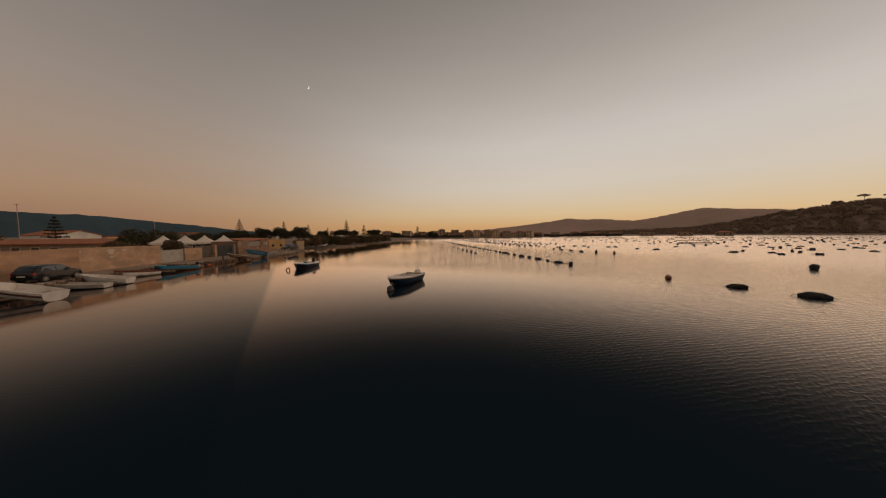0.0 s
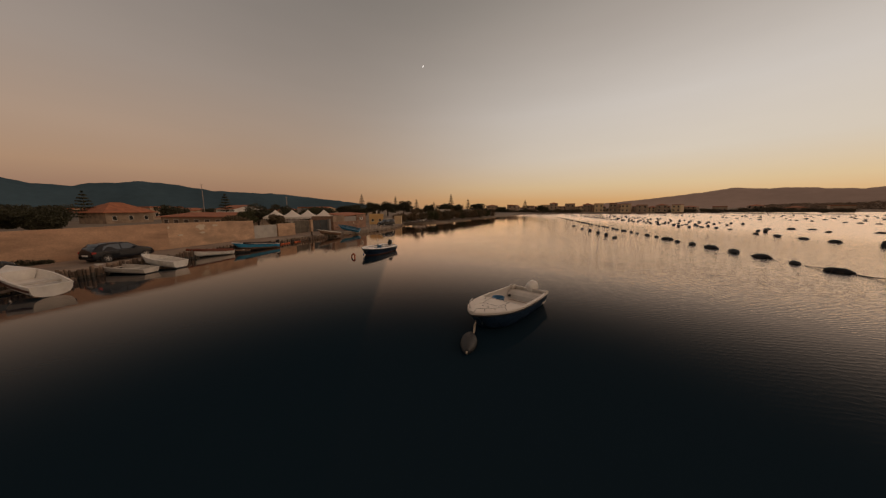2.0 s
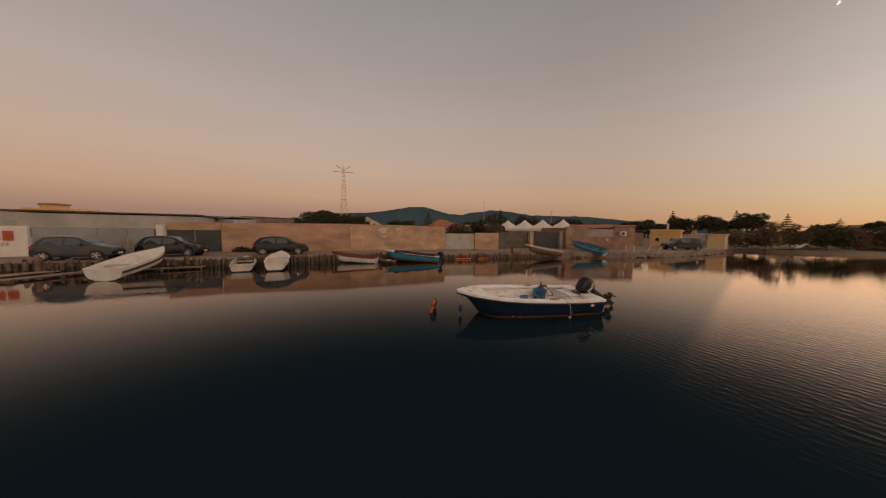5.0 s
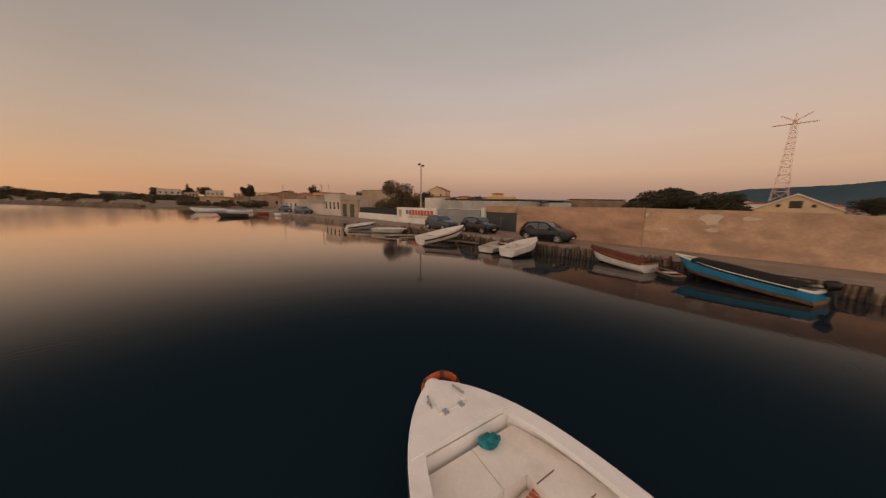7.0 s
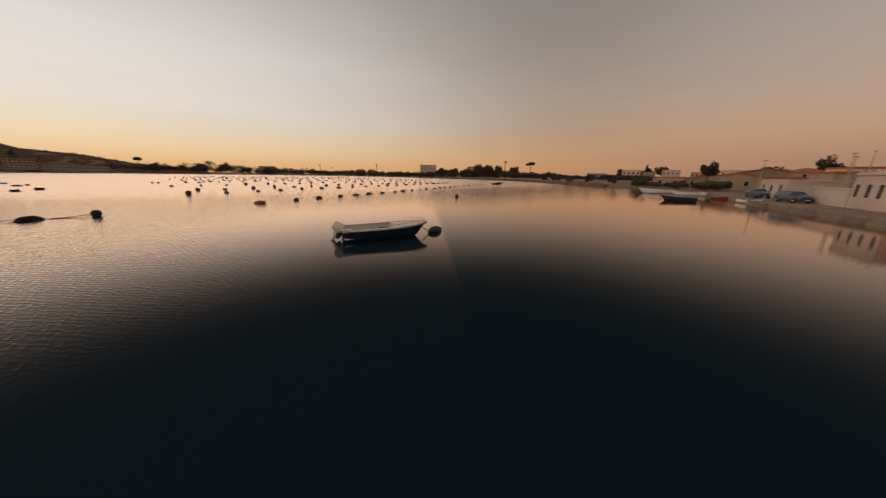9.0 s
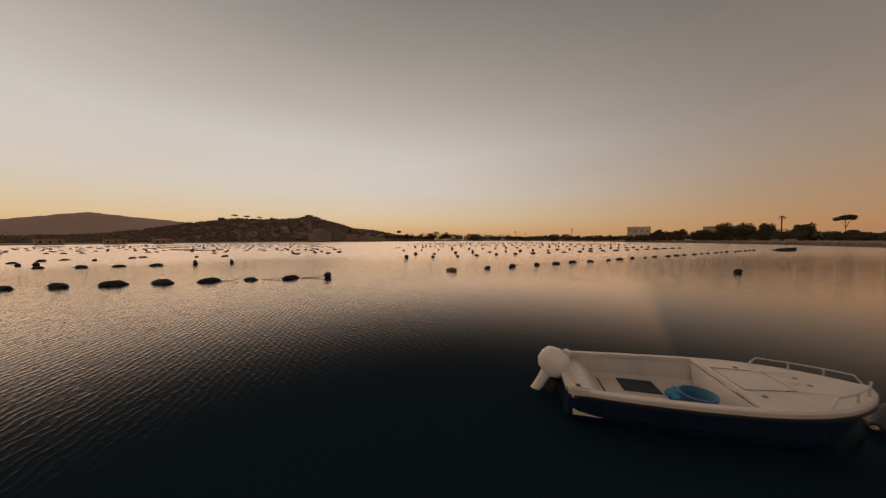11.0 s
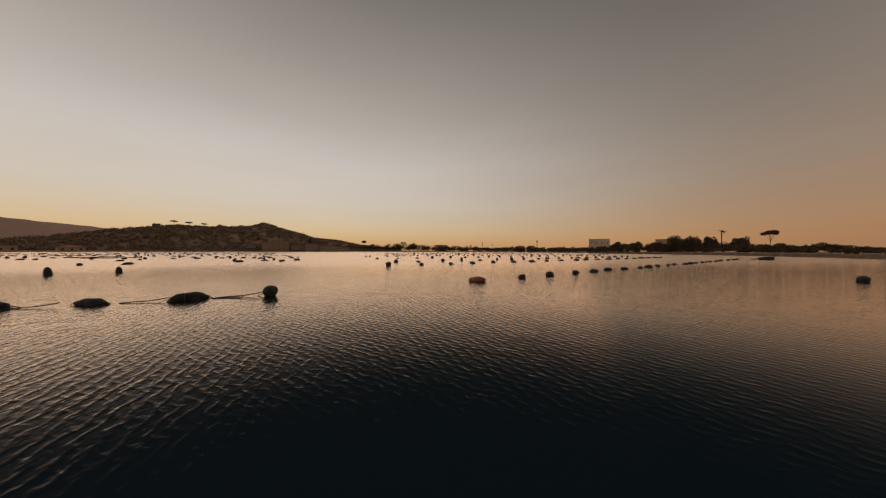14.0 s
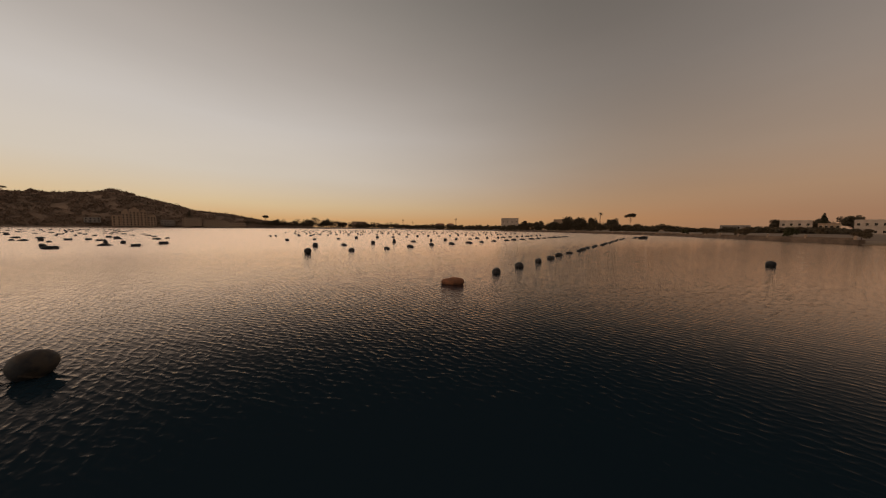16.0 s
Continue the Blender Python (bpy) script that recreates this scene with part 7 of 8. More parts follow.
def palm(x, y, z, height, width, seed=0):
    th = thing("palm_tree", pose(x, y, z), "tall palm with a shaggy round crown", "tree")
    bm = bmesh.new()
    tube(bm, [(0, 0, -0.3), (0.1, 0, height * 0.5), (0, 0, height)], [width * 0.07, width * 0.055, width * 0.06], 8)
    part("trunk", bm, M["bark"], th)
    rng = random.Random(seed)
    bm = bmesh.new()
    for k in range(34):
        a, e = rng.uniform(0, 6.28), rng.uniform(-0.6, 1.2)
        L = width / 2 * rng.uniform(0.8, 1.1)
        d, s = Vector((math.cos(a) * math.cos(e), math.sin(a) * math.cos(e), math.sin(e))), Vector((-math.sin(a), math.cos(a), 0)) * width * 0.05
        p = [Vector((0, 0, height)) + d * L * f - Vector((0, 0, L * 0.5 * f * f)) for f in (0, 0.35, 0.7, 1.0)]
        for w, dz in ((s, -0.25), (-s, -0.25)):
            for i in range(3):
                q = [p[i], p[i + 1], p[i + 1] + w * (1 - (i + 1) / 3.2) + Vector((0, 0, dz * abs(s.length))), p[i] + w * (1 - i / 3.2) + Vector((0, 0, dz * abs(s.length)))]
                bm.faces.new([bm.verts.new(v) for v in q])
    part("fronds", bm, M["leaf_dark"], th)


# west bank
tagged(leaf_object("wall_weeds", [(-37.3, 18.4, 0.72, 0.35, 0.75, 0.34), (-37.4, 19.4, 0.66, 0.25, 0.5, 0.24)], 520, 0.07, 41, M["leaf_dark"]), "low dark weeds at the foot of the rendered wall", "weeds")
tree("shrub_tree", -35.4, -11.6, 0.7, 6.9, 7.6, "straggly brownish shrub tree behind the net fence", "leaf_brown", "shrub", 1, 620, 0.12)
tree("shrub_tree", -37.6, -8.6, 0.7, 3.8, 4.2, "lower leafy shrub behind the net fence", "leaf_brown", "shrub", 8, 420, 0.10)
tree("shrub_tree", -33.6, -10.6, 0.7, 2.6, 2.6, "low dark shrub behind the net fence", "leaf_olive", "shrub", 2, 300, 0.08)
tree("pine_tree", -61.6, 19.0, 0.8, 4.9, 8.2, "broad dark stone pine behind the wall", "leaf_dark", "round", 3, 1500, 0.12)
tree("pine_tree", -63.0, 24.0, 0.8, 4.4, 5.2, "round dark pine behind the wall", "leaf_dark", "round", 4, 1000, 0.11)
tree("pine_tree", -66, 12.5, 0.8, 4.0, 6, "dark round tree behind the sheds", "leaf_dark", "round", 5, 700, 0.14)
tree("cypress_clump", -108, 31, 0.8, 5.4, 5.0, "dark conical tree behind the wall", "leaf_dark", "round", 6, 140, 0.16)
tree("garden_tree", -106, 35.5, 0.8, 5.0, 6, "dark garden tree behind the wall", "leaf_dark", "round", 7, 140, 0.2)
for i, (x, y, h, w) in enumerate(((-56, 45, 3.6, 4), (-60, 50, 4.6, 5), (-62, 57, 4.8, 6), (-58, 62, 4.4, 5), (-64, 66, 4.6, 6), (-53, 60, 4.0, 4), (-47.5, 45.5, 2.9, 3.2), (-52, 41, 2.8, 4))):
    tree("garden_tree", x, y, 0.8, h, w, "dark leafy garden tree behind the marquees", "leaf_brown" if i > 5 else "leaf_dark" if i % 3 else "leaf_olive", "round", 10 + i, 300, 0.13)
for i, (x, y, h, w) in enumerate(((-76, 119, 7.6, 10), (-70, 123, 7.4, 9), (-82, 116, 7.2, 9), (-80, 102, 5.6, 8), (-86, 104, 5.4, 8), (-75, 98, 4.8, 6))):
    tree("stone_pine", x, y, 0.8, h, w, "dense dark stone pine by the north shore", "leaf_dark", "round", 30 + i, 420, 0.2)
for i in range(26):
    f = i / 25
    x, y = -46 + 8 * f ** 0.5 + 1.6 * math.sin(i * 2.1), 82 + 72 * f
    tree("tamarisk", x, y, 0.3, 3.4 + 1.2 * math.sin(i * 1.3) ** 2, 4.6, "bushy brown tamarisk and reeds on the bank", "leaf_dry" if i % 5 < 2 else "leaf_brown" if i % 2 else "leaf_olive", "shrub", 60 + i, 220, 0.12, group="bank shrubs")
araucaria(-126, 44.4, 1.0, 8.9, 4.6, 1)
araucaria(-100, 66, 1.0, 8.4, 4.4, 5, "Norfolk pine beyond the marquees")
araucaria(-172, 217, 2.0, 15.5, 7.0, 2)
araucaria(-128, 205, 2.0, 12.5, 5.0, 3)
araucaria(-92, 236, 1.5, 15, 6.0, 4)


def flat_pole(x, y, h, label):
    bm = bmesh.new()
    lathe(bm, [(0.10, -0.3), (0.05, h)], 8)
    box(bm, -0.4, -0.03, h - 0.3, 0.4, 0.03, h - 0.22)
    solid("utility_pole", bm, M["pole"], label, "pole", m=pose(x, y, 0.8, 0, 0, 30))


flat_pole(-100.2, 60.3, 11.3, "thin tall wooden utility pole")
flat_pole(-84, 75, 7.8, "short chimney-like pole beyond the marquees")

# houses of the west bank, behind the walls
west("gable_house", (-120.0, 14.0), (-122.0, 26.6), 10, 2.9, "cream", "cream house with a wide gable roof", roof="gable", roof_mat="cream", rise=3.6, cols=1, sides=(0,), win=(1.4, 1.3))
gh = bpy.data.objects["gable_house"]
part("window", B(-1.0, -0.05, 3.3, 1.0, 0.01, 5.0, bevel=0.02), M["window"], gh)
for sx in (-1, 1):
    part("small_window", B(sx * 2.6 - 0.35, -0.05, 3.5, sx * 2.6 + 0.35, 0.01, 4.2, bevel=0.02), M["window"], gh)
    part("fascia", loft(bmesh.new(), [[(sx * 6.75, q, 2.78), (0, q, 6.40), (0, q, 6.72), (sx * 6.75, q, 3.06)] for q in (-0.42, -0.31)]), M["white_paint"], gh)
west("red_roof_house", (-119, 46.0), (-122.4, 57), 9, 3.3, "brown_wall", "low house with a wide red tiled hip roof", roof="hip", roof_mat="tile", rise=3.1, cols=3, over=0.9)
west("long_house", (-82.3, 43.5), (-60.0, 47.6), 7, 2.5, "tan", "long low building with an orange tiled roof", roof="hip", roof_mat="tile", rise=1.0, cols=8, sides=(0,), win=(1.2, 1.1), shutter=True, over=0.6)
west("villa", (-81.5, -44.3), (-89.3, -37.5), 8, 5.3, "ochre", "ochre villa with a stepped flat roof", roof="flat", cols=3, floors=2, parapet=0.2)
west("roof_pavilion", (-83.6, -43.4), (-86.4, -41.0), 3.5, 6.5, "ochre", "square ochre roof tower of the villa", roof="hip", roof_mat="tile", rise=0.45, cols=1, sides=(0,), win=(0.8, 0.8))
west("cream_house", (-81.4, -91.0), (-87.2, -84.7), 9, 9.0, "cream", "cream house with a red roof behind the warehouse", roof="gable", roof_mat="tile", rise=2.0, cols=2, floors=2)
rng_h = random.Random(21)
for i in range(30):
    yaw = 42 + 66 * i / 29 + rng_h.uniform(-1, 1)
    dd = rng_h.uniform(125, 240)
    x, y = brg(yaw, dd)
    w = rng_h.uniform(8, 16)
    west("town_house", (x + w / 2 * 0.2, y - w / 2), (x - w / 2 * 0.2, y + w / 2), 9, rng_h.uniform(3.0, 5.2), rng_h.choice(["cream", "tan", "white_paint", "grey_plaster", "tan"]), "plain low town house beyond the quay walls", roof=rng_h.choice(["hip", "flat", "gable", "flat"]), roof_mat="tile", rise=1.5, cols=3, sides=(0,))
    if i % 2:
        x, y = brg(yaw + 1.2, dd - 25)
        tree("town_tree", x, y, 0.8, rng_h.uniform(4, 6.0), rng_h.uniform(5, 9), "dark tree among the town houses", "leaf_dark", "round", 100 + i, 60, 0.32)
# south-west: houses and trees along the curving quay
for i, (yaw, dd, w, h, wl, rf) in enumerate(((150, 120, 10, 5.5, "tan", "flat"), (156, 150, 12, 6, "cream", "hip"), (162, 120, 9, 5, "villa_white", "flat"), (168, 160, 14, 6, "tan", "flat"), (172, 190, 14, 7, "cream", "flat"), (176, 150, 10, 5.5, "tan", "hip"), (145, 170, 12, 6.5, "cream", "hip"), (140, 150, 12, 6, "tan", "flat"))):
    x, y = brg(yaw, dd, -16, 33)
    house("town_house", x, y, yaw, w, 9, h, wl, "plain house along the southern quay", roof=rf, roof_mat="tile", rise=1.4, floors=2, cols=3)
    x, y = brg(yaw + 2.5, dd - 18, -16, 33)
    tree("town_tree", x, y, 0.8, 6.5 if i != 4 else 12, 8, "dark round tree along the southern quay", "leaf_dark", "round", 140 + i, 90, 0.34)
west("low_white_house", (-17.8, -47), (-20.5, -36.5), 6, 2.7, "villa_white", "low white boathouse on the south quay", cols=3, sides=(0,), parapet=0.2)
tree("stone_pine", 1.0, -162.0, 0.8, 10.6, 7.6, "large dark round pine beyond the south quay", "leaf_dark", "round", 160, 220, 0.4)
bm = B(-29.8, -41, 3.6, -29.4, -40.6, 3.9)
solid("lit_lamp", bm, M["lamp_on"], "small lit lamp on the south quay", "lamp", m=Matrix.Identity(4))
bm = bmesh.new()
lathe(bm, [(0.09, 0.7), (0.07, 3.6)], 8, Matrix.Translation((-29.6, -40.8, 0)))
solid("lamp_pole", bm, M["pole"], "thin pole carrying the lit lamp", "pole")
for i, (x, y, h) in enumerate(((-25.5, -34, 6.0), (-17.5, -52, 6.5), (-26.5, -45, 7), (-30, -58, 8))):
    flat_pole(x, y, h, "thin lamp post along the south quay")


# ---- north end: town behind the shore ----
def town(yaws, dist, heights, seed, label, group=""):
    rng = random.Random(seed)
    for k, (yaw, el, wdeg) in enumerate(yaws):
        x, y = brg(yaw, dist, -4, 20)
        h = 2.6 + dist * math.tan(radians(el))
        w = dist * math.tan(radians(wdeg))
        rf = rng.choice(["flat", "hip", "flat"])
        fl = max(1, round(h / 3.2))
        house("town_house", x, y, yaw + rng.uniform(-12, 12), w, 10, h - (1.2 if rf == "hip" else 0.3), rng.choice(heights), label, roof=rf, roof_mat="tile", rise=1.3, floors=fl, cols=max(2, round(w / 3.5)), z0=0.7, sides=(0,), win=(1.1, 1.3))


town([(24.3, 0.95, 2.0), (20.5, 0.9, 2.0), (13.5, 1.05, 2.2), (9.5, 0.9, 1.8), (6.0, 0.75, 1.6), (1.6, 1.4, 1.5), (358.6, 1.1, 1.6), (355.8, 1.15, 1.3), (353.8, 1.05, 1.4), (351.6, 1.1, 1.2), (349.8, 0.95, 1.3), (347.3, 0.75, 1.5)], 262, ["cream", "tan", "cream", "brown_wall"], 5, "flat-roofed house on the north shore")
town([(344.5, 0.42, 1.6), (341.5, 0.5, 1.8), (338, 0.36, 1.6), (334.5, 0.6, 1.6), (331, 0.34, 1.8), (327.5, 0.38, 1.8), (323, 0.34, 2), (318, 0.3, 2), (313.5, 0.34, 2)], 318, ["tan", "brown_wall", "tan"], 6, "low house on the north-eastern shore")
rng_t = random.Random(15)
town([((372 - 29 * i / 17 + rng_t.uniform(-0.4, 0.4)) % 360, rng_t.uniform(0.45, 0.95), rng_t.uniform(1.0, 1.9)) for i in range(18)], 285, ["tan", "cream", "tan", "brown_wall"], 9, "house in the close-built town on the north shore")
rng_n = random.Random(8)
for i in range(46):
    yaw = 31 - 64 * i / 45 + rng_n.uniform(-0.6, 0.6)
    dist = 245 if i < 24 else 305
    x, y = brg(yaw, dist + rng_n.uniform(-4, 10), -4, 20)
    h = rng_n.uniform(2.6, 4.2) + (1.6 if yaw > 26 or -27 < yaw < -24 else 0)
    tree("shore_tree", x, y, 0.4, h, rng_n.uniform(7, 13), "dark shrubby tree along the northern shore", "leaf_far" if i % 3 else "leaf_brown", "shrub", 200 + i, 120, 0.34, group="northern shore trees")
for yaw, el, d in ((29.5, 2.3, 230), (25.8, 1.7, 250), (18.6, 2.3, 240), (7.0, 2.0, 250)):
    x, y = brg(yaw, d, -4, 20)
    araucaria(x, y, 0.7, 2.6 + d * math.tan(radians(el)), 5.5, int(yaw))
for i, (yaw, h, w) in enumerate(((27, 8, 10), (23, 8.5, 14), (21, 7.5, 10), (16.5, 8.2, 14), (11.5, 5.5, 10), (3.5, 6, 10))):
    x, y = brg(yaw, 236, -4, 20)
    tree("shore_tree", x, y, 0.6, h, w, "large dark tree by the northern houses", "leaf_dark", "round", 260 + i, 110, 0.5)
x, y = brg(24.5, 175, -4, 20)
house("boat_kiosk", x + 4, y, 25, 8, 5, 3.0, "white_paint", "small lit white kiosk on the bank", cols=2, sides=(0,), z0=0.5)


# ---- eastern hill: woods and houses ----
def hill_cover():
    me = HILL_OB.data
    v = np.empty(len(me.vertices) * 3)
    me.vertices.foreach_get("co", v)
    v = v.reshape(-1, 13, 3)
    rng = np.random.default_rng(3)
    blobs = []
    for _ in range(4200):
        i, k = rng.uniform(0, len(v) - 1.001), rng.uniform(0, 9.3) if rng.random() < 0.8 else rng.uniform(8.2, 9.4)
        a, b = int(i), int(k)
        p = v[a, b] + (v[a + 1, b] - v[a, b]) * (i - a) + (v[a, min(b + 1, 12)] - v[a, b]) * (k - b)
        r = rng.uniform(2.0, 4.8) * (0.75 if k > 8.2 else 1)
        blobs.append((p[0], p[1], p[2] + r * 0.25, r, r, r * rng.uniform(0.55, 0.9)))
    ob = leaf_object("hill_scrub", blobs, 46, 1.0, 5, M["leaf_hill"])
    tagged(ob, "dense dark scrub and trees covering the hillside", "scrub", kind="stuff")


# scrub much paler than near leaves: distance haze painted into the leaf colour
M["leaf_hill"] = foliage("hazed_scrub_leaves", (0.25, 0.185, 0.135), 0.2)
hill_cover()
K_HILL = 1.62
for i, (yaw, d, w, h, z, wl) in enumerate(((284.6, 372, 14, 7.5, 4, "tan"), (281.8, 374, 20, 6, 3, "tan"), (279.2, 374, 16, 5, 2, "tan"), (301.5, 425, 15, 5, 22, "tan"), (297.5, 415, 12, 5, 18, "grey_plaster"), (305, 410, 14, 5, 15, "tan"),
                                           (307.5, 400, 12, 5, 9, "tan"), (303.4, 395, 12, 4.5, 9, "grey_plaster"), (311.5, 385, 14, 4.5, 4, "tan"), (316, 380, 14, 4, 2, "tan"), (287.2, 380, 10, 5, 4, "grey_plaster"), (294, 382, 9, 4, 6, "grey_plaster"))):
    x, y = brg(yaw, d * K_HILL)
    house("hill_house", x, y, yaw, w * K_HILL, 14, h * K_HILL, wl, "plain house on the hillside", floors=max(1, round(h / 2)), cols=max(4, round(w / 2)), z0=(z - 2) * K_HILL, sides=(0,), win=(1.5, 1.8), parapet=0.5)


def build_apartments():
    """Stepped apartment block at the hill's foot: wings, towers and roof huts."""
    x, y = brg(290.4, 590)
    th = thing("apartment_house", pose(x, y, 2.0, 0, 0, 290.4), "tan stepped apartment block at the hill's foot", "apartment house")
    for x0, x1, y0, h in ((-21, -12.2, 2, 14), (-12, -5.2, 0, 20), (-5, 4.8, 1, 23), (5, 11.8, 0, 20.5), (12, 21, 2.5, 16)):
        wing = part("wing", B(x0, y0, 0, x1, y0 + 14, h, bevel=0.2), M["tan"], th)
        part("parapet", B(x0 + 0.4, y0 + 0.5, h + 0.01, x1 - 0.4, y0 + 13, h + 0.9), M["tan"], wing)
        for f in range(int(h // 3.4)):
            for c in range(int((x1 - x0) // 3)):
                xc = x0 + (x1 - x0) * (c + 0.5) / int((x1 - x0) // 3)
                part("window", B(xc - 0.7, y0 - 0.06, 1.2 + f * 3.3, xc + 0.7, y0 + 0.05, 3.0 + f * 3.3), M["window"], wing)
    for xc, h in ((-8.5, 20.9), (0.5, 23.9), (8.5, 21.4)):
        part("roof_hut", B(xc - 1.8, 4, h, xc + 1.8, 9, h + 2.4, bevel=0.1), M["tan"], th)


build_apartments()
for i, (yaw, el) in enumerate(((292.3, 4.75), (301.8, 4.2), (300.0, 4.1), (303.4, 4.3), (298.2, 4.05), (305.2, 3.75))):
    x, y = brg(yaw, 728)
    top = 3.4 + 728 * math.tan(radians(el))
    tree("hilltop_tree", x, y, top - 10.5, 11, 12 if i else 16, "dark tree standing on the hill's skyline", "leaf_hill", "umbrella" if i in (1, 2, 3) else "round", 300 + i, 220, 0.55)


# ---- southern shore: wall, fence, trees and villas ----
def build_south():
    line = [(20, -80.5), (45, -100.5), (78, -132.5), (112, -150.5), (180, -178.5), (268, -180.5)]
    bm = bmesh.new()
    for a, b in zip(line, line[1:]):
        wall_run(bm, [b, a], 1.2, -0.6, 1.05)
    solid("embankment", bm, M["embank"], "long low brown stone embankment wall on the far shore", "embankment", kind="structure")
    pts = resample(line, 9)
    th = thing("parapet", pose(0, 0, 0), "pale parapet with many small posts on the embankment", "parapet", kind="structure")
    me = mesh_of("post", B(-0.22, -0.22, 0.9, 0.22, 0.22, 2.0, bevel=0.04), M["tan"])
    for x, y in pts:
        ob = new("post", me)
        ob.parent = th
        ob.matrix_world = pose(x + 0.6, y - 1.2, 0)
    bm = bmesh.new()
    for a, b in zip(line, line[1:]):
        wall_run(bm, [(b[0] + 0.6, b[1] - 1.1), (a[0] + 0.6, a[1] - 1.1)], 0.25, 0.9, 1.45)
    part("rail", bm, M["embank"], th)
    rng = random.Random(31)
    O = (2.0, 32.5)
    # low belt of trees
    for i in range(176):
        yaw = 279 - 91 * i / 175 + rng.uniform(-0.5, 0.5)
        d = float(np.interp(yaw, [188, 200, 228, 238, 248, 262], [260, 330, 380, 450, 560, 660]))
        el = float(np.interp(yaw, [188, 196, 201, 204, 210, 215, 222, 227, 233, 240, 250, 262, 268, 275, 278], [0.75, 0.85, 0.5, 1.05, 1.25, 2.0, 1.75, 1.35, 0.9, 0.95, 1.0, 1.5, 1.8, 1.4, 1.3]))
        x, y = brg(yaw, d, *O)
        h = 2.0 + d * math.tan(radians(el)) * rng.uniform(0.6, 0.95)
        tree("belt_tree", x, y, 0.8, h, rng.uniform(8, 16) * d / 410, "dark tree in the belt along the southern shore", "leaf_far" if i % 4 else "leaf_brown", "shrub", 330 + i, 90, 0.48, group="southern tree belt")
    for i, (yaw, el, w, d, kd) in enumerate(((275.2, 2.0, 15, 430, "umbrella"), (273.6, 1.2, 12, 430, "round"), (284.9, 2.3, 8, 430, "cypress"), (267.9, 1.75, 26, 430, "round"), (265.5, 1.6, 16, 430, "round"), (226.6, 1.55, 16, 380, "round"), (224.2, 1.6, 18, 380, "round"), (219.0, 2.5, 20, 360, "round"), (216.8, 2.6, 18, 360, "round"), (215.0, 2.3, 15, 360, "round"), (209.2, 2.85, 22, 420, "umbrella"), (212, 2.0, 16, 360, "round"), (193.0, 1.5, 12, 330, "round"), (190.0, 1.6, 16, 350, "round"), (187.5, 2.2, 15, 330, "round"))):
        d, w = (d * 1.5, w * 1.5) if yaw > 255 else (d, w)
        x, y = brg(yaw, d, *O)
        tree("stone_pine" if kd == "umbrella" else "cypress" if kd == "cypress" else "large_tree", x, y, 0.8, 2.2 + d * math.tan(radians(el)), w * (0.62 if kd == "umbrella" else 0.8), {"umbrella": "tall umbrella pine with a flat crown", "cypress": "slender dark cypress on the shore", "round": "large dark rounded tree"}[kd], "leaf_far", kd, 400 + i, 260, 0.42)
    for yaw, el, w, d in ((213.8, 3.1, 11, 370), (251, 1.75, 10, 600), (240.3, 2.05, 10, 480), (249, 1.3, 7, 590)):
        x, y = brg(yaw, d, *O)
        palm(x, y, 0.8, 2.2 + d * math.tan(radians(el)) - w * 0.12, w * 0.6, int(yaw))
    for i, (yaw, el, wdeg, d, wl, lab) in enumerate(((229.6, 2.1, 3.3, 400, "villa_white", "pale flat-roofed villa behind the embankment wall"), (219.2, 1.85, 4.6, 390, "tan", "long tan villa roof above the trees"), (259.6, 1.15, 2.6, 650, "tan", "low house in the tree belt"), (243.5, 0.9, 1.8, 530, "tan", "small red-roofed bungalow by the shore"), (241.4, 0.9, 1.5, 510, "tan", "small red-roofed bungalow by the shore"),
                                                     (191.7, 1.35, 2.6, 322, "villa_white", "weathered white two-storey villa with a terrace"), (186.4, 1.35, 2.2, 322, "villa_white", "weathered white flat-roofed villa by the lagoon"), (189.2, 0.95, 1.6, 318, "tan", "low tan annexe between white villas"), (183.0, 1.0, 2.0, 320, "tan", "low tan house behind dark trees"), (197.0, 0.75, 3.0, 330, "grey_plaster", "low plain grey building on the shore"), (179.0, 1.3, 3.2, 300, "cream", "cream flat-roofed house by the south quay"))):
        x, y = brg(yaw, d, *O)
        h = 2.0 + d * math.tan(radians(el))
        house("villa", x, y, yaw, d * math.tan(radians(wdeg)), 10, h, wl, lab, floors=2, cols=4, sides=(0,), win=(1.2, 1.6), roof="hip" if "red-roofed" in lab else "flat", roof_mat="tile" if "red-roofed" in lab else "roof_dark", rise=1.6, parapet=0.6)
    x, y = brg(189.6, 322, *O)
    tree("cypress", x, y, 0.8, 14.5, 4.2, "dark narrow cypress between two white villas", "leaf_dark", "cypress", 460, 120, 0.5)


build_south()


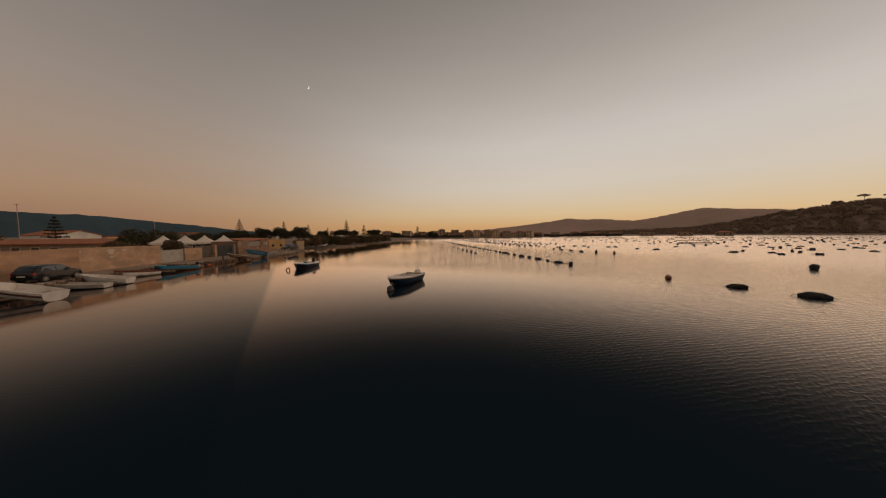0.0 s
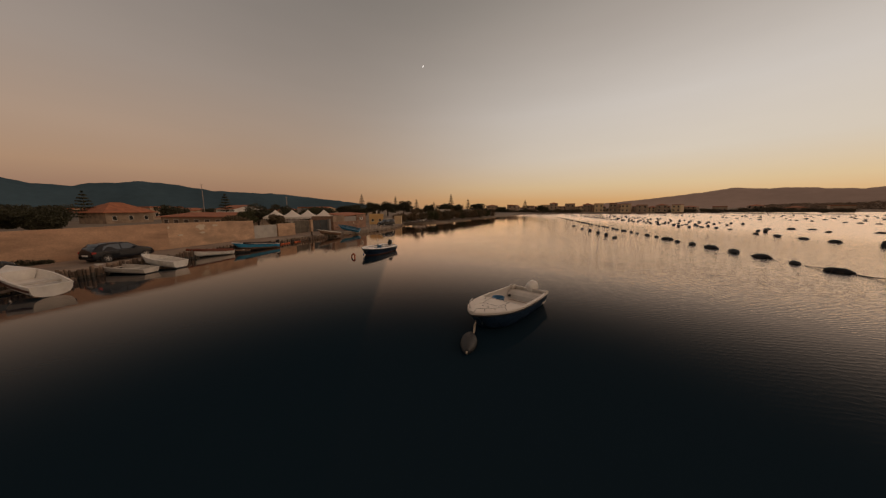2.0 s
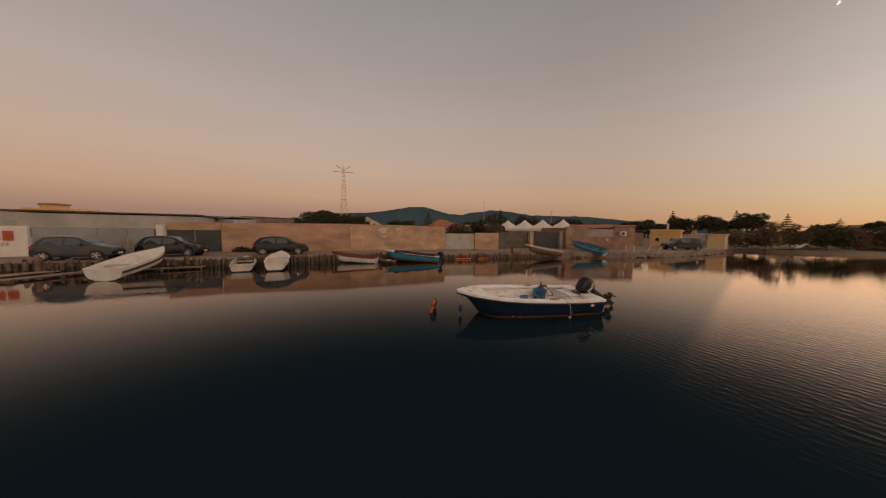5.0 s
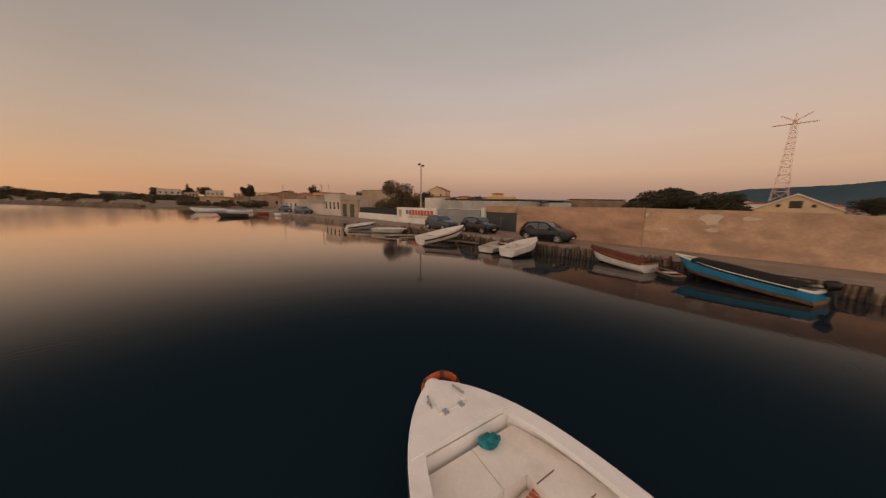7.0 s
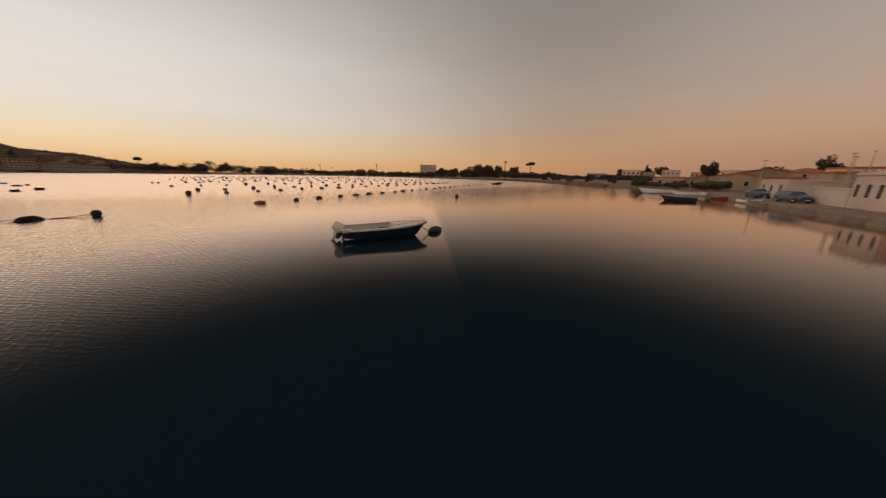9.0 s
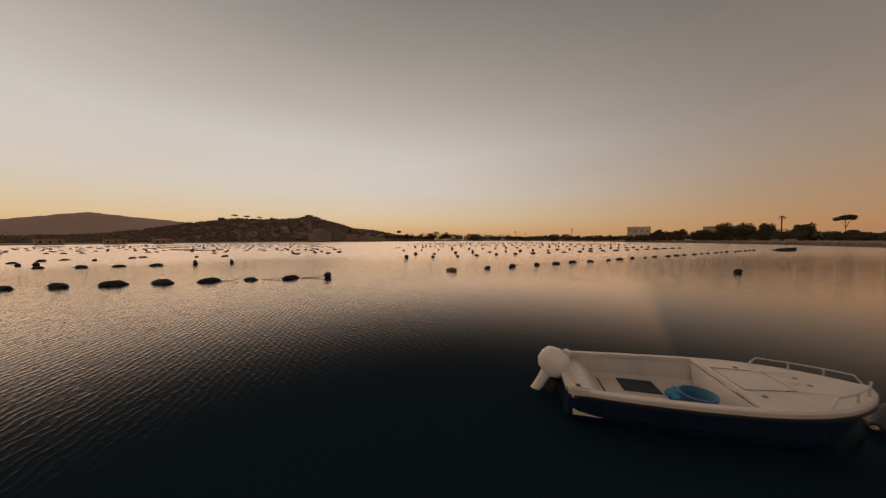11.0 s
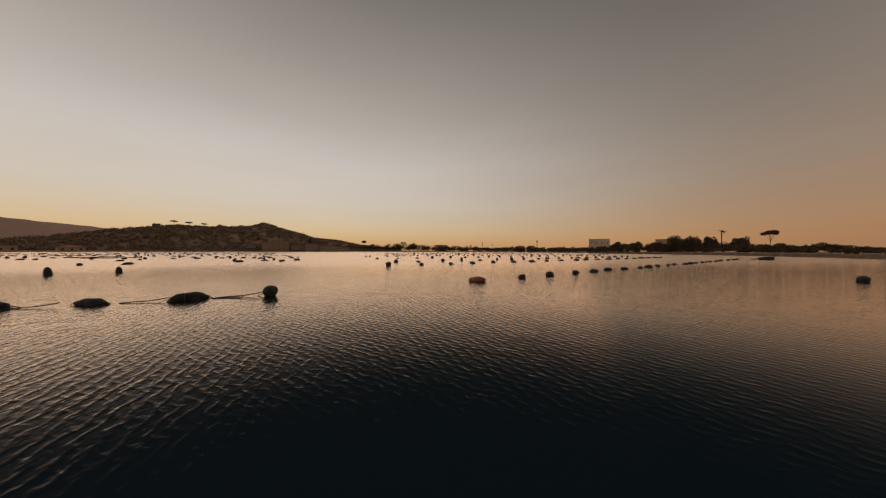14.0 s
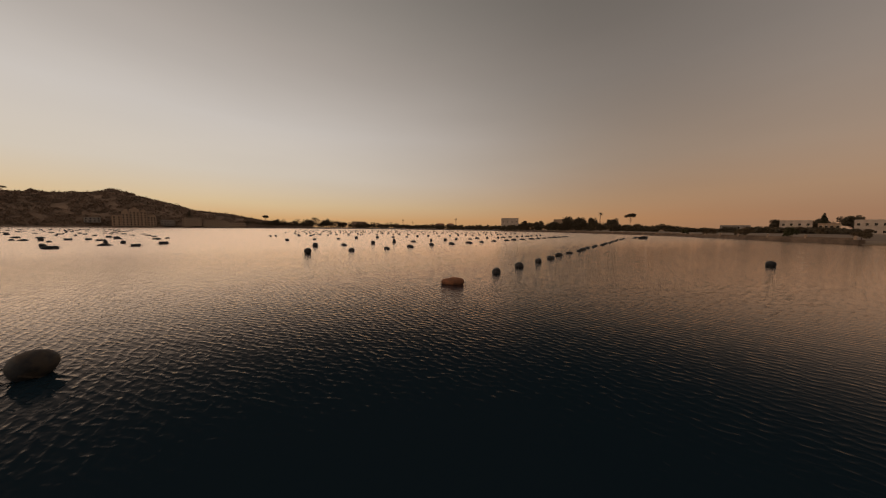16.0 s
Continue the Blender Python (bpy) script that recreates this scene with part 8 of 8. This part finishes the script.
# sheds, garden walls and shrubs at the bend of the southern quay
def build_bend():
    rng = random.Random(77)
    for i, (x, y, rot, w, h, wl) in enumerate(((-21.5, -60, 196, 7, 3.2, "brown_wall"), (-13, -74, 190, 9, 3.6, "tan"), (-30, -57, 205, 8, 4.2, "tan"), (-5.5, -83, 186, 8, 3.0, "brown_wall"), (-33, -70, 200, 9, 5.4, "cream"), (-18, -88, 190, 10, 5.0, "brown_wall"), (5, -97, 180, 9, 3.2, "tan"))):
        house("quay_shed" if h < 4 else "quay_house", x, y, rot, w, 6, h, wl, "weathered brown shed at the bend of the quay" if h < 4 else "plain weathered house at the bend of the quay", roof="gable" if i % 2 else "flat", roof_mat="tile", rise=0.9, cols=2, sides=(0,), parapet=0.2)
    for i in range(16):
        f = i / 15
        x, y = (-12 + 34 * f + rng.uniform(-2, 2), -66 - 22 * f + rng.uniform(-3, 3)) if f < 0.7 else (14 + 60 * (f - 0.7) / 0.3, -84 - 52 * (f - 0.7) / 0.3)
        tree("bank_shrub", x, y, 0.7 if f < 0.7 else 1.2, rng.uniform(1.6, 3.2), rng.uniform(3, 5), "low brown shrub on the southern bank", "leaf_brown" if i % 3 else "leaf_olive", "shrub", 500 + i, 160, 0.15, group="southern bank shrubs")


build_bend()
